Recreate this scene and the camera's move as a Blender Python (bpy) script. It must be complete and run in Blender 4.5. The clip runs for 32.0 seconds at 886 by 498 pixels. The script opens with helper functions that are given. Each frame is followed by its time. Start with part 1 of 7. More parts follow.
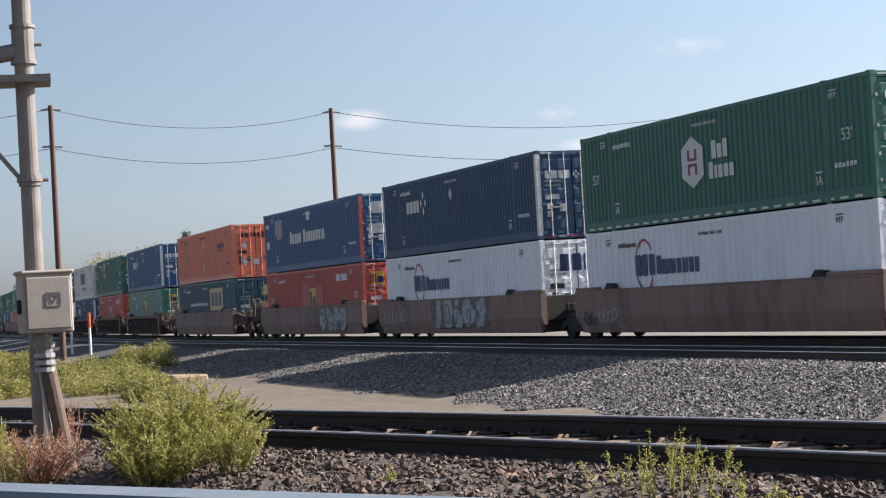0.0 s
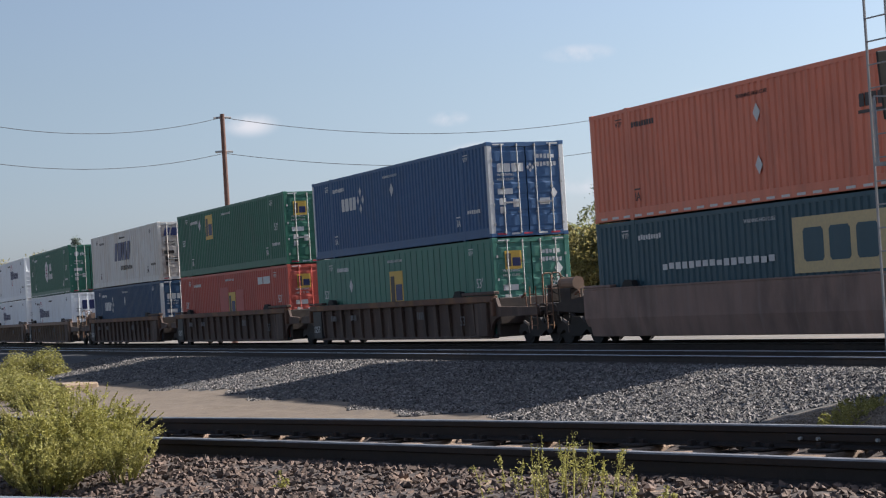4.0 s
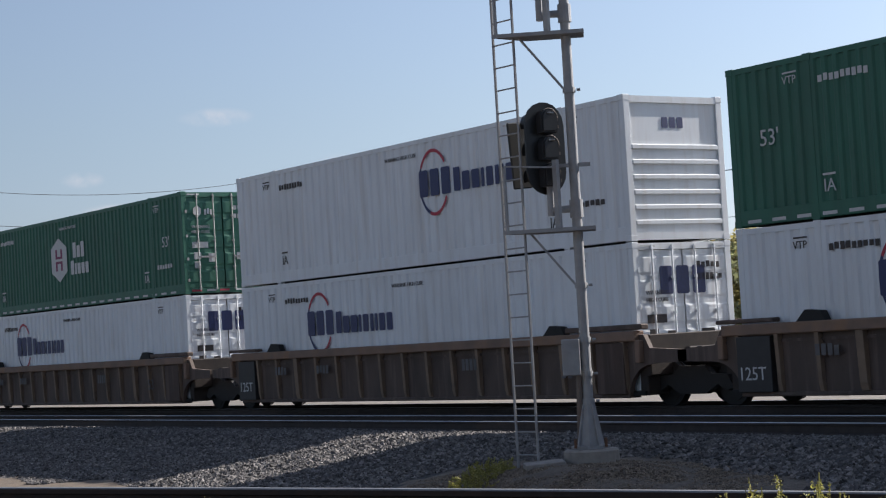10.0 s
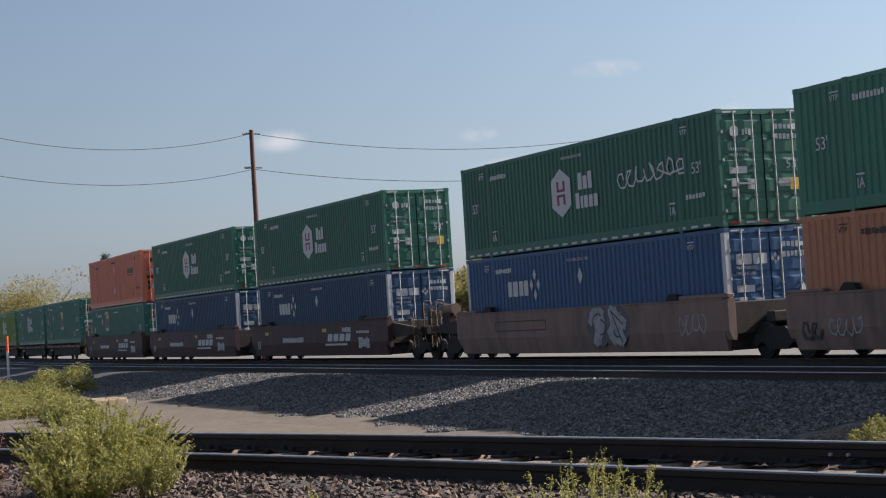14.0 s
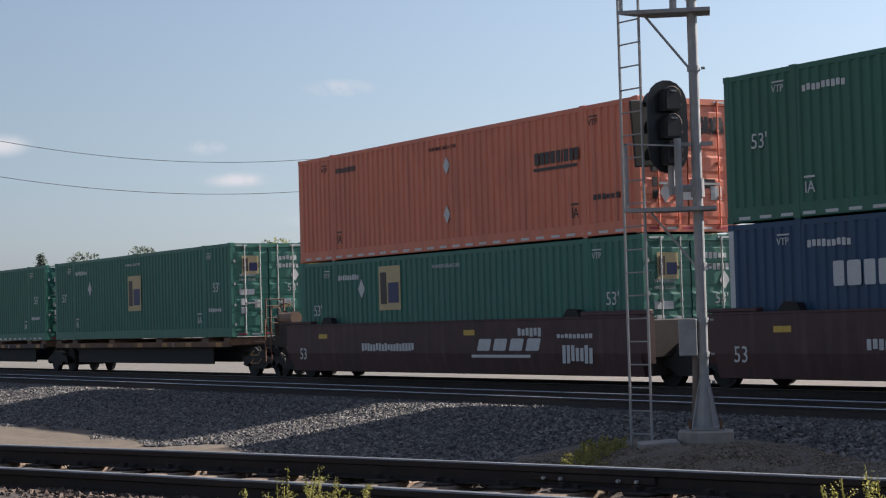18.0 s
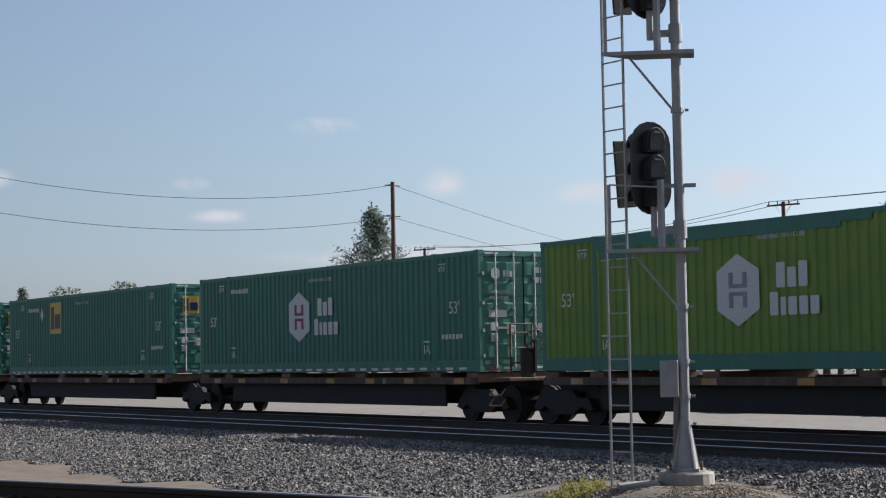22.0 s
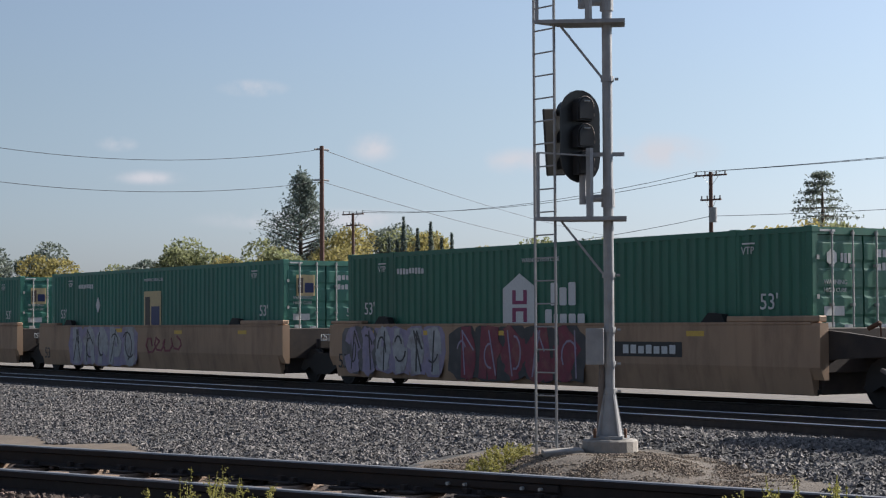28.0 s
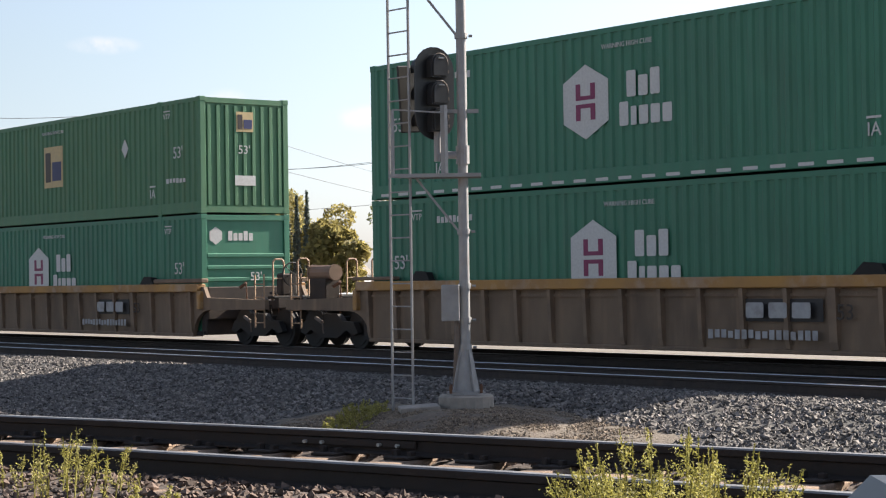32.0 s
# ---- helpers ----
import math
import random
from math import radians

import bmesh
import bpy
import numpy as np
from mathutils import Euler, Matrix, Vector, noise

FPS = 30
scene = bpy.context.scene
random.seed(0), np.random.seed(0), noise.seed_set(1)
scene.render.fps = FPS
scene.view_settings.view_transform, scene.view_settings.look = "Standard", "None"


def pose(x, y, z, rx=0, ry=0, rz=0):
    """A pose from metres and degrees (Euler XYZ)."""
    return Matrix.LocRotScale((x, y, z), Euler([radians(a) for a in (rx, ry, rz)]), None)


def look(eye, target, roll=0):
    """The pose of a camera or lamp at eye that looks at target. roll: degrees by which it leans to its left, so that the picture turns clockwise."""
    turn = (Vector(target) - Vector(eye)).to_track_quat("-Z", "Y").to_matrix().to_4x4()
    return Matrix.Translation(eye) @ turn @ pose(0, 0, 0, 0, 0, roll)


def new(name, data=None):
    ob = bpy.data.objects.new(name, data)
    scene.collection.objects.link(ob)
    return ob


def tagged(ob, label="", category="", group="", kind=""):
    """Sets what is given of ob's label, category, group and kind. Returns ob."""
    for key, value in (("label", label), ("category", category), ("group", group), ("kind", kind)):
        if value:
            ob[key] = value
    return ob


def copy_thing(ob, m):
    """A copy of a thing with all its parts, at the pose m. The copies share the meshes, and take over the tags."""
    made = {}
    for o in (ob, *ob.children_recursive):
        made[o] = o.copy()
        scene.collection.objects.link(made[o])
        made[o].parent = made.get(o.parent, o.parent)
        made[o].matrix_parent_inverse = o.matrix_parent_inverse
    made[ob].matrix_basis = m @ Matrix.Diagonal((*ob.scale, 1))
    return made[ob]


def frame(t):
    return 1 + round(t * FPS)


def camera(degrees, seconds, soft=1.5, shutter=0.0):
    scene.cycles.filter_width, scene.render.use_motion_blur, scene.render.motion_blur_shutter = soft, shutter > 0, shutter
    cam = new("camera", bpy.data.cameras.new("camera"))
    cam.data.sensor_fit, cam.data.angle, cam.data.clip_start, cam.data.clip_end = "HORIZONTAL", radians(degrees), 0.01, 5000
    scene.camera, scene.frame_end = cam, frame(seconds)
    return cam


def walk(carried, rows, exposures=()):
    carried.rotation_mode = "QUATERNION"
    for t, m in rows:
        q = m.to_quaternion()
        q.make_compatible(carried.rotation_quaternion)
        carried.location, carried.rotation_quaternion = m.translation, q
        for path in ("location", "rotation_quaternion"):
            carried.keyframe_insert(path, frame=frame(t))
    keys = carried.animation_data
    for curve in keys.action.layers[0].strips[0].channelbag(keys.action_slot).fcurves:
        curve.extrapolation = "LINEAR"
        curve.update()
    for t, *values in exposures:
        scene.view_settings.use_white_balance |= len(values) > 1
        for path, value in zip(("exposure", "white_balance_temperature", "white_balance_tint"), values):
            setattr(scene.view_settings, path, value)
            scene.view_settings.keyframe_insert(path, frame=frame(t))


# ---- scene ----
# Camera: stands on the berm beside the siding; rows are seconds, yaw, pitch, roll.
FOV = 26.44
EYE_Z = 1.524
PATH = [
    (0, 70.22, 1.5, 3.27), (0.2, 72.4, 0.99, 3.37), (0.3, 72.61, 1.07, 3.41), (0.5, 73.43, 1.11, 3.51), (0.7, 73.38, 1.05, 3.47), (1, 72.87, 1.17, 3.41),
    (1.2, 72.69, 0.73, 3.45), (1.5, 71.98, 0.84, 3.51), (1.7, 71.17, 0.91, 3.61), (2, 70.26, 1.11, 3.76), (2.5, 69.48, 1.1, 3.81), (4.5, 66.64, 1.57, 3.48),
    (5, 66.71, 1.56, 3.41), (5.5, 66.52, 1.62, 3.49), (5.7, 66.24, 1.5, 3.4), (6, 65.99, 1.49, 3.27), (6.5, 65.57, 2.77, 3.71), (6.7, 65.27, 2.07, 3.88),
    (6.8, 64.54, 1.88, 3.97), (7, 64.2, 1.65, 4.14), (7.2, 62.79, 0.98, 4.08), (7.3, 62.86, 1.19, 4.05), (7.5, 63.22, 1.21, 3.99), (7.7, 62.78, 1.43, 3.85),
    (7.8, 62.98, 1.64, 3.79), (8, 63.47, 1.73, 3.65), (8.2, 62.85, 2.32, 3.8), (8.3, 62.18, 2.41, 3.87), (8.5, 61.42, 2.33, 4.02), (8.7, 60.05, 1.8, 3.74),
    (8.8, 59.41, 1.67, 3.61), (9, 58.11, 1.9, 3.33), (9.2, 57.66, 2.07, 3.32), (9.3, 57.87, 2.22, 3.31), (9.5, 58.21, 2.53, 3.3), (9.7, 58.84, 3.19, 3.32),
    (9.8, 57.87, 3.19, 3.33), (10, 55.89, 2.79, 3.35), (10.2, 55.94, 2.72, 3.4), (10.3, 54.76, 2.72, 3.42), (10.5, 56.82, 2.59, 3.47), (10.7, 58.58, 2.91, 3.5),
    (10.8, 59.41, 2.83, 3.51), (11, 61.35, 2.68, 3.54), (11.2, 62.55, 2.31, 3.51), (11.3, 62.75, 2.26, 3.5), (11.5, 63.62, 2.31, 3.47), (11.7, 64.75, 2.4, 3.38),
    (12, 65.57, 2.73, 3.24), (12.3, 66.91, 2.23, 3.33), (12.5, 67.51, 2.55, 3.39), (12.7, 67.94, 2.56, 3.26), (13, 67.91, 2.27, 3.07), (13.2, 68.14, 2.3, 3.22),
    (13.5, 68.11, 2.32, 3.45), (14, 67.83, 2.01, 3.54), (14.5, 67.54, 2.03, 3.48), (15, 66.98, 2.09, 3.05), (15.2, 66.79, 2.29, 2.76), (15.5, 65.13, 1.31, 2.32),
    (17.5, 60.71, 1.71, 1.71), (18, 59.42, 2.17, 1.65), (18.5, 59.57, 1.94, 1.95), (19, 59.61, 2.28, 2.13), (19.5, 59.79, 2.13, 2.06), (19.7, 60.07, 2.13, 1.98),
    (20, 60.43, 2.5, 1.87), (20.2, 59.43, 2.36, 1.8), (20.3, 59.43, 2.35, 1.77), (20.5, 59.58, 2.48, 1.7), (20.7, 59.62, 2.54, 1.56), (21, 59.65, 2.77, 1.36),
    (21.2, 59.4, 2.73, 1.45), (21.5, 59.41, 2.93, 1.59), (21.7, 59.19, 2.92, 1.36), (22, 58.86, 3.33, 1.02), (22.2, 58.75, 3.02, 1.11), (22.5, 58.21, 2.98, 1.24),
    (22.7, 58.28, 3.15, 1.21), (23, 58.13, 3.05, 1.17), (23.2, 58.19, 2.78, 1.02), (23.5, 58.1, 2.89, 0.79), (23.7, 58.18, 2.91, 0.93), (24, 58.42, 2.93, 1.13),
    (24.5, 58.4, 2.61, 0.89), (26.5, 57.62, 2.38, 0.44), (27, 57.02, 2.43, 0.14), (27.5, 56.56, 2.6, 0.13), (27.7, 56.31, 2.33, 0.19), (28, 56.64, 2.26, 0.28),
    (28.5, 56.79, 1.73, 0.17), (28.7, 56.67, 1.87, 0.41), (29, 57.04, 1.41, 0.77), (29.5, 57.21, 1.06, 0.94), (29.7, 57.21, 1.17, 1.02), (30, 57.51, 1.65, 1.13),
    (30.3, 57.01, 1.51, 1.03), (30.5, 57.04, 1.8, 0.97), (31, 57.6, 1.84, 1.14), (31.2, 57.31, 2.01, 1.21), (31.5, 56.93, 2.34, 1.32), (31.7, 54.24, 1.31, 1.13),
    (32, 52.26, 0.92, 0.84),
]
cam = camera(FOV, 32.0, soft=1.2)
walk(cam, [(t, pose(0, 0, EYE_Z, 90 + p, r, y)) for t, y, p, r in PATH],
     exposures=[(0, 1.41, 6000, 12), (0.8, 1.28, 6000, 12), (5, 1.21, 5950, 12), (7, 1.25, 5950, 12), (8, 1.15, 5950, 12), (10, 1.00, 5900, 12), (12, 0.86, 6050, 12),
                (13, 0.93, 6000, 12), (14, 1.01, 5950, 12), (15, 1.11, 5950, 12), (18, 1.08, 6050, 12), (19, 0.98, 6000, 12), (20, 0.93, 5950, 11), (22, 0.98, 5850, 10),
                (28, 0.91, 5900, 11), (30, 0.81, 6000, 12), (31.4, 0.88, 6000, 12), (32, 1.65, 6500, 12)])

import itertools

# ---- world, sun ----
SUN_UP = radians(32.5)
SUN_DIR = Vector((0.1 * math.cos(SUN_UP), 0.995 * math.cos(SUN_UP), math.sin(SUN_UP)))
scene.view_settings.exposure = 0.0
world = bpy.data.worlds.new("sky")
scene.world = world
world.use_nodes = True
wn, wl = world.node_tree.nodes, world.node_tree.links
wn.clear()
w_out = wn.new("ShaderNodeOutputWorld")
w_bg = wn.new("ShaderNodeBackground")
w_sky = wn.new("ShaderNodeTexSky")
w_sky.sky_type = "NISHITA"
w_sky.sun_disc = False
w_sky.sun_elevation = SUN_UP
w_sky.sun_rotation = math.atan2(SUN_DIR.x, SUN_DIR.y)
w_sky.air_density, w_sky.dust_density, w_sky.ozone_density = 1.0, 1.2, 2.5
w_bg.inputs["Strength"].default_value = 0.055


def add_clouds(sky):
    """A few small fair-weather clouds low in the sky: soft ellipses broken up by noise."""
    co = wn.new("ShaderNodeTexCoord")
    noise_t = wn.new("ShaderNodeTexNoise")
    noise_t.inputs["Scale"].default_value, noise_t.inputs["Detail"].default_value = 60, 6
    wl.new(co.outputs["Generated"], noise_t.inputs["Vector"])
    total = None
    for d, w, h in (((-0.879, 0.46, 0.1240), 0.017, 0.0045), ((-0.851, 0.517, 0.0930), 0.013, 0.008), ((-0.949, 0.300, 0.0968), 0.014, 0.006),
                    ((-0.763, 0.640, 0.0893), 0.03, 0.010), ((-0.809, 0.582, 0.0858), 0.022, 0.007), ((-0.913, 0.398, 0.0943), 0.010, 0.004),
                    ((-0.988, 0.084, 0.1290), 0.016, 0.010), ((-0.907, 0.413, 0.0770), 0.018, 0.004), ((-0.86, 0.49, 0.055), 0.06, 0.006)):
        sub = wn.new("ShaderNodeVectorMath")
        sub.operation = "SUBTRACT"
        wl.new(co.outputs["Generated"], sub.inputs[0])
        sub.inputs[1].default_value = d
        mul = wn.new("ShaderNodeVectorMath")
        mul.operation = "MULTIPLY"
        wl.new(sub.outputs[0], mul.inputs[0])
        mul.inputs[1].default_value = (1 / w, 1 / w, 1 / h)
        ln = wn.new("ShaderNodeVectorMath")
        ln.operation = "LENGTH"
        wl.new(mul.outputs[0], ln.inputs[0])
        mr = wn.new("ShaderNodeMapRange")
        mr.interpolation_type = "SMOOTHSTEP"
        mr.inputs["From Min"].default_value, mr.inputs["From Max"].default_value = 0.1, 1.3
        mr.inputs["To Min"].default_value, mr.inputs["To Max"].default_value = 1.0, 0.0
        wl.new(ln.outputs["Value"], mr.inputs["Value"])
        if total is None:
            total = mr.outputs[0]
        else:
            mx = wn.new("ShaderNodeMath")
            mx.operation = "MAXIMUM"
            wl.new(total, mx.inputs[0])
            wl.new(mr.outputs[0], mx.inputs[1])
            total = mx.outputs[0]
    ramp = wn.new("ShaderNodeMapRange")
    ramp.inputs["From Min"].default_value, ramp.inputs["From Max"].default_value = 0.3, 0.56
    wl.new(noise_t.outputs["Fac"], ramp.inputs["Value"])
    fac = wn.new("ShaderNodeMath")
    fac.operation = "MULTIPLY"
    wl.new(total, fac.inputs[0])
    wl.new(ramp.outputs[0], fac.inputs[1])
    soft = wn.new("ShaderNodeMath")
    soft.operation = "MULTIPLY"
    wl.new(fac.outputs[0], soft.inputs[0])
    soft.inputs[1].default_value = 0.9
    mix = wn.new("ShaderNodeMix")
    mix.data_type = "RGBA"
    wl.new(soft.outputs[0], mix.inputs["Factor"])
    wl.new(sky, mix.inputs["A"])
    mix.inputs["B"].default_value = (6.6, 6.3, 6.2, 1)
    return mix.outputs["Result"]


w_haze = wn.new("ShaderNodeHueSaturation")  # thin haze takes some colour out of the sky
w_haze.inputs["Saturation"].default_value = 0.73
wl.new(w_sky.outputs[0], w_haze.inputs["Color"])
w_co = wn.new("ShaderNodeTexCoord")  # a pale lavender haze towards the horizon
w_sep = wn.new("ShaderNodeSeparateXYZ")
wl.new(w_co.outputs["Generated"], w_sep.inputs[0])
w_low = wn.new("ShaderNodeMapRange")
w_low.interpolation_type = "SMOOTHSTEP"
w_low.inputs["From Min"].default_value, w_low.inputs["From Max"].default_value = 0.0, 0.13
w_low.inputs["To Min"].default_value, w_low.inputs["To Max"].default_value = 1.0, 0.0
wl.new(w_sep.outputs["Z"], w_low.inputs["Value"])
w_tint = wn.new("ShaderNodeMix")
w_tint.data_type, w_tint.blend_type = "RGBA", "MULTIPLY"
wl.new(w_low.outputs[0], w_tint.inputs["Factor"])
wl.new(w_haze.outputs[0], w_tint.inputs["A"])
w_tint.inputs["B"].default_value = (1.08, 1.1, 1.26, 1)


def towards_sun(sky):
    """The clear sky is darkest a quarter turn from the sun and brightens towards it."""
    dot = wn.new("ShaderNodeVectorMath")
    dot.operation = "DOT_PRODUCT"
    wl.new(w_co.outputs["Generated"], dot.inputs[0])
    dot.inputs[1].default_value = SUN_DIR
    out = None
    for lo, hi, a, b in ((0.0, 1.0, 0.8, 1.4), (-1.0, 0.0, 0.2, 0.0)):
        mr = wn.new("ShaderNodeMapRange")
        for key, v in (("From Min", lo), ("From Max", hi), ("To Min", a), ("To Max", b)):
            mr.inputs[key].default_value = v
        wl.new(dot.outputs["Value"], mr.inputs["Value"])
        if out is None:
            out = mr.outputs[0]
        else:
            add = wn.new("ShaderNodeMath")
            wl.new(out, add.inputs[0])
            wl.new(mr.outputs[0], add.inputs[1])
            out = add.outputs[0]
    mul = wn.new("ShaderNodeVectorMath")
    mul.operation = "SCALE"
    wl.new(sky, mul.inputs[0])
    wl.new(out, mul.inputs["Scale"])
    return mul.outputs[0]


wl.new(add_clouds(towards_sun(w_tint.outputs["Result"])), w_bg.inputs["Color"])
wl.new(w_bg.outputs[0], w_out.inputs["Surface"])
sun_data = bpy.data.lights.new("sun", "SUN")
sun_data.energy, sun_data.angle, sun_data.color = 5.0, radians(0.6), (1.0, 0.91, 0.78)
sun = new("sun", sun_data)
sun.matrix_world = look(SUN_DIR * 100, (0, 0, 0))

# ---- materials ----
def rgb(c):
    return (*c, 1.0)


def material(name, c1, c2=None, scale=6.0, rough=0.6, metal=0.0, bump=0.0, bump_scale=40.0, stain=None, stain_scale=1.2,
             stain_amount=0.45, stretch=(1, 1, 1), vary=0.0, island=0.0, translucent=0.0, streak=None, streak_amount=0.5):
    """Two colours mixed by fine noise, a stain colour by coarse noise, a bump, and a spread from piece to piece."""
    m = bpy.data.materials.new(name)
    m.use_nodes = True
    n, l = m.node_tree.nodes, m.node_tree.links
    b = n["Principled BSDF"]
    b.inputs["Roughness"].default_value, b.inputs["Metallic"].default_value = rough, metal
    co = n.new("ShaderNodeTexCoord")
    mp = n.new("ShaderNodeMapping")
    mp.inputs["Scale"].default_value = stretch
    l.new(co.outputs["Object"], mp.inputs["Vector"])
    t1 = n.new("ShaderNodeTexNoise")
    t1.inputs["Scale"].default_value, t1.inputs["Detail"].default_value = scale, 5
    l.new(mp.outputs[0], t1.inputs["Vector"])
    mix = n.new("ShaderNodeMix")
    mix.data_type = "RGBA"
    mix.inputs["A"].default_value, mix.inputs["B"].default_value = rgb(c1), rgb(c2 or [v * 0.78 for v in c1])
    r1 = n.new("ShaderNodeValToRGB")
    r1.color_ramp.elements[0].position, r1.color_ramp.elements[1].position = 0.35, 0.68
    l.new(t1.outputs["Fac"], r1.inputs[0])
    l.new(r1.outputs[0], mix.inputs["Factor"])
    out = mix.outputs["Result"]
    if stain:
        t2 = n.new("ShaderNodeTexNoise")
        t2.inputs["Scale"].default_value, t2.inputs["Detail"].default_value = stain_scale, 8
        t2.inputs["Roughness"].default_value = 0.62
        l.new(mp.outputs[0], t2.inputs["Vector"])
        r2 = n.new("ShaderNodeValToRGB")
        r2.color_ramp.elements[0].position, r2.color_ramp.elements[1].position = 0.5, 0.72
        r2.color_ramp.elements[1].color = (stain_amount, stain_amount, stain_amount, 1)
        l.new(t2.outputs["Fac"], r2.inputs[0])
        mix2 = n.new("ShaderNodeMix")
        mix2.data_type = "RGBA"
        l.new(r2.outputs[0], mix2.inputs["Factor"])
        l.new(out, mix2.inputs["A"])
        mix2.inputs["B"].default_value = rgb(stain)
        out = mix2.outputs["Result"]
    if streak:  # dirt and rust that ran down the face
        ms_ = n.new("ShaderNodeMapping")
        ms_.inputs["Scale"].default_value = (3.0, 3.0, 0.22)
        l.new(co.outputs["Object"], ms_.inputs["Vector"])
        t4 = n.new("ShaderNodeTexNoise")
        t4.inputs["Scale"].default_value, t4.inputs["Detail"].default_value = 1.6, 7
        l.new(ms_.outputs[0], t4.inputs["Vector"])
        r4 = n.new("ShaderNodeValToRGB")
        r4.color_ramp.elements[0].position, r4.color_ramp.elements[1].position = 0.52, 0.74
        r4.color_ramp.elements[1].color = (streak_amount, streak_amount, streak_amount, 1)
        l.new(t4.outputs["Fac"], r4.inputs[0])
        mix4 = n.new("ShaderNodeMix")
        mix4.data_type = "RGBA"
        l.new(r4.outputs[0], mix4.inputs["Factor"])
        l.new(out, mix4.inputs["A"])
        mix4.inputs["B"].default_value = rgb(streak)
        out = mix4.outputs["Result"]
    if vary or island:
        hsv = n.new("ShaderNodeHueSaturation")
        if island:
            src = n.new("ShaderNodeNewGeometry").outputs["Random Per Island"]
        else:
            src = n.new("ShaderNodeObjectInfo").outputs["Random"]
        mr = n.new("ShaderNodeMapRange")
        amount = vary or island
        mr.inputs["To Min"].default_value, mr.inputs["To Max"].default_value = 1 - amount, 1 + amount
        l.new(src, mr.inputs["Value"])
        l.new(mr.outputs[0], hsv.inputs["Value"])
        l.new(out, hsv.inputs["Color"])
        out = hsv.outputs[0]
    l.new(out, b.inputs["Base Color"])
    if translucent:  # thin leaves let light through
        tr = n.new("ShaderNodeBsdfTranslucent")
        l.new(out, tr.inputs["Color"])
        ms = n.new("ShaderNodeMixShader")
        ms.inputs["Fac"].default_value = translucent
        l.new(b.outputs[0], ms.inputs[1])
        l.new(tr.outputs[0], ms.inputs[2])
        l.new(ms.outputs[0], n["Material Output"].inputs["Surface"])
    if bump:
        t3 = n.new("ShaderNodeTexNoise")
        t3.inputs["Scale"].default_value, t3.inputs["Detail"].default_value = bump_scale, 4
        l.new(mp.outputs[0], t3.inputs["Vector"])
        bp = n.new("ShaderNodeBump")
        bp.inputs["Strength"].default_value, bp.inputs["Distance"].default_value = bump, 0.02
        l.new(t3.outputs["Fac"], bp.inputs["Height"])
        l.new(bp.outputs[0], b.inputs["Normal"])
    return m


M = {}
M["green"] = material("green_paint", (0.017, 0.108, 0.066), (0.021, 0.127, 0.078), 3, 0.5, stain=(0.03, 0.06, 0.04), stain_scale=0.7, stain_amount=0.35, stretch=(1, 1, 0.35), streak=(0.05, 0.12, 0.085), streak_amount=0.4)
M["fresh_green"] = material("bright_green_paint", (0.026, 0.155, 0.093), (0.031, 0.178, 0.107), 3, 0.5, stain=(0.04, 0.1, 0.065), stain_scale=0.7, stain_amount=0.35, stretch=(1, 1, 0.35), streak=(0.07, 0.16, 0.11), streak_amount=0.4)
M["faded_green"] = material("sun_faded_green_paint", (0.055, 0.165, 0.085), (0.065, 0.185, 0.095), 3, 0.55, stain=(0.09, 0.17, 0.08), stain_scale=0.7, stain_amount=0.5, stretch=(1, 1, 0.35), streak=(0.11, 0.18, 0.09), streak_amount=0.5)
M["teal"] = material("faded_green_paint", (0.024, 0.135, 0.096), (0.029, 0.157, 0.11), 3, 0.5, stain=(0.05, 0.09, 0.075), stain_scale=0.8, stain_amount=0.4, stretch=(1, 1, 0.35), streak=(0.075, 0.15, 0.12), streak_amount=0.45)
M["lime"] = material("sun_bleached_lime_paint", (0.15, 0.24, 0.028), (0.12, 0.21, 0.03), 2, 0.55, stain=(0.06, 0.13, 0.04), stain_scale=0.5, stain_amount=0.3)
M["white"] = material("white_paint", (0.74, 0.755, 0.77), (0.69, 0.7, 0.715), 3, 0.45, stain=(0.55, 0.52, 0.48), stain_scale=0.8, stain_amount=0.35, stretch=(1, 1, 0.3), streak=(0.52, 0.46, 0.4), streak_amount=0.4)
M["dirty_white"] = material("weathered_white_paint", (0.62, 0.6, 0.56), (0.55, 0.53, 0.5), 3, 0.5, stain=(0.42, 0.33, 0.24), stain_scale=1.1, stain_amount=0.5, stretch=(1, 1, 0.3), streak=(0.42, 0.29, 0.18), streak_amount=0.5)
M["navy"] = material("navy_paint", (0.012, 0.049, 0.112), (0.016, 0.057, 0.122), 3, 0.55, stain=(0.025, 0.042, 0.07), stain_scale=0.9, stain_amount=0.35, stretch=(1, 1, 0.3), streak=(0.04, 0.055, 0.075), streak_amount=0.4)
M["blue"] = material("blue_paint", (0.015, 0.07, 0.18), (0.018, 0.077, 0.19), 3, 0.5, stain=(0.03, 0.06, 0.12), stain_scale=0.9, stain_amount=0.3, streak=(0.05, 0.075, 0.12), streak_amount=0.35)
M["orange"] = material("orange_paint", (0.66, 0.19, 0.105), (0.61, 0.17, 0.092), 3, 0.5, stain=(0.32, 0.1, 0.06), stain_scale=0.8, stain_amount=0.4, stretch=(1, 1, 0.3), streak=(0.3, 0.12, 0.08), streak_amount=0.35)
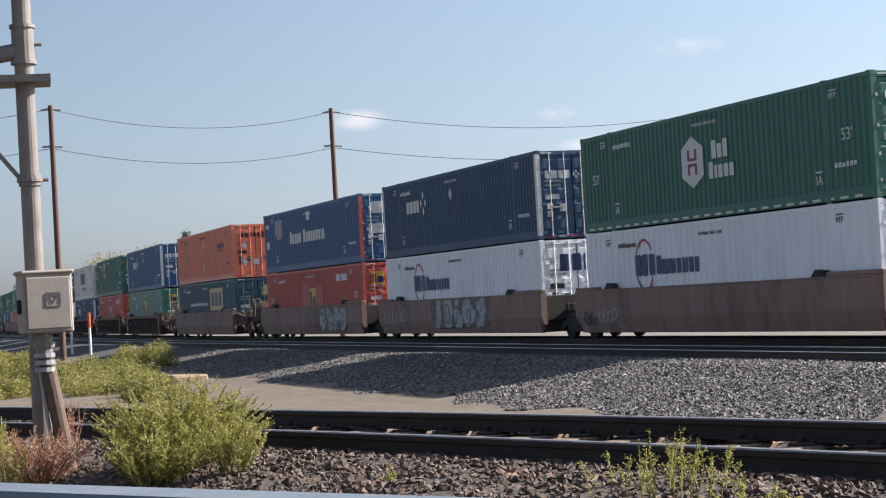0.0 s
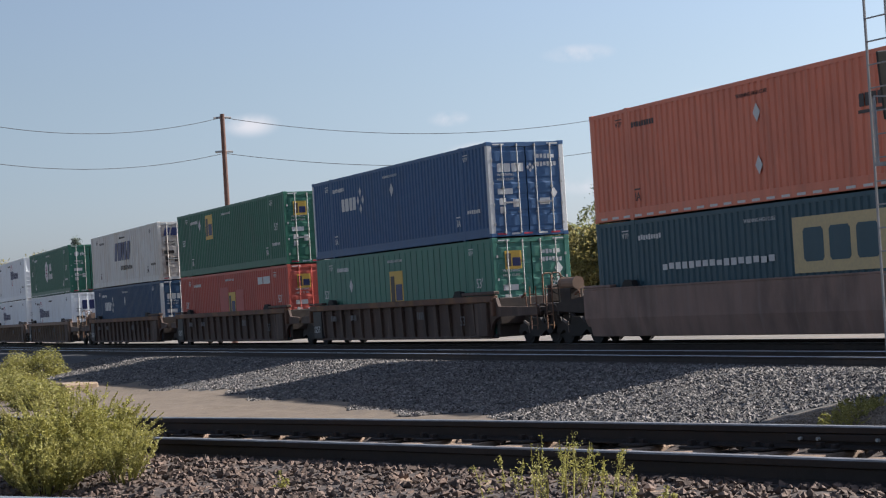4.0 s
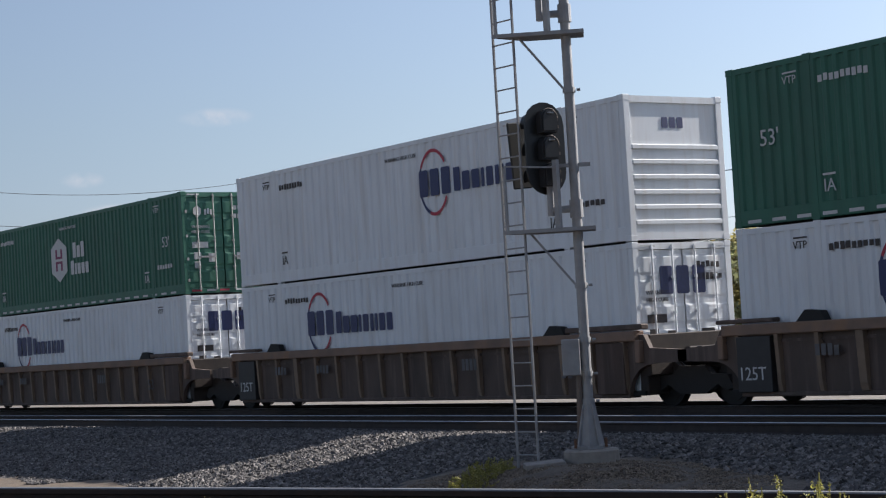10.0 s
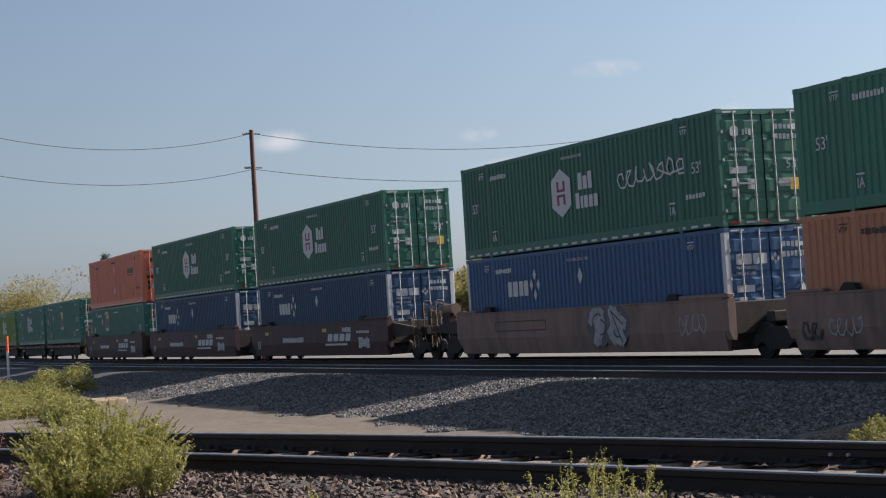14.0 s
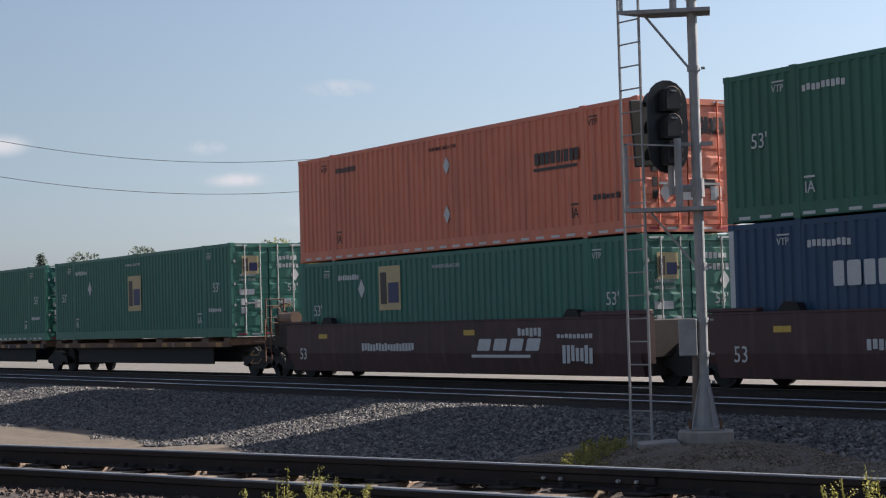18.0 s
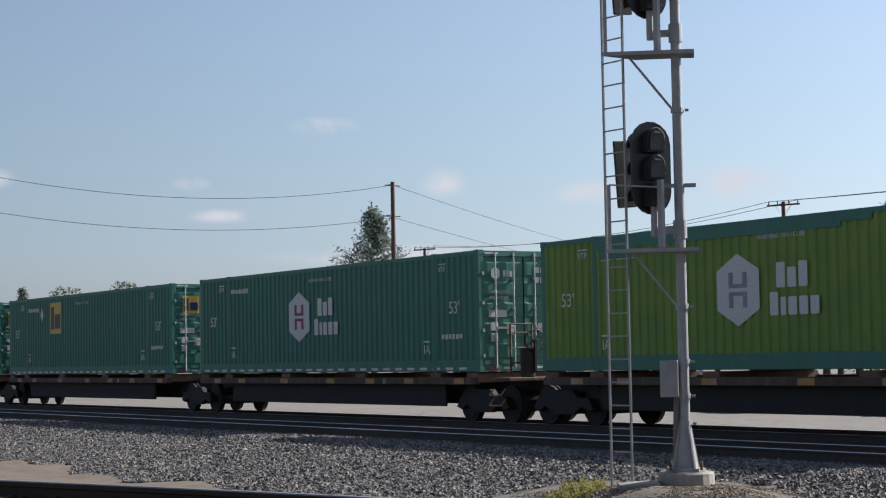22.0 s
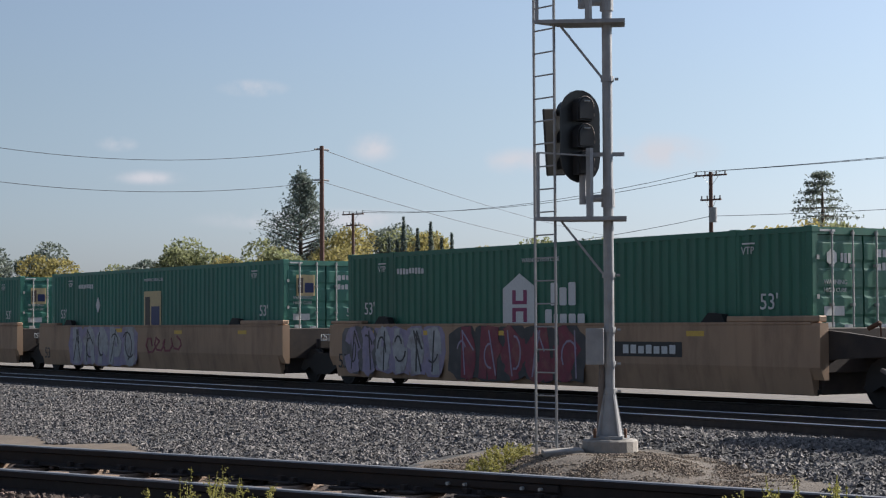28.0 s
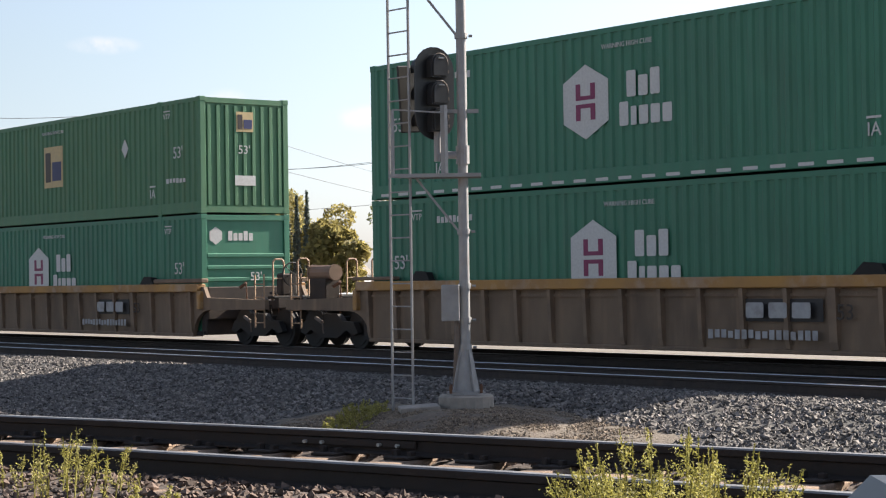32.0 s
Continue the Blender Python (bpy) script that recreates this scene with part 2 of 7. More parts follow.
M["deep_teal"] = material("dark_teal_paint", (0.012, 0.055, 0.078), (0.016, 0.063, 0.088), 3, 0.5, stain=(0.03, 0.06, 0.07), stain_scale=0.9, stain_amount=0.3, streak=(0.05, 0.085, 0.1), streak_amount=0.35)
# stained mast steel, its colour darkened for the shade the siding mast stands in
M["mast_shaded"] = material("shade_dark_brown_grey_steel", (0.2, 0.178, 0.16), (0.155, 0.135, 0.12), 7, 0.65, metal=0.15, stain=(0.14, 0.1, 0.075), stain_scale=2.5, stain_amount=0.5, bump=0.08)
M["rusty_pipe"] = material("rust_brown_conduit", (0.11, 0.068, 0.048), (0.075, 0.048, 0.036), 6, 0.8, bump=0.2, stain=(0.15, 0.1, 0.07), stain_scale=2.5, stain_amount=0.5)
M["tan_orange"] = material("faded_orange_paint", (0.46, 0.19, 0.095), (0.42, 0.17, 0.085), 3, 0.55, stain=(0.34, 0.14, 0.07), stain_scale=0.8, stain_amount=0.4, streak=(0.5, 0.27, 0.17), streak_amount=0.35)
M["red"] = material("red_paint", (0.43, 0.07, 0.045), (0.39, 0.062, 0.043), 3, 0.5, stain=(0.23, 0.055, 0.042), stain_scale=0.8, stain_amount=0.4, stretch=(1, 1, 0.3), streak=(0.25, 0.085, 0.065), streak_amount=0.4)
M["brown_car"] = material("brown_car_paint", (0.085, 0.05, 0.036), (0.065, 0.04, 0.03), 3, 0.75, bump=0.2, stain=(0.03, 0.023, 0.02), stain_scale=0.9, stain_amount=0.6, stretch=(1, 1, 0.4), streak=(0.2, 0.14, 0.11), streak_amount=0.5)
M["maroon_car"] = material("maroon_car_paint", (0.075, 0.032, 0.03), (0.06, 0.028, 0.027), 3, 0.65, bump=0.15, stain=(0.03, 0.02, 0.02), stain_scale=0.9, stain_amount=0.5, streak=(0.14, 0.085, 0.08), streak_amount=0.4)
M["grey_brown_car"] = material("grime_covered_car_paint", (0.27, 0.172, 0.135), (0.2, 0.13, 0.104), 2, 0.78, bump=0.2, stain=(0.06, 0.044, 0.037), stain_scale=0.8, stain_amount=0.6, stretch=(1, 1, 0.4), streak=(0.27, 0.2, 0.17), streak_amount=0.5)
M["yellow_car"] = material("tan_yellow_car_paint", (0.37, 0.243, 0.15), (0.31, 0.203, 0.128), 2, 0.7, bump=0.15, stain=(0.1, 0.062, 0.04), stain_scale=0.9, stain_amount=0.65, stretch=(1, 1, 0.4), streak=(0.17, 0.1, 0.065), streak_amount=0.5)
M["tan_chord"] = material("worn_orange_tan_paint", (0.42, 0.22, 0.06), (0.3, 0.165, 0.07), 1.5, 0.7, bump=0.15, stain=(0.5, 0.42, 0.36), stain_scale=1.6, stain_amount=0.5, stretch=(1, 1, 1))
M["rust_chord"] = material("rust_worn_brown_paint", (0.15, 0.075, 0.045), (0.1, 0.055, 0.036), 1.5, 0.75, bump=0.15, stain=(0.42, 0.2, 0.04), stain_scale=0.9, stain_amount=0.45)
M["rust"] = material("rusty_steel", (0.13, 0.06, 0.03), (0.09, 0.045, 0.026), 8, 0.8, bump=0.3, stain=(0.045, 0.03, 0.023), stain_scale=2, stain_amount=0.6)
M["conduit"] = material("weathered_conduit_steel", (0.16, 0.13, 0.11), (0.11, 0.085, 0.07), 6, 0.75, bump=0.15, stain=(0.15, 0.085, 0.05), stain_scale=2.5, stain_amount=0.5)
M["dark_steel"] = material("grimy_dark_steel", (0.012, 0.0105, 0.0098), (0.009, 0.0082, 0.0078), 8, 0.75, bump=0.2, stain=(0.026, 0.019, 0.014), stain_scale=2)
M["rail_side"] = material("rusted_rail", (0.026, 0.018, 0.015), (0.018, 0.014, 0.012), 10, 0.85, bump=0.25, stain=(0.05, 0.03, 0.02), stain_scale=1.5)
M["main_rail_side"] = material("brown_rail_steel", (0.055, 0.042, 0.036), (0.038, 0.03, 0.027), 10, 0.85, bump=0.25, stain=(0.085, 0.055, 0.04), stain_scale=1.5)
M["rusty_white"] = material("rust_stained_white_paint", (0.44, 0.4, 0.36), (0.38, 0.34, 0.3), 3, 0.55, stain=(0.22, 0.1, 0.045), stain_scale=1.3, stain_amount=0.8, streak=(0.2, 0.085, 0.035), streak_amount=0.8)
M["dull_rail_top"] = material("dull_worn_rail_head", (0.36, 0.35, 0.34), (0.24, 0.225, 0.21), 6, 0.5, metal=1.0, stretch=(0.4, 4, 4), stain=(0.16, 0.1, 0.07), stain_scale=2, stain_amount=0.5)
M["rail_top"] = material("polished_rail_head", (0.72, 0.73, 0.75), (0.6, 0.61, 0.64), 4, 0.42, metal=1.0, stretch=(0.4, 4, 4))
M["galvanised"] = material("galvanised_steel", (0.3, 0.3, 0.3), (0.24, 0.24, 0.245), 7, 0.6, metal=0.25, stain=(0.2, 0.165, 0.14), stain_scale=2.5, stain_amount=0.4, bump=0.08)
M["black"] = material("black_enamel", (0.006, 0.006, 0.0065), (0.009, 0.009, 0.009), 5, 0.4)
M["black_worn"] = material("weathered_black_enamel", (0.02, 0.02, 0.021), (0.013, 0.013, 0.014), 5, 0.5, stain=(0.05, 0.04, 0.034), stain_scale=5, stain_amount=0.5)
M["wood_pole"] = material("weathered_pole_wood", (0.12, 0.062, 0.045), (0.085, 0.045, 0.035), 12, 0.85, bump=0.3, stretch=(6, 6, 0.5))
M["tie"] = material("weathered_tie_wood", (0.26, 0.18, 0.125), (0.17, 0.12, 0.085), 14, 0.9, bump=0.4, stretch=(5, 1, 5), stain=(0.12, 0.09, 0.07), stain_scale=3, vary=0.25)
M["concrete"] = material("concrete", (0.3, 0.27, 0.235), (0.24, 0.22, 0.195), 9, 0.85, bump=0.25, stain=(0.15, 0.13, 0.115), stain_scale=2)
M["letter_white"] = material("white_stencil_paint", (0.56, 0.56, 0.55), (0.48, 0.48, 0.47), 20, 0.5)
M["rod_white"] = material("pale_zinc_steel", (0.4, 0.4, 0.385), (0.32, 0.32, 0.3), 9, 0.55, stain=(0.16, 0.12, 0.09), stain_scale=3)
M["letter_blue"] = material("blue_stencil_paint", (0.015, 0.025, 0.11), None, 20, 0.5)
M["letter_red"] = material("red_stencil_paint", (0.42, 0.02, 0.05), None, 20, 0.5)
M["letter_dark"] = material("dark_stencil_paint", (0.03, 0.02, 0.018), None, 20, 0.5)
M["letter_yellow"] = material("yellow_stencil_paint", (0.6, 0.38, 0.05), (0.52, 0.33, 0.05), 20, 0.5)
M["letter_cream"] = material("sun_faded_cream_paint", (0.52, 0.4, 0.2), (0.45, 0.35, 0.19), 12, 0.55)
M["letter_purple"] = material("plum_stencil_paint", (0.22, 0.02, 0.09), None, 20, 0.5)
M["cable"] = material("black_cable", (0.03, 0.03, 0.032), None, 10, 0.6)
M["spray_white"] = material("white_spray_paint", (0.4, 0.39, 0.39), (0.29, 0.285, 0.285), 5, 0.6, stain=(0.15, 0.11, 0.085), stain_scale=3, stain_amount=0.6)
M["spray_violet"] = material("violet_spray_paint", (0.3, 0.25, 0.34), (0.22, 0.19, 0.27), 5, 0.6, stain=(0.3, 0.2, 0.14), stain_scale=3)
M["spray_maroon"] = material("maroon_spray_paint", (0.2, 0.03, 0.05), (0.15, 0.03, 0.045), 5, 0.6, stain=(0.28, 0.16, 0.1), stain_scale=3)
M["spray_black"] = material("black_spray_paint", (0.03, 0.027, 0.027), None, 5, 0.6)
M["blue_grey"] = material("blue_grey_painted_steel", (0.125, 0.15, 0.175), (0.1, 0.122, 0.145), 9, 0.6, bump=0.1, stain=(0.16, 0.165, 0.18), stain_scale=4)
M["white_plastic"] = material("white_plastic", (0.75, 0.74, 0.72), None, 10, 0.5)
M["orange_plastic"] = material("orange_reflector", (0.75, 0.13, 0.03), None, 10, 0.4)
M["leaf_weed"] = material("yellow_green_weed_leaf", (0.28, 0.265, 0.065), (0.34, 0.31, 0.1), 3, 0.65, island=0.4, translucent=0.45)
M["leaf_shrub"] = material("shrub_leaf", (0.215, 0.205, 0.055), (0.27, 0.245, 0.075), 2, 0.7, island=0.4, translucent=0.45)
# needle and broad leaf colours are paled to stand for distance haze
M["leaf_pine"] = material("hazed_pine_needles", (0.12, 0.15, 0.125), (0.16, 0.19, 0.16), 2, 0.7, island=0.4, translucent=0.35)
M["leaf_tree"] = material("broad_leaves", (0.185, 0.2, 0.1), (0.225, 0.235, 0.115), 0.5, 0.7, island=0.35, translucent=0.55)
M["leaf_autumn"] = material("autumn_leaves", (0.28, 0.235, 0.08), (0.23, 0.205, 0.08), 0.5, 0.7, island=0.35, translucent=0.55)
M["leaf_red"] = material("dried_reddish_weed", (0.36, 0.2, 0.125), (0.43, 0.26, 0.18), 3, 0.8, island=0.3, translucent=0.3)
M["bark"] = material("bark", (0.1, 0.075, 0.055), (0.07, 0.05, 0.04), 8, 0.9, bump=0.4)
M["sand"] = material("sandy_dirt", (0.135, 0.103, 0.072), (0.097, 0.074, 0.054), 4, 0.95, bump=0.5, bump_scale=25, stain=(0.17, 0.13, 0.095), stain_scale=0.5, stain_amount=0.6)
M["gravel"] = material("grey_ballast_bed", (0.052, 0.05, 0.049), (0.024, 0.0235, 0.0235), 14, 0.95, bump=0.9, bump_scale=16)
M["brown_gravel"] = material("brown_ballast_bed", (0.085, 0.062, 0.052), (0.042, 0.033, 0.029), 14, 0.95, bump=0.9, bump_scale=16)
M["dirt"] = material("pale_dirt", (0.15, 0.132, 0.114), (0.115, 0.102, 0.09), 3, 0.95, bump=0.3, stain=(0.22, 0.18, 0.14), stain_scale=0.3)
M["stone"] = material("grey_crushed_stone", (0.17, 0.153, 0.141), (0.058, 0.054, 0.052), 7, 0.9, bump=0.3, island=0.68)
M["stone_brown"] = material("brown_crushed_stone", (0.12, 0.08, 0.06), (0.06, 0.042, 0.034), 9, 0.9, bump=0.3, island=0.55)
M["stone_fine"] = material("fine_grey_brown_gravel", (0.2, 0.158, 0.115), (0.13, 0.1, 0.075), 9, 0.95, bump=0.3, island=0.5)
M["glass_dark"] = material("dark_lens_glass", (0.02, 0.022, 0.024), None, 5, 0.12)

# greyed needle colour with the distance haze mixed in
M["needle_grey"] = material("hazy_grey_green_needles", (0.13, 0.155, 0.125), (0.17, 0.19, 0.15), 2, 0.7, island=0.35, translucent=0.35)
# ribbed cars: two streaked sill colours and a lighter one for the ribs
M["sill_brown"] = material("dark_brown_tan_paint", (0.115, 0.079, 0.062), (0.085, 0.06, 0.048), 2, 0.78, bump=0.2, stain=(0.045, 0.034, 0.027), stain_scale=0.9, stain_amount=0.7, stretch=(1, 1, 0.4), streak=(0.24, 0.17, 0.14), streak_amount=0.55)
M["sill_tan"] = material("mid_tan_car_paint", (0.205, 0.14, 0.092), (0.16, 0.11, 0.074), 2, 0.78, bump=0.2, stain=(0.075, 0.055, 0.042), stain_scale=0.9, stain_amount=0.6, stretch=(1, 1, 0.4), streak=(0.3, 0.19, 0.12), streak_amount=0.5)
M["rib_tan"] = material("lighter_brown_rib_paint", (0.25, 0.17, 0.112), (0.185, 0.128, 0.088), 2, 0.78, bump=0.2, stain=(0.1, 0.072, 0.055), stain_scale=1.4, stain_amount=0.6)
M["slab_tan"] = material("tan_cast_concrete", (0.3, 0.22, 0.15), (0.24, 0.175, 0.12), 7, 0.9, bump=0.3, stain=(0.18, 0.13, 0.09), stain_scale=2)
# grimy end parts, coloured near black for the shade between the cars
M["end_shade_grime"] = material("shade_dark_brown_grime", (0.045, 0.032, 0.025), (0.028, 0.021, 0.018), 3, 0.85, bump=0.2, stain=(0.022, 0.018, 0.015), stain_scale=1.5, stain_amount=0.6)
M["fill"] = material("grey_brown_fill", (0.15, 0.122, 0.095), (0.095, 0.078, 0.062), 14, 0.95, bump=0.9, bump_scale=30, stain=(0.09, 0.075, 0.06), stain_scale=0.8, stain_amount=0.5)
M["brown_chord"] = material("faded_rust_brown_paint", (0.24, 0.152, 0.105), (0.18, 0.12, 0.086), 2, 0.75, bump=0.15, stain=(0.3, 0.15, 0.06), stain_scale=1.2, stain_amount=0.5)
M["red_light"] = material("faded_red_paint", (0.4, 0.07, 0.06), (0.36, 0.062, 0.055), 3, 0.55, stain=(0.3, 0.06, 0.05), stain_scale=1.5)
M["spray_grey"] = material("grey_spray_paint", (0.13, 0.12, 0.12), (0.09, 0.085, 0.085), 4, 0.65, stain=(0.2, 0.18, 0.17), stain_scale=3, stain_amount=0.5)
M["spray_dark"] = material("dark_spray_paint", (0.06, 0.055, 0.055), (0.045, 0.042, 0.042), 4, 0.65, stain=(0.12, 0.1, 0.09), stain_scale=3, stain_amount=0.5)
M["spray_blue"] = material("pale_blue_spray_paint", (0.3, 0.31, 0.36), (0.23, 0.235, 0.28), 4, 0.65, stain=(0.2, 0.15, 0.1), stain_scale=3, stain_amount=0.6)
M["case_paint"] = material("weathered_beige_grey_paint", (0.29, 0.25, 0.215), (0.245, 0.21, 0.18), 6, 0.65, stain=(0.17, 0.12, 0.09), stain_scale=2.5, stain_amount=0.5, bump=0.08)

# ---- helpers of this scene ----
def part(name, bm, mat, parent=None, label="", smooth=False):
    me = bpy.data.meshes.new(name)
    bm.to_mesh(me)
    bm.free()
    for mm in (mat if isinstance(mat, (list, tuple)) else [mat]):
        me.materials.append(mm)
    if smooth:
        for p in me.polygons:
            p.use_smooth = True
    ob = new(name, me)
    ob.parent = parent
    if label:
        ob["label"] = label
    return ob


def thing(name, label, category, m=None, group="", kind=""):
    ob = new(name)
    ob.empty_display_size = 0.2
    if m is not None:
        ob.matrix_basis = m
    return tagged(ob, label, category, group, kind)


def box(bm, x0, x1, y0, y1, z0, z1, bevel=0.0, mi=0):
    vs = [bm.verts.new(p) for p in ((x0, y0, z0), (x1, y0, z0), (x1, y1, z0), (x0, y1, z0), (x0, y0, z1), (x1, y0, z1), (x1, y1, z1), (x0, y1, z1))]
    fs = [bm.faces.new([vs[i] for i in q]) for q in ((3, 2, 1, 0), (4, 5, 6, 7), (0, 1, 5, 4), (1, 2, 6, 5), (2, 3, 7, 6), (3, 0, 4, 7))]
    for f in fs:
        f.material_index = mi
    if bevel:
        es = list({e for f in fs for e in f.edges})
        bmesh.ops.bevel(bm, geom=es, offset=bevel, segments=1, affect="EDGES")
    return vs


def boxes(*rows, bevel=0.0):
    bm = bmesh.new()
    for r in rows:
        box(bm, *r, bevel=bevel)
    return bm


def tube(bm, a, b, r0, r1=None, n=10, caps=True):
    a, b = Vector(a), Vector(b)
    r1 = r0 if r1 is None else r1
    q = (b - a).to_track_quat("Z", "Y")
    ring = []
    for c, r in ((a, r0), (b, r1)):
        ring.append([bm.verts.new(c + q @ Vector((r * math.cos(2 * math.pi * i / n), r * math.sin(2 * math.pi * i / n), 0))) for i in range(n)])
    for i in range(n):
        bm.faces.new((ring[0][i], ring[0][(i + 1) % n], ring[1][(i + 1) % n], ring[1][i]))
    if caps:
        bm.faces.new(ring[0][::-1])
        bm.faces.new(ring[1])
    return bm


def beam(bm, a, b, w, h):
    """A square bar between two points."""
    a, b = Vector(a), Vector(b)
    q = (b - a).to_track_quat("Z", "Y")
    r = [[bm.verts.new(c + q @ Vector((sx * w / 2, sy * h / 2, 0))) for sx, sy in ((-1, -1), (1, -1), (1, 1), (-1, 1))] for c in (a, b)]
    for i in range(4):
        bm.faces.new((r[0][i], r[0][(i + 1) % 4], r[1][(i + 1) % 4], r[1][i]))
    bm.faces.new(r[0][::-1])
    bm.faces.new(r[1])


def prism(bm, outline, axis, lo, hi, mi=0):
    """An outline in the plane across the axis ('x': (y, z), 'y': (x, z)), drawn out from lo to hi."""
    put = (lambda u, v, w: (w, u, v)) if axis == "x" else (lambda u, v, w: (u, w, v))
    a = [bm.verts.new(put(u, v, lo)) for u, v in outline]
    b = [bm.verts.new(put(u, v, hi)) for u, v in outline]
    n = len(outline)
    fs = [bm.faces.new((a[i], a[(i + 1) % n], b[(i + 1) % n], b[i])) for i in range(n)]
    fs += [bm.faces.new(a[::-1]), bm.faces.new(b)]
    for f in fs:
        f.material_index = mi


# ---- the plan: two main tracks, a bank, and a siding on a berm ----
RAIL_Z = 0.0
TRAIN_Y = 25.08
TRACK_2_Y = 20.92
GAUGE = 1.505
_hx = np.arange(-900.0, 300.1, 1.0)
_hd = np.interp(_hx, [-900, -400, -170, -125, -85, 300], [0.088, 0.086, 0.058, 0.045, 0.0, 0.0])
_off = np.concatenate([np.cumsum(_hd[::-1])[::-1][1:], [0.0]])


def bend(x):
    """How far the main line has swung away at x."""
    return float(np.interp(x, _hx, _off))


def heading(x):
    return float(np.interp(x, _hx, _hd))


_dx, _dy = Vector((0.4786, 0.878)), Vector((-0.878, 0.4786))


def siding(u):
    """The siding's centre line at the running coordinate u."""
    c = min(max(u, -14.0), 9.0)
    w = 10.9855 - 0.98293 * c - 0.012827 * c * c + (-0.98293 - 0.025653 * c) * (u - c)
    return _dx * u + _dy * w


_su = np.arange(-40.0, 60.0, 0.25)
_sp = np.array([siding(u) for u in _su])
_sd = np.gradient(_sp, axis=0)
_sd /= np.linalg.norm(_sd, axis=1)[:, None]
_sn = np.stack([-_sd[:, 1], _sd[:, 0]], 1)
SIDING_Z = 0.662
_arc = np.concatenate([[0], np.cumsum(np.linalg.norm(np.diff(_sp, axis=0), axis=1))])


def siding_at(s):
    """Point, direction and normal at the arc length s."""
    p = [float(np.interp(s, _arc, _sp[:, k])) for k in (0, 1)]
    d = [float(np.interp(s, _arc, _sd[:, k])) for k in (0, 1)]
    return Vector(p), Vector(d).normalized()


def siding_distance(X, Y):
    """Signed distance from the siding, positive towards the main line (numpy arrays)."""
    best = np.full(X.shape, 1e9)
    sign = np.ones(X.shape)
    for i in range(0, len(_sp), 3):
        vx, vy = X - _sp[i, 0], Y - _sp[i, 1]
        d = np.hypot(vx, vy)
        m = d < best
        best = np.where(m, d, best)
        sign = np.where(m, np.sign(vx * _sn[i, 0] + vy * _sn[i, 1]), sign)
    return best * sign


def ground_height(X, Y):
    """Height of the ground and its kind: 0 grey ballast, 1 sand, 2 brown ballast, 3 pale dirt, 4 fill."""
    off = np.interp(X, _hx, _off)
    y = Y - off
    rnd = 0.25 * np.sin(X * 0.7 + 1.3 * np.sin(Y * 0.5)) + 0.2 * np.sin(X * 1.9 + Y)
    main = np.interp(y, [9, 12.5, 13.8, 15.6, 16.7, 17.5, 18.3, 19.4, 20, 26.6, 28, 31, 60], [-0.72, -0.64, -0.56, -0.36, -0.23, -0.1, -0.1, -0.17, -0.19, -0.19, -0.25, -0.42, -0.5])
    kind = np.where(y > 27.6, 3, np.where(y + rnd * 1.2 > np.interp(X, [-80, -48, -28.6, -22, -17], [14.2, 13.6, 13.2, 11.1, 8.0]), 0, 1))
    dn = siding_distance(X, Y)
    berm = np.interp(dn, [-30, -9, -5, -2.8, -1.9, -1.1, -0.88, -0.6, 0.6, 0.88, 1.1, 1.8, 4.4, 30], [-0.4, -0.15, 0.1, 0.32, 0.47, 0.535, 0.53, 0.385, 0.385, 0.52, 0.52, 0.43, -0.66, -0.8])
    z = np.maximum(main, berm)
    kind = np.where((berm > main) & (dn < 2.1), 2, kind)
    kind = np.where((berm > main) & (dn < -4.5), 1, kind)
    kind = np.where((berm > main) & (dn >= 2.1), 1, kind)
    # a low mound of fill round the signal's footing
    r = np.hypot((X + 19.4) / 3.6, (Y - 15.3) / 2.6)
    mound = -0.18 - 1.0 * np.clip(r - 0.2, 0, None) ** 1.35
    z = np.where((mound > z) & (r < 1.6), mound, z)
    kind = np.where(np.hypot((X + 19.2) / 3.6, (Y - 14.9) / 1.7) + rnd * 0.4 < 1.0, 4, kind)
    return z, kind


def ground_z(x, y):
    return float(ground_height(np.array([float(x)]), np.array([float(y)]))[0][0])


def sheet_axis(fine, lo, hi, far_lo, far_hi):
    a = list(np.arange(lo, hi + 1e-6, fine))
    s, v = fine, hi
    while v < far_hi:
        s *= 1.25
        v += s
        a.append(v)
    s, v = fine, lo
    while v > far_lo:
        s *= 1.25
        v -= s
        a.insert(0, v)
    return np.array(a)


def make_ground():
    ax = sheet_axis(0.3, -60, 6, -3000, 3000)
    ay = sheet_axis(0.22, -2, 32, -3000, 3000)
    X, Y = np.meshgrid(ax, ay, indexing="ij")
    Z, K = ground_height(X, Y)
    near = (np.abs(X) < 120) & (np.abs(Y) < 60)
    rng = np.random.default_rng(3)
    Z = Z + np.where(near, rng.normal(0, 0.012, Z.shape), 0)
    ny = len(ay)
    idx = np.arange(X.size).reshape(X.shape)
    faces = np.stack([idx[:-1, :-1], idx[1:, :-1], idx[1:, 1:], idx[:-1, 1:]], -1).reshape(-1, 4)
    me = bpy.data.meshes.new("ground")
    me.from_pydata(np.stack([X, Y, Z], -1).reshape(-1, 3).tolist(), [], faces.tolist())
    for k in ("gravel", "sand", "brown_gravel", "dirt", "fill"):
        me.materials.append(M[k])
    me.polygons.foreach_set("material_index", K[:-1, :-1].reshape(-1).astype(np.int32))
    me.polygons.foreach_set("use_smooth", [True] * len(faces))
    me.update()
    return tagged(new("ground", me), "sandy dirt with grey and brown ballast banks", "ground", kind="structure")


make_ground()

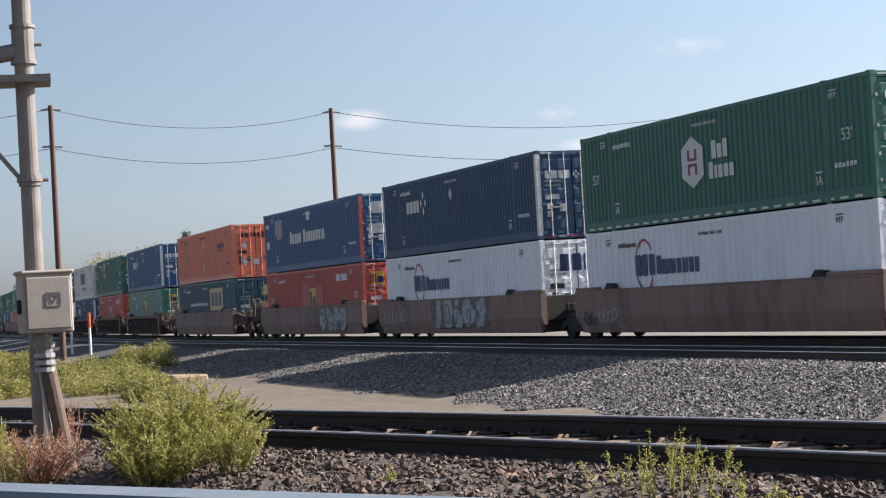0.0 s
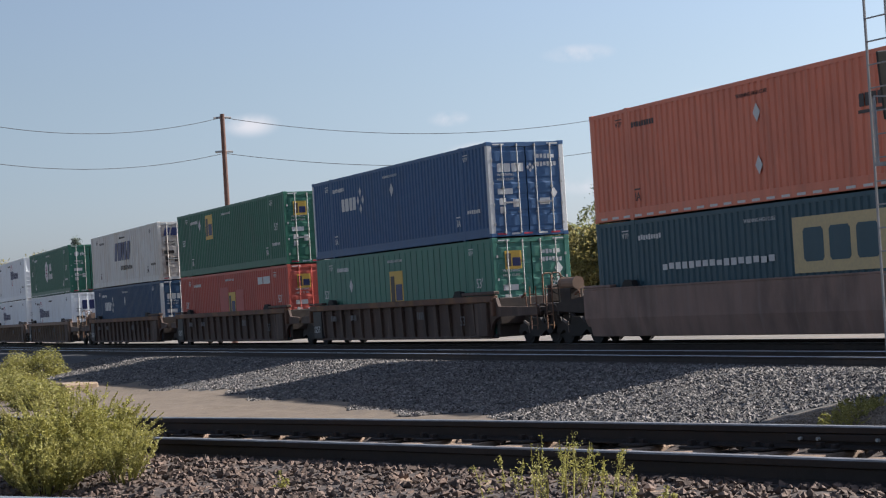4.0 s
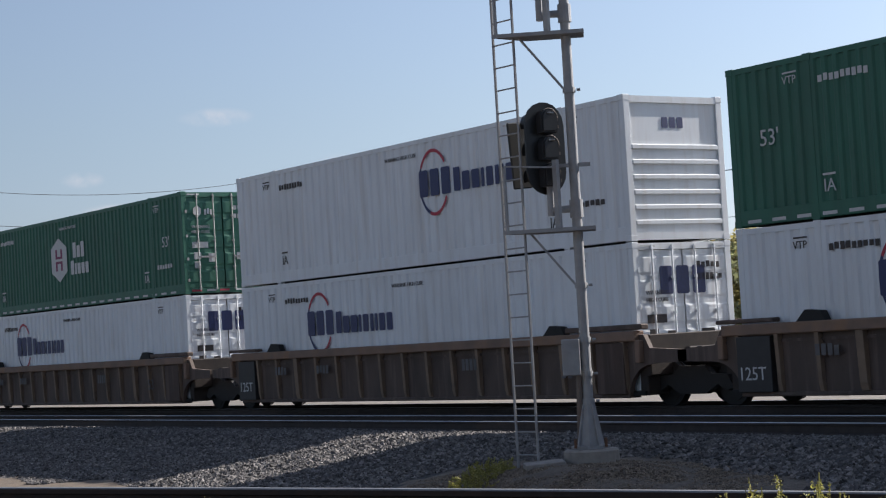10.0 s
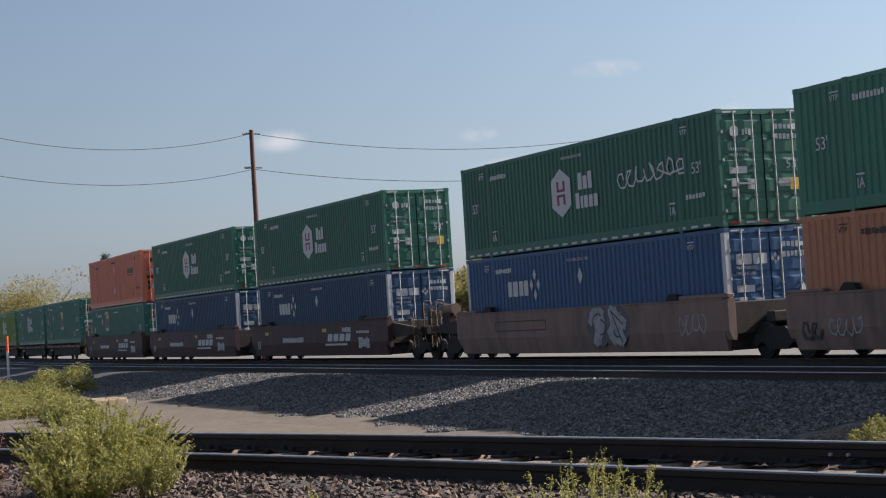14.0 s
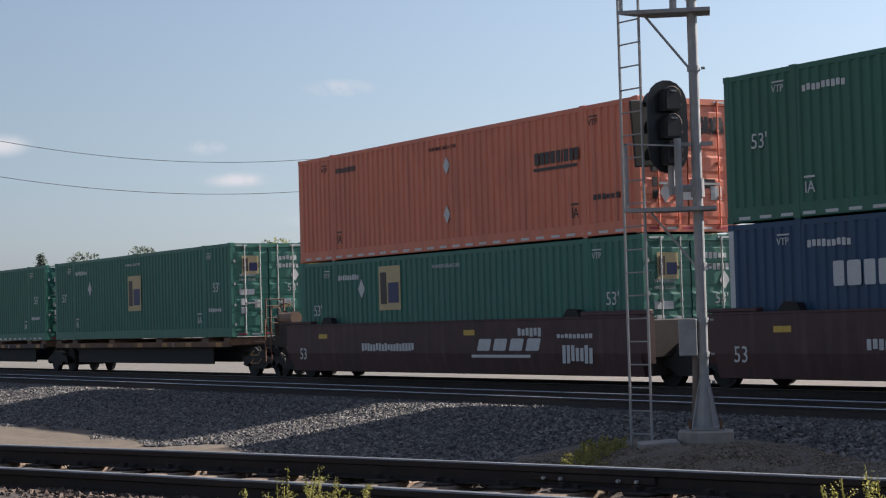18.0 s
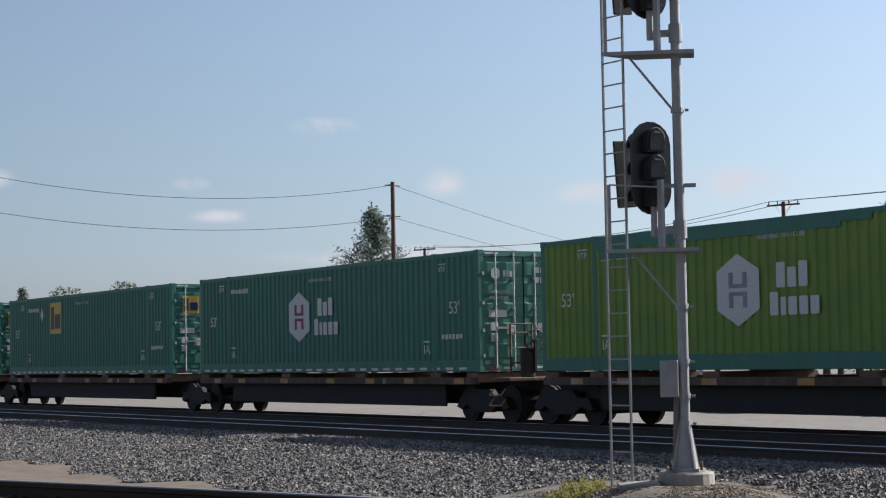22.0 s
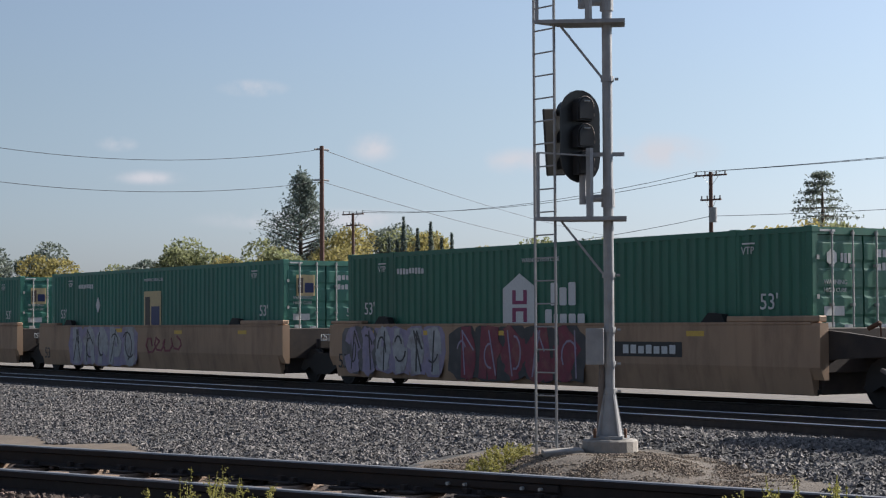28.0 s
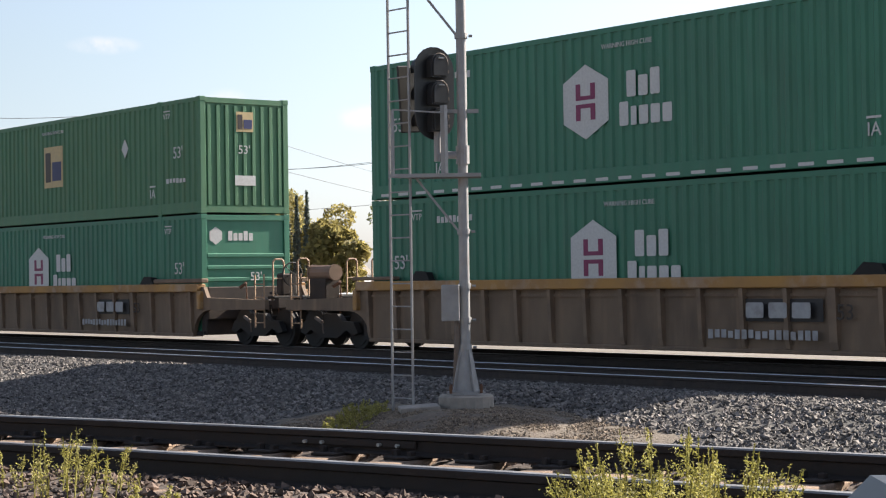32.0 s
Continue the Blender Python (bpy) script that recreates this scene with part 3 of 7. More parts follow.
RAIL_PROFILE = [(-0.07, -0.18), (0.07, -0.18), (0.07, -0.168), (0.012, -0.15), (0.009, -0.05), (0.034, -0.04), (0.037, -0.008), (0.028, 0.0), (-0.028, 0.0), (-0.037, -0.008), (-0.034, -0.04), (-0.009, -0.05), (-0.012, -0.15), (-0.07, -0.168)]


def rail(points, z, label, name="rail", height=0.18, side=None, head=None):
    """A rail swept along points; the head's top carries the polished steel."""
    bm = bmesh.new()
    rings = []
    for i, p in enumerate(points):
        a, b = points[max(i - 1, 0)], points[min(i + 1, len(points) - 1)]
        d = (Vector(b) - Vector(a)).normalized()
        nrm = Vector((-d.y, d.x))
        rings.append([bm.verts.new((p[0] + nrm.x * u, p[1] + nrm.y * u, z + (v if v > -0.06 else v * height / 0.18))) for u, v in RAIL_PROFILE])
    n = len(RAIL_PROFILE)
    for r0, r1 in zip(rings, rings[1:]):
        for i in range(n):
            f = bm.faces.new((r0[i], r1[i], r1[(i + 1) % n], r0[(i + 1) % n]))
            f.material_index = 1 if i in (6, 7, 8) else 0
    bm.faces.new(rings[0])
    bm.faces.new(rings[-1][::-1])
    ob = part(name, bm, [side or M["rail_side"], head or M["rail_top"]])
    return tagged(ob, label, "rail", kind="structure")


xs = [-700, -600, -500, -400, -330, -270, -220] + list(range(-190, -60, 8)) + [-60, -20, 30, 90]
for centre in (TRAIN_Y, TRACK_2_Y):
    for side in (-1, 1):
        pts = []
        for x in xs:
            h = heading(x)
            pts.append((x + h * side * GAUGE / 2, centre + side * GAUGE / 2 + bend(x)))
        rail(pts, RAIL_Z, "steel rail of the main line with a polished head", side=M["main_rail_side"])
for side in (-1, 1):
    pts = []
    for s in np.arange(2, _arc[-1] - 1, 0.8):
        p, d = siding_at(s)
        pts.append((p.x - d.y * side * GAUGE / 2, p.y + d.x * side * GAUGE / 2))
    rail(pts, SIDING_Z, "rusty siding rail with a shiny worn head on ties", height=0.129, head=M["dull_rail_top"])


def make_ties():
    """Ties of the siding: a few weathered shapes shared by all."""
    rng = random.Random(5)
    shapes = []
    for k in range(4):
        bm = boxes((-1.28, 1.28, -0.115, 0.115, -0.17, 0.0), bevel=0.015)
        for v in bm.verts:
            v.co += Vector((rng.uniform(-0.02, 0.02), rng.uniform(-0.008, 0.008), rng.uniform(-0.01, 0.006)))
        o = part("tie", bm, M["tie"])
        shapes.append(o.data)
        bpy.data.objects.remove(o)
    fixings = []
    for nm, rows in (("tie_plate", ((-0.16, 0.17, -0.09, 0.09, 0.0, 0.016),)), ("spike", ((-0.105, -0.06, -0.07, -0.035, 0.01, 0.042),)), ("spike", ((-0.105, -0.06, 0.035, 0.07, 0.01, 0.05),))):
        o = part(nm, boxes(*rows, bevel=0.004), M["rail_side"])
        fixings.append((nm, o.data))
        bpy.data.objects.remove(o)
    root = tagged(new("siding_ties"), "row of weathered timber ties under the siding", "railway ties", kind="structure")
    for i in range(230):
        s = 3 + i * 0.5
        if s > _arc[-1] - 2:
            break
        p, d = siding_at(s)
        if not -33 < p.x < 9:
            continue
        o = new("tie", rng.choice(shapes))
        o.parent = root
        a = math.degrees(math.atan2(d.y, d.x)) + 90 + rng.uniform(-1.2, 1.2)
        o.matrix_basis = pose(p.x, p.y, SIDING_Z - 0.133 + rng.uniform(-0.012, 0.0), 0, 0, a)
        if -17 < p.x < -1:
            for nm, ob_ in fixings:
                for side in (-1, 1):
                    c = new(nm, ob_)
                    c.parent = o
                    c.matrix_basis = pose(side * GAUGE / 2, 0, 0, 0, 0, 0 if side > 0 else 180)


make_ties()


def joint_bars():
    """Bolted joint bars on the siding's far rail."""
    for x0 in (-8.92,):
        side = 1
        s0 = min(np.arange(5, _arc[-1] - 5, 0.05), key=lambda v: abs(siding_at(v)[0].x - siding_at(v)[1].y * GAUGE / 2 - x0))
        p, d = siding_at(s0)
        q = Vector((p.x - d.y * side * GAUGE / 2, p.y + d.x * side * GAUGE / 2))
        root = thing("joint_bar", "dark steel joint bar with bright bolts on a rail", "joint bar", pose(q.x, q.y, SIDING_Z, 0, 0, math.degrees(math.atan2(d.y, d.x))), group="joint bars")
        part("bar", boxes((-0.46, 0.46, -0.034, -0.01, -0.092, -0.048), bevel=0.006), M["rail_side"], root)
        for x in (-0.34, -0.21, 0.21, 0.34):
            bm = bmesh.new()
            tube(bm, (x, -0.034, -0.074), (x, -0.056, -0.074), 0.011, n=6)
            part("bolt", bm, M["rod_white"], root, "worn bright bolt")


joint_bars()

# ---- lettering ----
_glyphs = {}


def letters(text, size, mat, parent, x, y, z, face="-y", name="lettering"):
    """Flat lettering, its lower left corner at x, y, z, read from the side it faces."""
    key = (text, mat.name)
    if key not in _glyphs:
        cu = bpy.data.curves.new("lettering", "FONT")
        cu.body, cu.size, cu.extrude, cu.resolution_u = text, 1.0, 0.004, 2
        o = bpy.data.objects.new("lettering", cu)
        me = bpy.data.meshes.new_from_object(o)
        bpy.data.objects.remove(o)
        me.materials.append(mat)
        _glyphs[key] = me
    o = new(name, _glyphs[key])
    o["kind"] = "stuff"
    o.parent = parent
    o.matrix_basis = pose(x, y, z, 90, 0, {"-y": 0, "+x": 90}[face]) @ Matrix.Diagonal((size, size, 1, 1))
    return o


def plate(parent, rows, mat, face="-y", name="marking", label="", at=0.0):
    """Flat painted patches: rows of (u0, u1, z0, z1) on the side or the end of a box."""
    single = name in ("patch", "placard", "marking", "reflector", "number_panel", "reflective_strip")
    for group in ([[r] for r in rows] if single else [rows]):
        bm = bmesh.new()
        for u0, u1, z0, z1 in group:
            if face == "-y":
                box(bm, u0, u1, at - 0.004, at, z0, z1)
            else:
                box(bm, at, at + 0.004, u0, u1, z0, z1)
        ob = part(name, bm, mat, parent, label)
        if len(group) > 1:
            ob["kind"] = "stuff"
    return ob


def polygon_plate(parent, outline, mat, at, face="-y", name="logo_shape", label="", thick=0.004):
    bm = bmesh.new()
    if face == "-y":
        prism(bm, outline, "y", at - thick, at)
    else:
        prism(bm, outline, "x", at, at + thick)
    return part(name, bm, mat, parent, label)


def scribble(x0, x1, z0, z1, n, seed):
    """Bars that stand for writing that cannot be read."""
    rng = random.Random(seed)
    w = (x1 - x0) / n
    return [(x0 + i * w, x0 + (i + 0.72) * w, z0 + rng.choice((0, 0, 0.12)) * (z1 - z0), z1 - rng.choice((0, 0, 0.15)) * (z1 - z0)) for i in range(n)]


def logo_row(root, widths, x0, x1, z0, z1, mat, at, face="-y", shear=0.0, low=0.78, name="logo_bar"):
    """A row of plain solid bars with the weight of a logo; widths in parts of the row, negative for a bar of lesser height."""
    unit = (x1 - x0) / sum(abs(w) for w in widths)
    x = x0
    for w in widths:
        a, b = x, x + abs(w) * unit - 0.22 * unit
        x += abs(w) * unit
        top = z1 if w > 0 else z0 + low * (z1 - z0)
        c = min(b - a, top - z0) * 0.1
        o = [(a + c, z0), (b - c, z0), (b, z0 + c), (b, top - c), (b - c, top), (a + c, top), (a, top - c), (a, z0 + c)]
        o = [(u + shear * (v - z0), v) for u, v in o]
        bm = bmesh.new()
        if face == "-y":
            prism(bm, o, "y", at - 0.004, at)
        else:
            prism(bm, o, "x", at, at + 0.004)
        part(name, bm, mat, root)


# ---- containers ----
CL, CW, CH = 16.15, 2.59, 2.9
HX, HY = CL / 2, CW / 2
POST = HX - 2.05


def corrugated(x0, x1, y, z0, z1, depth, period, out, groove=False):
    """A wall of trapezoid ribs along x; out is the side that it faces."""
    bm = bmesh.new()
    n = max(2, round((x1 - x0) / period))
    p = (x1 - x0) / n
    prof = []
    for i in range(n):
        a = x0 + i * p
        if groove:  # wide flat sheets with narrow seams
            prof += [(a, 0), (a + 0.9 * p, 0), (a + 0.92 * p, depth), (a + 0.98 * p, depth)]
        else:
            prof += [(a, 0), (a + 0.34 * p, 0), (a + 0.48 * p, depth), (a + 0.86 * p, depth)]
    prof.append((x1, 0))
    lo = [bm.verts.new((x, y - out * d, z0)) for x, d in prof]
    hi = [bm.verts.new((x, y - out * d, z1)) for x, d in prof]
    for i in range(len(prof) - 1):
        bm.faces.new((lo[i], lo[i + 1], hi[i + 1], hi[i]) if out < 0 else (lo[i + 1], lo[i], hi[i], hi[i + 1]))
    return bm


def hex_logo(root, cx, cz, s, white, dark, cut=None):
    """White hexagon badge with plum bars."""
    o = [(cx - 0.49 * s, cz - 0.3 * s), (cx, cz - 0.55 * s), (cx + 0.49 * s, cz - 0.3 * s), (cx + 0.49 * s, cz + 0.3 * s), (cx, cz + 0.55 * s), (cx - 0.49 * s, cz + 0.3 * s)]
    polygon_plate(root, o, white, -HY - 0.002, label="white hexagon badge")
    rows = []
    for k in (-0.16, 0.16):
        for z0, z1 in ((-0.27, -0.03), (0.03, 0.27)):
            rows.append((cx + k * s - 0.05 * s, cx + k * s + 0.05 * s, cz + z0 * s, cz + z1 * s))
    rows += [(cx - 0.11 * s, cx + 0.11 * s, cz - 0.09 * s, cz - 0.03 * s), (cx - 0.11 * s, cx + 0.11 * s, cz + 0.03 * s, cz + 0.09 * s)]
    for r_ in rows:
        plate(root, [r_], dark, at=-HY - 0.0075, name="logo_bar")


def ring_logo(root, cx, cz, r, mats):
    """A ring broken at one side, half blue and half red."""
    for a0, a1, mm in ((35, 150, mats[0]), (150, 250, mats[1]), (250, 330, mats[2])):
        bm = bmesh.new()
        n = 10
        ang = [radians(a0 + (a1 - a0) * i / n) for i in range(n + 1)]
        for i in range(n):
            q = []
            for rr, a in ((r, ang[i]), (r, ang[i + 1]), (r * 0.9, ang[i + 1]), (r * 0.9, ang[i])):
                q.append((cx + 0.78 * rr * math.cos(a), cz + rr * math.sin(a)))
            prism(bm, q, "y", -HY - 0.006, -HY - 0.002)
        bmesh.ops.remove_doubles(bm, verts=bm.verts[:], dist=0.0005)
        part("logo_ring", bm, mm, root)


def container(name, label, paint, style, end="door", length_marks=True, frame_paint=None, rib=0.27, stripe=False, groove=False, door_paint=None, post_paint=None):
    """A 53-foot high-cube container on its base; its left end is at -x, its doors at +x."""
    root = thing("container", label, "shipping container", group="containers on the train")
    fp = frame_paint or paint
    rod = M["rod_white"] if paint in (M["green"], M["fresh_green"], M["teal"], M["navy"], M["blue"], M["lime"]) else paint
    z0, z1 = 0.29, CH - 0.1
    for sgn in (-1, 1):
        for a, b, nm in ((-HX + 0.16, -POST - 0.07, "end_panel"), (-POST + 0.07, POST - 0.07, "side_panel"), (POST + 0.07, HX - 0.16, "end_panel")):
            part(nm, corrugated(a, b, sgn * (HY - 0.004), z0, z1, 0.036, rib, sgn, groove), paint, root)
    for x in (-HX + 0.08, HX - 0.08):
        for y in (-HY + 0.08, HY - 0.08):
            part("corner_post", boxes((x - 0.08, x + 0.08, y - 0.08, y + 0.08, 0.02, CH - 0.02), bevel=0.012), post_paint or fp, root)
    for x in (-POST, POST):
        for y in (-HY + 0.05, HY - 0.05):
            part("lift_post", boxes((x - 0.07, x + 0.07, y - 0.052, y + 0.052, 0.0, CH), (x - 0.09, x + 0.09, y - 0.056, y + 0.056, CH - 0.12, CH + 0.006), (x - 0.09, x + 0.09, y - 0.056, y + 0.056, -0.006, 0.12)), fp, root)
    for y in (-HY + 0.05, HY - 0.05):
        part("bottom_rail", boxes((-HX + 0.1, HX - 0.1, y - 0.048, y + 0.048, 0.02, 0.3), bevel=0.012), fp, root)
        part("top_rail", boxes((-HX + 0.1, HX - 0.1, y - 0.048, y + 0.048, CH - 0.11, CH - 0.01)), fp, root)
    part("roof", boxes((-HX + 0.1, HX - 0.1, -HY + 0.06, HY - 0.06, CH - 0.06, CH - 0.02)), paint, root)
    part("floor", boxes((-HX + 0.1, HX - 0.1, -HY + 0.06, HY - 0.06, 0.04, 0.16)), M["dark_steel"], root)
    part("front_wall", boxes((-HX + 0.02, -HX + 0.06, -HY + 0.14, HY - 0.14, 0.1, CH - 0.08), (-HX, -HX + 0.06, -HY + 0.1, HY - 0.1, 0.02, 0.2), (-HX, -HX + 0.06, -HY + 0.1, HY - 0.1, CH - 0.14, CH - 0.02)), paint, root)
    # door end or ribbed front end at +x
    part("end_sill", boxes((HX - 0.07, HX, -HY + 0.14, HY - 0.14, 0.02, 0.17)), fp, root)
    part("end_header", boxes((HX - 0.07, HX, -HY + 0.14, HY - 0.14, CH - 0.15, CH - 0.02)), fp, root)
    if end == "door":
        for s in (-1, 1):
            a, b = (s * 0.02, s * (HY - 0.15))
            lo, hi = min(a, b), max(a, b)
            o = [(HX - 0.06, 0.18), (HX - 0.03, 0.18)]
            for k in range(5):
                zz = 0.3 + k * 0.49
                o += [(HX - 0.03, zz), (HX - 0.018, zz + 0.05), (HX - 0.018, zz + 0.33), (HX - 0.03, zz + 0.38)]
            o += [(HX - 0.03, CH - 0.16), (HX - 0.06, CH - 0.16)]
            bm = bmesh.new()
            prism(bm, o, "y", lo, hi)
            bmesh.ops.recalc_face_normals(bm, faces=bm.faces[:])
            d = part("door", bm, door_paint or paint, root)
            for q in (0.3, 0.82):
                bm = bmesh.new()
                yy = s * q
                tube(bm, (HX + 0.02, yy, 0.1), (HX + 0.02, yy, CH - 0.06), 0.019, n=6)
                for zz in (0.14, 0.75, 1.5, 2.2, CH - 0.12):
                    box(bm, HX - 0.03, HX + 0.035, yy - 0.035, yy + 0.035, zz - 0.025, zz + 0.025)
                part("lock_rod", bm, rod, d, "upright lock rod")
            part("handle", boxes((HX + 0.02, HX + 0.045, min(s * 0.3, s * 0.82), max(s * 0.3, s * 0.82), 1.02, 1.07)), M["galvanised"], d)
            for zz in (0.35, 0.95, 1.6, 2.3):
                yy = s * (HY - 0.14)
                part("hinge", boxes((HX - 0.03, HX + 0.012, yy - 0.03, yy + 0.03, zz, zz + 0.08)), rod, d)
    else:
        part("end_wall", boxes((HX - 0.07, HX - 0.045, -HY + 0.14, HY - 0.14, 0.16, CH - 0.14)), paint, root)
        k = 0
        z = 0.32
        while z < (2.05 if end == "front" else CH - 0.4):
            if end == "front":
                part("end_rib", boxes((HX - 0.045, HX + 0.004, -HY + 0.16, HY - 0.16, z, z + 0.1), bevel=0.015), paint, root)
                z += 0.3
            else:
                z += 9
        if end == "ribs":
            n = 9
            for i in range(n):
                y = -HY + 0.26 + i * (2 * HY - 0.52) / (n - 1)
                part("end_rib", boxes((HX - 0.045, HX - 0.006, y - 0.05, y + 0.05, 0.2, CH - 0.2), bevel=0.012), paint, root)
    for x in (-HX + 0.09, HX - 0.09):
        for y in (-HY + 0.08, HY - 0.08):
            for z in (0.0, CH - 0.12):
                part("corner_casting", boxes((x - 0.095, x + 0.095, y - 0.088, y + 0.088, z, z + 0.124), bevel=0.01), fp, root)
    style(root, end)
    if stripe:
        rows = [(-HX + 0.35 + i * 0.62, -HX + 0.35 + i * 0.62 + 0.34, 0.06, 0.12) for i in range(25)]
        plate(root, rows, M["letter_white"], at=-HY + 0.001, name="reflective_strip", label="dashed white reflective strip")
    return root


def common_marks(root, end, ink, mark53=True, seed=1, low=False):
    y = -HY - 0.001
    if mark53:
        letters("53'", 0.42, ink, root, -7.3, y, 1.42)
        letters("53'", 0.42, ink, root, 6.72, y, 1.42)
    plate(root, scribble(-POST + 0.25, -POST + 1.45, 2.36, 2.5, 9, seed), ink, at=y, name="number")
    letters("WARNING HIGH CUBE", 0.13, ink, root, -0.7, y, 2.5)
    for x in (-POST + 0.22, POST - 0.52):
        letters("IA", 0.32, ink, root, x, y, 0.46)
        plate(root, [(x, x + 0.3, 0.74, 0.78)], ink, at=y, name="marking")
    for x in (-POST - 0.62, POST + 0.22):
        letters("VTP", 0.2, ink, root, x, y, 2.44)
        plate(root, [(x + 0.02, x + 0.36, 2.62, 2.65)], ink, at=y, name="marking")
    plate(root, scribble(POST + 0.35, POST + 1.35, 0.8, 0.92, 6, seed + 5), ink, at=y, name="number")
    if end == "door":
        for k, yy in enumerate((-1.08, -0.62, -0.2, 0.3, 0.72)):
            plate(root, [(yy, yy + 0.3, 0.07, 0.12)], M["letter_white" if k % 2 else "letter_red"], "+x", at=HX + 0.001, name="reflector")
        plate(root, [(-1.1, -0.72, CH - 0.1, CH - 0.06), (0.74, 1.1, CH - 0.1, CH - 0.06)], M["letter_white"], "+x", at=HX + 0.001, name="reflector")
        x = HX - 0.014
        plate(root, scribble(0.36, 1.0, 2.36, 2.5, 5, seed + 2) + scribble(0.36, 1.05, 2.12, 2.26, 6, seed + 3), ink, "+x", at=x, name="number")
        letters("WARNING", 0.12, ink, root, x, -1.0, 1.86, "+x")
        letters("HIGH CUBE", 0.11, ink, root, x, -1.0, 1.72, "+x")
        plate(root, [(-1.0, -0.5, 1.3, 1.47), (-0.96, -0.74, 0.98, 1.18), (-0.95, -0.76, 0.72, 0.92), (-0.5, -0.3, 0.9, 1.14), (0.4, 0.74, 0.95, 1.15)], ink, "+x", at=x, name="placard")
        if mark53:
            letters("53'", 0.32, ink, root, x, 0.62, 1.4, "+x")


def hub_style(seed, low=False, faded=False, cx=-0.78):
    def f(root, end):
        w = M["letter_white"]
        hex_logo(root, cx, 1.56, 1.28, w, M["letter_purple"] if not faded else M["spray_violet"])
        logo_row(root, (1, -1, 1), cx + 1.12, cx + 2.05, 1.56, 2.04, w, -HY - 0.002)
        logo_row(root, (1, -0.7, -1, -1, -1), cx + 0.92, cx + 2.35, 1.04, 1.48, w, -HY - 0.002)
        common_marks(root, end, w, True, seed, low)
        x = HX - 0.013
        if end == "door":
            o = [(-0.8, 2.18), (-0.68, 2.26), (-0.68, 2.42), (-0.8, 2.5), (-0.92, 2.42), (-0.92, 2.26)]
            polygon_plate(root, o, w, x, "+x")
            plate(root, scribble(-0.58, -0.3, 2.24, 2.42, 3, seed), w, "+x", at=x, name="logo")
            plate(root, [(0.72, 1.0, 0.86, 1.16)], M["letter_yellow"], "+x", at=x, name="placard", label="orange placard")
        elif end == "front":
            o = [(-0.86, 2.14), (-0.68, 2.26), (-0.68, 2.46), (-0.86, 2.58), (-1.04, 2.46), (-1.04, 2.26)]
            polygon_plate(root, o, w, HX - 0.04, "+x")
            logo_row(root, (1, -1, -1, 1, -1), -0.5, 0.25, 2.24, 2.48, w, HX - 0.04, "+x")
            letters("53'", 0.3, w, root, HX + 0.006, 0.1, 1.24, "+x")
    return f


def square_logo(root, cx, cz, s, face="-y", at=None, blank="letter_yellow"):
    """A yellow square badge with dark strokes."""
    at = (-HY - 0.002 if face == "-y" else HX - 0.013) if at is None else at
    sg = -1 if face == "-y" else 1
    plate(root, [(cx - s / 2, cx + s / 2, cz - s / 2, cz + s / 2)], M[blank], face, "logo_shape", "square badge with dark strokes", at)
    at += sg * 0.006
    b = cz - 0.36 * s
    plate(root, [(cx - 0.42 * s, cx - 0.14 * s, b, b + 0.72 * s)], M["letter_dark"], face, "logo_block", "dark block", at)
    plate(root, [(cx - 0.06 * s, cx + 0.42 * s, b + 0.02 * s, b + 0.48 * s)], M["letter_blue"], face, "logo_bar", "blue block", at)


def diamond(root, cx, cz, s, mat, face="-y", at=None):
    at = (-HY - 0.002 if face == "-y" else HX - 0.013) if at is None else at
    polygon_plate(root, [(cx - s * 0.7, cz), (cx, cz - s), (cx + s * 0.7, cz), (cx, cz + s)], mat, at, face, "placard")


def emp_style(seed, lx=-1.9, lz=1.8, size=1.1, ink="letter_white", dx=-4.6, dz=1.83, bars=False, badge="letter_yellow"):
    def f(root, end):
        w = M[ink]
        square_logo(root, lx, lz, size, blank=badge)
        if bars:
            plate(root, [(lx - 1.75, lx - 0.56, lz - 0.75, lz + 0.75), (lx + 0.56, lx + 1.7, lz - 0.6, lz + 0.6)], M["red_light"], at=-HY - 0.002, name="patch", label="paler red repainted patch")
        if dx is not None:
            diamond(root, dx, dz, 0.26, w)
        if bars:
            plate(root, [(4.1, 4.75, 2.22, 2.52), (4.85, 5.75, 2.22, 2.52)], w, at=-HY - 0.002, name="number_panel", label="white number panel")
        common_marks(root, end, w, True, seed)
        if end == "door":
            square_logo(root, -0.62, 2.22, 0.56, "+x", blank=badge)
            diamond(root, 0.9, 1.9, 0.2, w, "+x")
            plate(root, [(0.4, 0.75, 0.9, 1.08)], M[badge], "+x", at=HX - 0.012, name="placard")
        elif end == "ribs":
            square_logo(root, 0.0, 2.3, 0.5, "+x", HX - 0.004, badge)
            letters("53'", 0.3, w, root, HX - 0.002, -0.2, 1.5, "+x")
            plate(root, [(-0.3, 0.3, 0.7, 0.95)], M["letter_white"], "+x", at=HX - 0.002, name="placard")
    return f


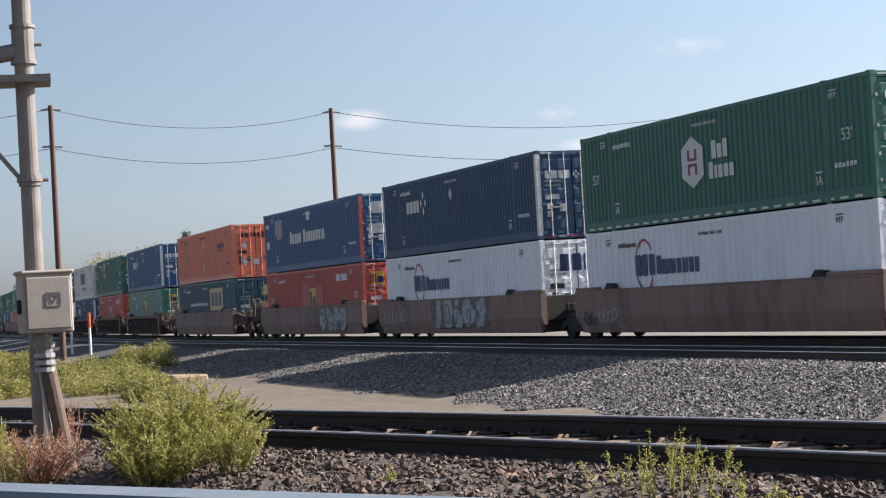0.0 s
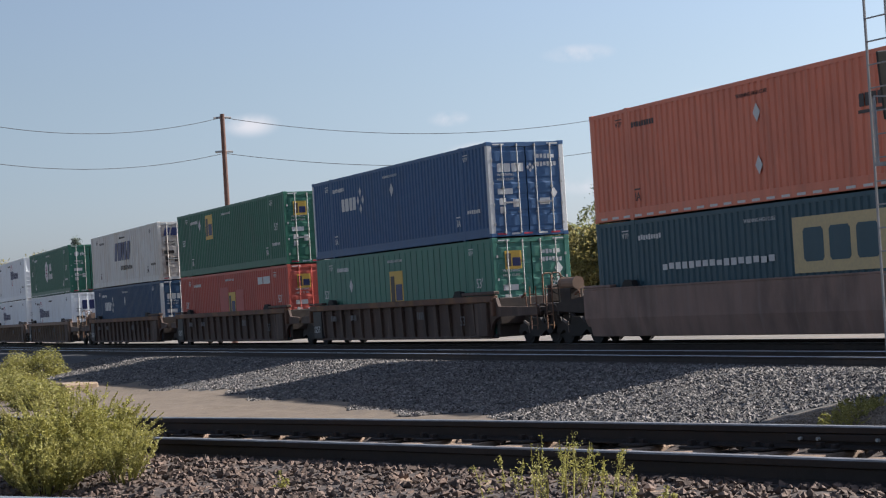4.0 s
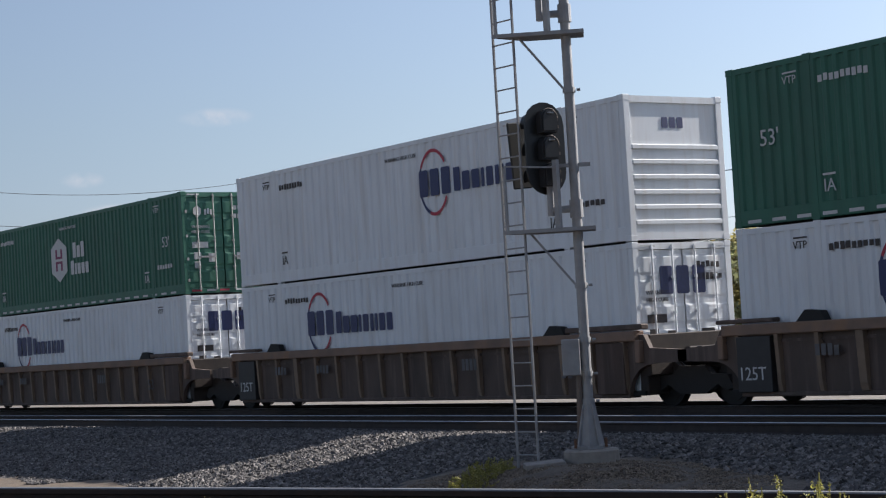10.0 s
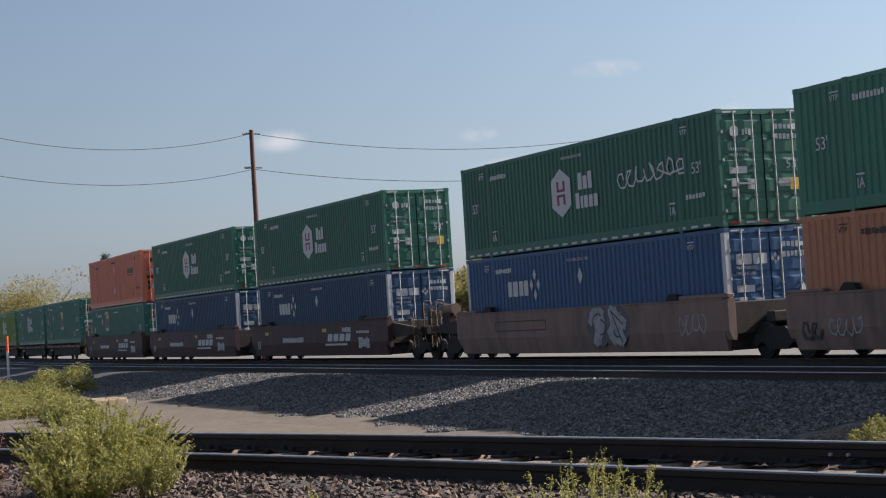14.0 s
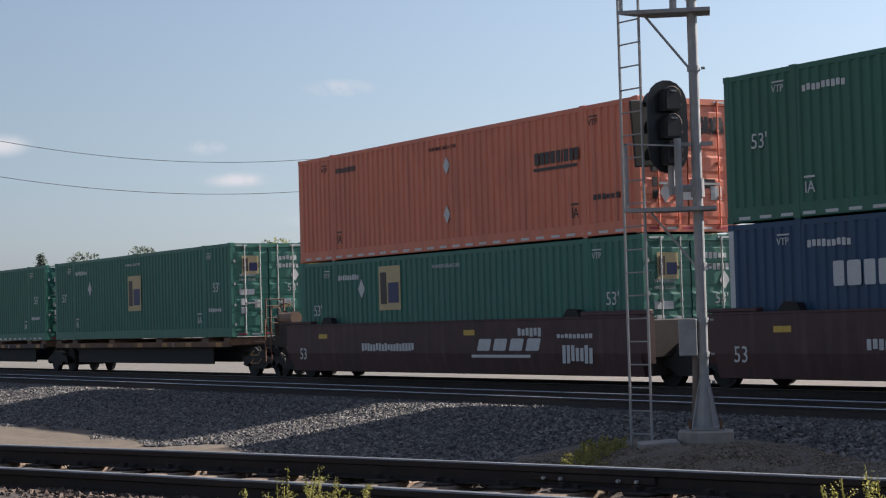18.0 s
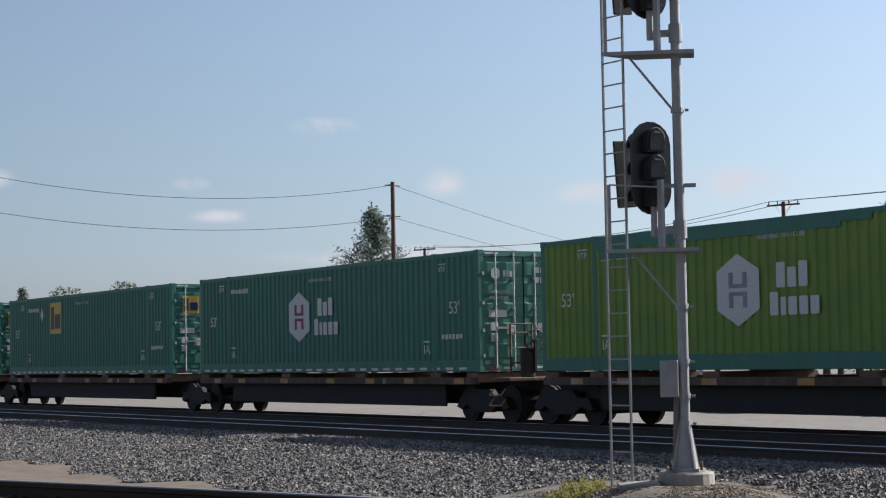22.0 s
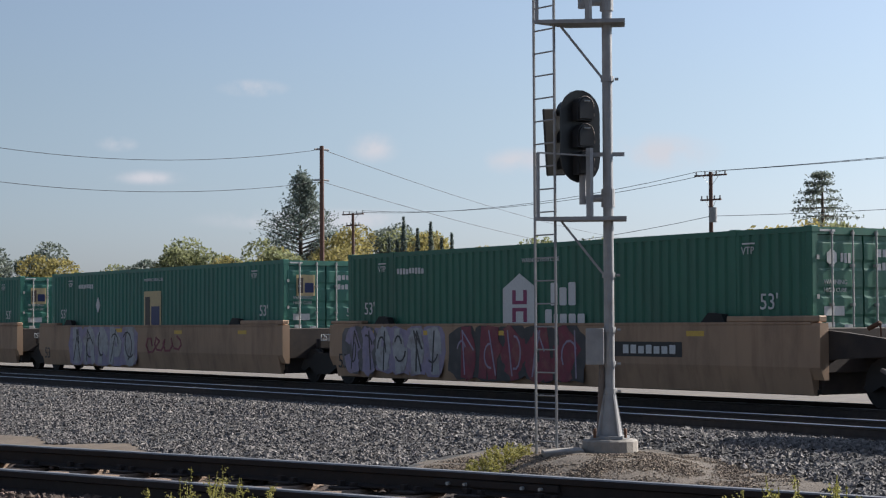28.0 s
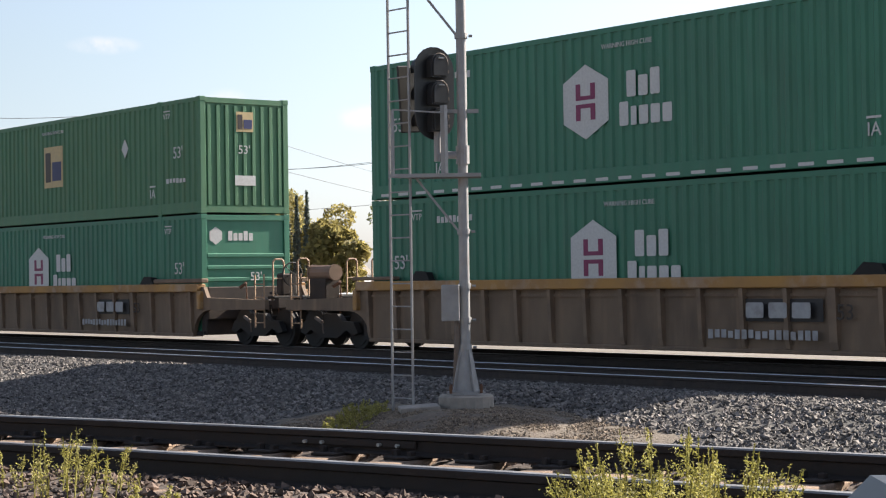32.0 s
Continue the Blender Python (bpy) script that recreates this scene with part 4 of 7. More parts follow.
def umax_style(seed, lx=-5.1):
    def f(root, end):
        w = M["letter_white"]
        logo_row(root, (1, 1.2, 1, 1), lx, lx + 1.55, 1.62, 2.08, w, -HY - 0.002)
        for ddx, ddz in ((0, 0.2), (0.2, 0), (0, -0.2), (-0.2, 0)):
            diamond(root, lx + 1.95 + ddx * 1.2, 1.93 + ddz * 1.5, 0.17, w)
        diamond(root, lx + 5.0, 2.07, 0.24, w)
        common_marks(root, end, w, False, seed)
        x = HX - 0.013
        logo_row(root, (1, 1.2, 1, 1), -0.98, -0.05, 1.98, 2.24, w, x, "+x")
        for ddx, ddz in ((0, 0.08), (0.08, 0), (0, -0.08), (-0.08, 0)):
            diamond(root, 0.14 + ddx, 2.1 + ddz, 0.07, w, "+x")
        diamond(root, 0.9, 1.3, 0.16, w, "+x")
    return f


def stg_style(seed, lx=-4.75, lz=1.56):
    def f(root, end):
        b = M["letter_blue"]
        ring_logo(root, lx + 0.66, lz + 0.26, 0.76, (M["letter_red"], M["letter_blue"], M["letter_red"]))
        logo_row(root, (1, 1, 1), lx + 0.08, lx + 1.42, lz - 0.05, lz + 0.56, b, -HY - 0.008)
        logo_row(root, (0.9, -1, -1, -0.5, -0.9, -0.6, -0.5, -0.9, -0.9), lx + 1.46, lx + 4.1, lz - 0.03, lz + 0.5, b, -HY - 0.008)
        common_marks(root, end, M["letter_dark"], False, seed)
        if end == "door":
            logo_row(root, (1, 1, 1), -0.62, 0.66, 1.86, 2.42, b, HX - 0.014, "+x")
        else:
            logo_row(root, (1, 1, 1), -0.3, 0.3, 2.25, 2.47, b, HX - 0.04, "+x")
    return f


def swift_style(root, end):
    b = M["letter_blue"]
    logo_row(root, (1, 1.4, 0.6, 0.9, 1), -2.05, 1.75, 1.34, 2.3, b, -HY - 0.002, shear=0.28)
    plate(root, scribble(-0.6, 2.2, 0.82, 1.04, 11, 32), M["letter_dark"], at=-HY - 0.002, name="caption")
    common_marks(root, end, M["letter_dark"], False, 33)
    logo_row(root, (1, 1.4, 0.6, 0.9, 1), -1.0, 0.72, 2.2, 2.6, b, HX - 0.013, "+x", 0.25)


def pacer_style(root, end):
    w = M["letter_white"]
    logo_row(root, (1, -1, -1, -1, -0.9), -3.2, -1.15, 1.26, 1.86, w, -HY - 0.002)
    logo_row(root, (1, -0.9, -1, -1, -1, -0.9, -1, -0.5, -1), -0.85, 2.75, 1.26, 1.86, w, -HY - 0.002)
    bm = bmesh.new()
    o = [(-5.2 + 0.7 * math.cos(a), 2.05 + 0.5 * math.sin(a)) for a in np.linspace(0, 2 * math.pi, 16, endpoint=False)]
    prism(bm, o, "y", -HY - 0.006, -HY - 0.002)
    part("logo_shape", bm, M["spray_violet"], root, "pale disc of a logo")
    plate(root, [(-0.2, 0.35, 2.25, 2.65), (-7.6, -7.1, 1.2, 1.55), (-7.6, -7.1, 2.2, 2.4)], w, at=-HY - 0.002)
    common_marks(root, end, w, False, 43)
    x = HX - 0.013
    polygon_plate(root, [(-0.9, 2.3), (-0.7, 2.05), (0.0, 2.05), (0.2, 2.3), (0.0, 2.55), (-0.7, 2.55)], w, x, "+x")
    plate(root, [(-0.9, -0.1, 1.2, 1.6)], w, "+x", at=x, name="placard")


def teal_style(root, end):
    """A cream panel with dark blocks, a line of small writing beside it."""
    y = -HY - 0.002
    plate(root, [(1.3, 4.9, 1.25, 2.5)], M["letter_cream"], at=y, name="logo_shape", label="cream panel of a logo")
    logo_row(root, (1, 1, 1), 1.7, 4.7, 1.5, 2.25, M["deep_teal"], y - 0.005)
    plate(root, scribble(-4.6, 0.6, 1.55, 1.72, 16, 71), M["letter_white"], at=y, name="caption")
    common_marks(root, end, M["letter_white"], False, 72)
    plate(root, [(0.2, 1.05, 1.95, 2.4)], M["letter_cream"], "+x", at=HX - 0.013, name="placard", label="cream panel")


def orange_style(seed, lx=4.1, dark=True):
    def f(root, end):
        k = M["letter_dark"]
        logo_row(root, (1, 1, 1, 1, 0.9, 0.5, 1, 0.9, 0.9), lx, lx + 1.8, 1.74, 2.02, k, -HY - 0.002)
        plate(root, [(lx - 0.05, lx + 1.7, 1.6, 1.67)], k, at=-HY - 0.002, name="logo_bar")
        common_marks(root, end, k, False, seed)
        diamond(root, 0.15, 2.09, 0.22, M["letter_white"])
        diamond(root, 0.12, 0.88, 0.22, M["letter_white"])
        logo_row(root, (1, 1, 1, 1, 0.9, 0.5, 1, 0.9, 0.9), -0.8, 1.05, 2.2, 2.42, k, HX - 0.013, "+x")
        diamond(root, -0.62, 1.75, 0.22, M["letter_white"], "+x")
        diamond(root, -0.62, 0.85, 0.22, M["letter_white"], "+x")
        plate(root, [(-0.15, 0.15, 0.7, 1.0), (0.6, 0.9, 0.7, 1.0)], M["letter_white"], "+x", at=HX - 0.012, name="placard")
    return f


# ---- cars ----
WR = 0.44


def truck(parent, x):
    """A two-axle truck under a car."""
    # last two boxes are added fillers that block the bright ground behind the truck
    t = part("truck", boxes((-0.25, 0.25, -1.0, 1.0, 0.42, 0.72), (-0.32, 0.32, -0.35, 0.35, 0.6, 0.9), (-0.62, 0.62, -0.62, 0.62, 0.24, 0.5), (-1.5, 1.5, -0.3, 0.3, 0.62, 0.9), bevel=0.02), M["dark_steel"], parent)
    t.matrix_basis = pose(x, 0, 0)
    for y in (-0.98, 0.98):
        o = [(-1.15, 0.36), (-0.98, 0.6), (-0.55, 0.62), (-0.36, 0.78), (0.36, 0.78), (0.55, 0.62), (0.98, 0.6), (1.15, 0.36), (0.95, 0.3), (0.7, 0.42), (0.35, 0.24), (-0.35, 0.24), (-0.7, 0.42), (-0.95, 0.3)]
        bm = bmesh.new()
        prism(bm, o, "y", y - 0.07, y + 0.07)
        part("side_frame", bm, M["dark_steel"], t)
        for dx in (-0.17, 0.0, 0.17):
            bm = bmesh.new()
            tube(bm, (dx, y, 0.28), (dx, y, 0.6), 0.07, n=8)
            part("spring", bm, M["rust"], t)
    for dx in (-0.89, 0.89):
        ax = part("axle", tube(bmesh.new(), (dx, -1.02, WR), (dx, 1.02, WR), 0.085, n=8), M["dark_steel"], t)
        for y in (-0.7525, 0.7525):
            s = 1 if y > 0 else -1
            bm = bmesh.new()
            tube(bm, (dx, y - s * 0.075, WR), (dx, y - s * 0.045, WR), WR + 0.026, n=22)
            tube(bm, (dx, y - s * 0.045, WR), (dx, y + s * 0.06, WR), WR, n=22)
            tube(bm, (dx, y + s * 0.06, WR), (dx, y + s * 0.075, WR), WR * 0.8, n=22)
            part("wheel", bm, M["dark_steel"], t)
    return t


def end_ladder(root, x, y, z0, z1, mat):
    bm = bmesh.new()
    for dx in (-0.2, 0.2):
        tube(bm, (x + dx, y, z0), (x + dx, y, z1), 0.02, n=6)
    z = z0 + 0.12
    while z < z1:
        tube(bm, (x - 0.2, y, z), (x + 0.2, y, z), 0.015, n=6)
        z += 0.3
    part("ladder", bm, mat, root)


def hand_wheel(root, x, y, z, r=0.27):
    """A spoked brake wheel across the car, on its shaft."""
    bm = bmesh.new()
    ring = [(x, y + r * math.cos(a), z + r * math.sin(a)) for a in np.linspace(0, 2 * math.pi, 17)]
    for p, q in zip(ring, ring[1:]):
        tube(bm, p, q, 0.018, n=5)
    for k in range(0, 16, 3):
        tube(bm, (x, y, z), ring[k], 0.012, n=4)
    tube(bm, (x - 0.05, y, z), (x + 0.05, y, z), 0.05, n=8)
    beam(bm, (x, y, z), (x, y, z - 0.7), 0.06, 0.06)
    part("brake_wheel", bm, M["dark_steel"], root)


def well_car(label, paint, ribbed, left_end, right_end, left_truck, right_truck, top=1.5, marks=None, pale=None, rib_paint=None):
    """A unit of a double-stack car: deep side sills with a well between two end platforms. left_end and right_end: the reach of the
    deck past the container; the trucks are at the given reach, or None."""
    root = thing("well_car", label, "freight car", group="cars of the train")
    S = HX + 0.25
    rail_paint = M["yellow_car"] if paint in (M["yellow_car"], M["sill_brown"], M["sill_tan"]) else M["rust_chord"]
    for sgn in (-1, 1):
        yo, yi = sgn * 1.46, sgn * 1.36
        if ribbed:
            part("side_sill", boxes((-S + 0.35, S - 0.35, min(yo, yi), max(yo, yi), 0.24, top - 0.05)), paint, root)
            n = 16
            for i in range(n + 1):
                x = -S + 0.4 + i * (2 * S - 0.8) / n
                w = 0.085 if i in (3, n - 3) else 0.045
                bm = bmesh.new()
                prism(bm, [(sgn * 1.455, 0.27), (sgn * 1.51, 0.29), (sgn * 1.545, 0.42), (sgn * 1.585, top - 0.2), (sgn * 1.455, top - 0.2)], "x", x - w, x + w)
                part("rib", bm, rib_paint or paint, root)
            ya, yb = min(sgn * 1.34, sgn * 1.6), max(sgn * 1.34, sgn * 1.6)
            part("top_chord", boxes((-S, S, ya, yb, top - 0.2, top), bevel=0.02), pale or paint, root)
            part("stringer", boxes((-S, S, min(sgn * 1.455, sgn * 1.5), max(sgn * 1.455, sgn * 1.5), top - 0.34, top - 0.29)), paint, root)
            part("bottom_chord", boxes((-S + 0.35, S - 0.35, min(sgn * 1.2, sgn * 1.5), max(sgn * 1.2, sgn * 1.5), 0.2, 0.28), bevel=0.015), paint, root)
            for k, reach in ((-1, left_end), (1, right_end)):  # end plate cut out in an arch over the truck, running out as the deck's edge
                e = HX + reach - 0.12
                o = [(S - 0.35, top - 0.06), (S + 0.14, top - 0.08), (S + 0.3, 1.16), (e, 1.1), (e, 0.88), (S + 0.42, 0.86)]
                o += [(S + 0.42 - 0.77 * math.sin(v), 0.26 + 0.6 * math.cos(v)) for v in np.linspace(0.25, 1.57, 7)]
                bm = bmesh.new()
                prism(bm, [(k * u, v) for u, v in o], "y", min(sgn * 1.38, sgn * 1.48), max(sgn * 1.38, sgn * 1.48))
                bmesh.ops.recalc_face_normals(bm, faces=bm.faces[:])
                part("arch_plate", bm, paint, root)
                part("end_bracket", boxes((min(k * (S - 0.02), k * (S + 0.12)), max(k * (S - 0.02), k * (S + 0.12)), min(sgn * 1.44, sgn * 1.6), max(sgn * 1.44, sgn * 1.6), top - 0.62, top - 0.18), bevel=0.02), pale or paint, root)
        else:
            o = [(sgn * 1.36, top), (sgn * 1.56, top), (sgn * 1.57, top - 0.06), (sgn * 1.57, 0.72), (sgn * 1.47, 0.24), (sgn * 1.36, 0.22)]
            bm = bmesh.new()
            prism(bm, o, "x", -S + 0.05, S - 0.05)
            for a, b in ((-S - 0.2, -S + 0.05), (S - 0.05, S + 0.2)):
                prism(bm, [(u, max(v, 0.5)) if v < 0.5 else (u, v) for u, v in o], "x", min(a, b), max(a, b))
            part("side_sill", bm, paint, root)
            part("top_chord", boxes((-S, S, min(sgn * 1.3, sgn * 1.585), max(sgn * 1.3, sgn * 1.585), top - 0.03, top + 0.02), bevel=0.008), pale or paint, root)
        ya, yb = min(sgn * 1.36, sgn * 1.56), max(sgn * 1.36, sgn * 1.56)
        part("side_pad", boxes((6.1, 8.5, ya, yb, top + 0.02, top + 0.13), bevel=0.02), paint, root)
        part("side_pad", boxes((-8.5, -7.0, ya, yb, top + 0.02, top + 0.1), bevel=0.02), paint, root)
        for x in (-6.1, 5.7):
            bm = bmesh.new()
            prism(bm, [(x - 0.35, top), (x + 0.35, top), (x + 0.25, top + 0.17), (x - 0.12, top + 0.2)], "y", ya + 0.02, yb - 0.02)
            part("guide", bm, M["dark_steel"], root)
    for k in (-1, 1):
        # near-black colour carries the shade of the gap between cars
        part("bulkhead", boxes((min(k * (HX + 0.06), k * (HX + 0.3)), max(k * (HX + 0.06), k * (HX + 0.3)), -1.35, 1.35, 0.24, 1.3), bevel=0.02), M["end_shade_grime"], root)
    part("well_floor", boxes((-S, S, -1.4, 1.4, 0.24, 0.33)), M["dark_steel"], root)
    for sgn, reach, tr in ((-1, left_end, left_truck), (1, right_end, right_truck)):
        a, b = sgn * (HX + 0.12), sgn * (HX + reach)
        lo, hi = min(a, b), max(a, b)
        part("end_deck", boxes((lo, hi, -0.5, 0.5, 0.86, 1.08), (min(a, a + sgn * 0.3), max(a, a + sgn * 0.3), -1.36, 1.36, 0.62, top - 0.08), (min(b, b - sgn * 0.16), max(b, b - sgn * 0.16), -1.2, 1.2, 0.9, 1.15), bevel=0.02), M["end_shade_grime"], root)
        for y in ((-1.3, 1.3) if reach > 2.0 and not ribbed else ()):
            bm = bmesh.new()
            prism(bm, [(a - sgn * 0.15, top - 0.1), (a + sgn * min(reach, 1.2) * 0.55, top - 0.16), (b - sgn * 0.1, 1.12), (b - sgn * 0.1, 0.98), (a + sgn * 0.4, 0.86), (a - sgn * 0.15, 0.6)], "y", y - 0.06, y + 0.06)
            part("end_gusset", bm, M["end_shade_grime"], root)
        if reach > 2.0:
            bm = boxes((min(b, b + sgn * 0.42), max(b, b + sgn * 0.42), -0.14, 0.14, 0.8, 1.02), (min(b + sgn * 0.3, b + sgn * 0.55), max(b + sgn * 0.3, b + sgn * 0.55), -0.2, 0.2, 0.74, 1.06), bevel=0.03)
            part("coupler", bm, M["dark_steel"], root)
            end_ladder(root, b - sgn * 0.45, -1.42, 0.45, 1.7, rail_paint)
            for side in (-1, 1):
                bm = bmesh.new()
                run = [(b - sgn * 0.2, side * 1.2, 1.1), (b - sgn * 0.2, side * 1.2, 1.99), (b - sgn * 0.2, side * 1.14, 2.05), (b - sgn * 0.2, side * 0.96, 2.05), (b - sgn * 0.2, side * 0.9, 1.99), (b - sgn * 0.2, side * 0.9, 1.1)]
                for p0, p1 in zip(run, run[1:]):
                    tube(bm, p0, p1, 0.022, n=6)
                tube(bm, (b - sgn * 0.2, side * 1.2, 1.6), (b - sgn * 0.2, side * 0.9, 1.6), 0.016, n=6)
                part("handrail", bm, rail_paint, root)
            if sgn > 0:
                part("brake_housing", boxes((b - 0.42, b - 0.16, -0.98, -0.55, 1.2, 1.72), bevel=0.04), M["end_shade_grime"], root)
            else:
                bm = bmesh.new()
                tube(bm, (b + 0.5, -0.95, 1.72), (b + 1.35, -0.95, 1.72), 0.17, n=14)
                for x0 in (b + 0.47, b + 1.32):
                    tube(bm, (x0, -0.95, 1.72), (x0 + 0.06, -0.95, 1.72), 0.185, n=14)
                part("air_tank", bm, M["brown_chord"], root, "tan brown air tank")
                part("tank_saddle", boxes((b + 0.6, b + 1.25, -1.15, -0.75, 1.08, 1.58), bevel=0.02), M["end_shade_grime"], root)
            part("crossover_step", boxes((min(b - sgn * 0.3, b), max(b - sgn * 0.3, b), -1.3, 1.3, 1.13, 1.19), bevel=0.01), M["dark_steel"], root)
            for k, (yy, zz) in enumerate(((-1.33, 1.2), (-1.1, 0.95), (-0.75, 1.1), (-1.38, 0.7), (-0.5, 1.25), (-1.2, 1.4))):
                bm = bmesh.new()
                x0 = b - sgn * (0.5 + 0.23 * k)
                tube(bm, (x0, yy, zz), (x0 + 0.28, yy - 0.02, zz + 0.1 * (k % 3) - 0.1), 0.03 + 0.012 * (k % 2), n=7)
                tube(bm, (x0 + 0.28, yy - 0.02, zz + 0.1 * (k % 3) - 0.1), (x0 + 0.3, yy, zz - 0.35), 0.018, n=6)
                part("brake_pipe", bm, (M["conduit"], M["dark_steel"], M["rust"])[k % 3], root)
            if sgn > 0:
                hand_wheel(root, b - 0.06, -0.75, 1.7)
            bm = bmesh.new()
            for k in range(7):
                a0, a1 = k / 7, (k + 1) / 7
                tube(bm, (b + sgn * 0.5 * a0, 0.35, 0.85 - 0.45 * math.sin(math.pi * a0)), (b + sgn * 0.5 * a1, 0.35, 0.85 - 0.45 * math.sin(math.pi * a1)), 0.028, n=6)
            part("brake_hose", bm, M["black"], root)
        if tr is not None:
            truck(root, sgn * (HX + tr))
    if marks:
        marks(root, top)
    return root


def spine_car(label, left_end, right_end, left_truck, right_truck, seed=0):
    """A skeleton car: one deep spine with cross arms that carry the container's corners."""
    root = thing("spine_car", label, "freight car", group="cars of the train")
    a, b = -HX - left_end, HX + right_end
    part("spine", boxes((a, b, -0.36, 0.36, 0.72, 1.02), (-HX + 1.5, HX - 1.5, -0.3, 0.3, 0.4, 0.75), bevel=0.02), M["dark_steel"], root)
    for x in (-HX + 0.35, -POST, -2.2, 2.2, POST, HX - 0.35):
        part("cross_arm", boxes((x - 0.26, x + 0.26, -1.3, 1.3, 0.94, 1.18), bevel=0.02), M["rust_chord"], root)
    for y in (-1.3, 1.3):
        part("side_rail", boxes((-HX + 0.1, HX - 0.1, y - 0.06, y + 0.06, 0.9, 1.07), bevel=0.01), (M["brown_car"], M["rust_chord"])[seed % 2], root)
        # added flat dark sheet in place of the underframe's dark mass
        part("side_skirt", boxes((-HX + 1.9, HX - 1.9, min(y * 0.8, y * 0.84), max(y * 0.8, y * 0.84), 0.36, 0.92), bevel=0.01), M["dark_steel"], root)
    rng = random.Random(seed)
    plate(root, [(x, x + 0.46, 0.915, 1.045) for x in (-6.9, -5.2, -2.4, 0.4, 2.6, 4.6, 7.0)], M["tan_chord"], at=-1.361, name="reflector", label="faded yellow plate")
    letters("53", 0.17, M["letter_white"], root, 3.5, -1.362, 0.92)
    part("brake_tank", tube(bmesh.new(), (-1.2, -0.7, 0.75), (0.3, -0.7, 0.75), 0.2, n=12), M["dark_steel"], root)
    for sgn, reach, tr in ((-1, left_end, left_truck), (1, right_end, right_truck)):
        if reach > 2.0 or (reach > 1.05 and sgn > 0):
            e = sgn * (HX + reach)
            for z in (0.42, 0.66):
                bm = bmesh.new()
                run = [(e - sgn * 0.7, -1.3, z + 0.14), (e - sgn * 0.7, -1.42, z), (e - sgn * 0.2, -1.42, z), (e - sgn * 0.2, -1.3, z + 0.14)]
                for p0, p1 in zip(run, run[1:]):
                    tube(bm, p0, p1, 0.017, n=6)
                part("sill_step", bm, M["tan_chord"], root, "worn grab step")
            part("end_platform", boxes((min(e, e - sgn * 0.75), max(e, e - sgn * 0.75), -1.3, 1.3, 0.98, 1.06), bevel=0.01), M["rust"], root)
            part("brake_housing", boxes((min(e - sgn * 0.3, e - sgn * 0.12), max(e - sgn * 0.3, e - sgn * 0.12), -0.82, -0.5, 1.06, 1.75), bevel=0.03), M["end_shade_grime"], root)
            part("coupler", boxes((min(e, e + sgn * 0.5), max(e, e + sgn * 0.5), -0.17, 0.17, 0.76, 1.04), bevel=0.03), M["dark_steel"], root)
            bm = bmesh.new()
            for y in (-1.1, -0.5):
                tube(bm, (e - sgn * 0.25, y, 1.1), (e - sgn * 0.25, y, 2.3), 0.025, n=6)
            for z in (1.4, 1.75, 2.1, 2.3):
                tube(bm, (e - sgn * 0.25, -1.1, z), (e - sgn * 0.25, -0.5, z), 0.02, n=6)
            part("handrail", bm, M["rust"], root)
            hand_wheel(root, e - sgn * 0.12, -0.5, 1.9)
        if tr is not None:
            truck(root, sgn * (HX + tr))
    return root


def text_marks(rows, mat):
    def f(root, top):
        for kind, u0, u1, z0, z1 in rows:
            if kind == "bars":
                plate(root, scribble(u0, u1, z0, z1, max(3, round((u1 - u0) / 0.16)), int(u0 * 10) + 99), mat, at=-1.572, name="number")
            elif kind == "block":
                plate(root, [(u0, u1, z0, z1)], M["letter_yellow"], at=-1.572, name="reflector", label="yellow reflective plate")
            elif kind == "strokes":
                big = u1 - u0 > 2
                logo_row(root, (1, 1, 1, 1) if big else (1, 1, 1), u0, u1, z0 + (0.16 if big else 0.0), z1, mat, -1.575 if big else -1.59, shear=0.4 if big else 0.0)
                if big:
                    plate(root, [(u0 - 0.25, u1 - 0.5, z0, z0 + 0.07)], mat, at=-1.572, name="logo_bar")
            else:
                letters(kind, z1 - z0, mat, root, u0, -1.572, z0)
    return f


_coat = itertools.count()


def ribbon(bm, pts, w, y0, y1):
    """A flat band of width w along points (x, z); every stretch lies a hair over the one before."""
    n = len(pts)
    for i in range(n - 1):
        d = Vector((pts[i + 1][0] - pts[i][0], pts[i + 1][1] - pts[i][1]))
        if d.length < 1e-5:
            continue
        d.normalize()
        k = Vector((-d.y, d.x)) * w / 2
        e = d * w * 0.3
        a, b = Vector(pts[i]) - e, Vector(pts[i + 1]) + e
        prism(bm, [tuple(a - k), tuple(b - k), tuple(b + k), tuple(a + k)], "y", y0 - 0.00013 * (next(_coat) % 43), y1)


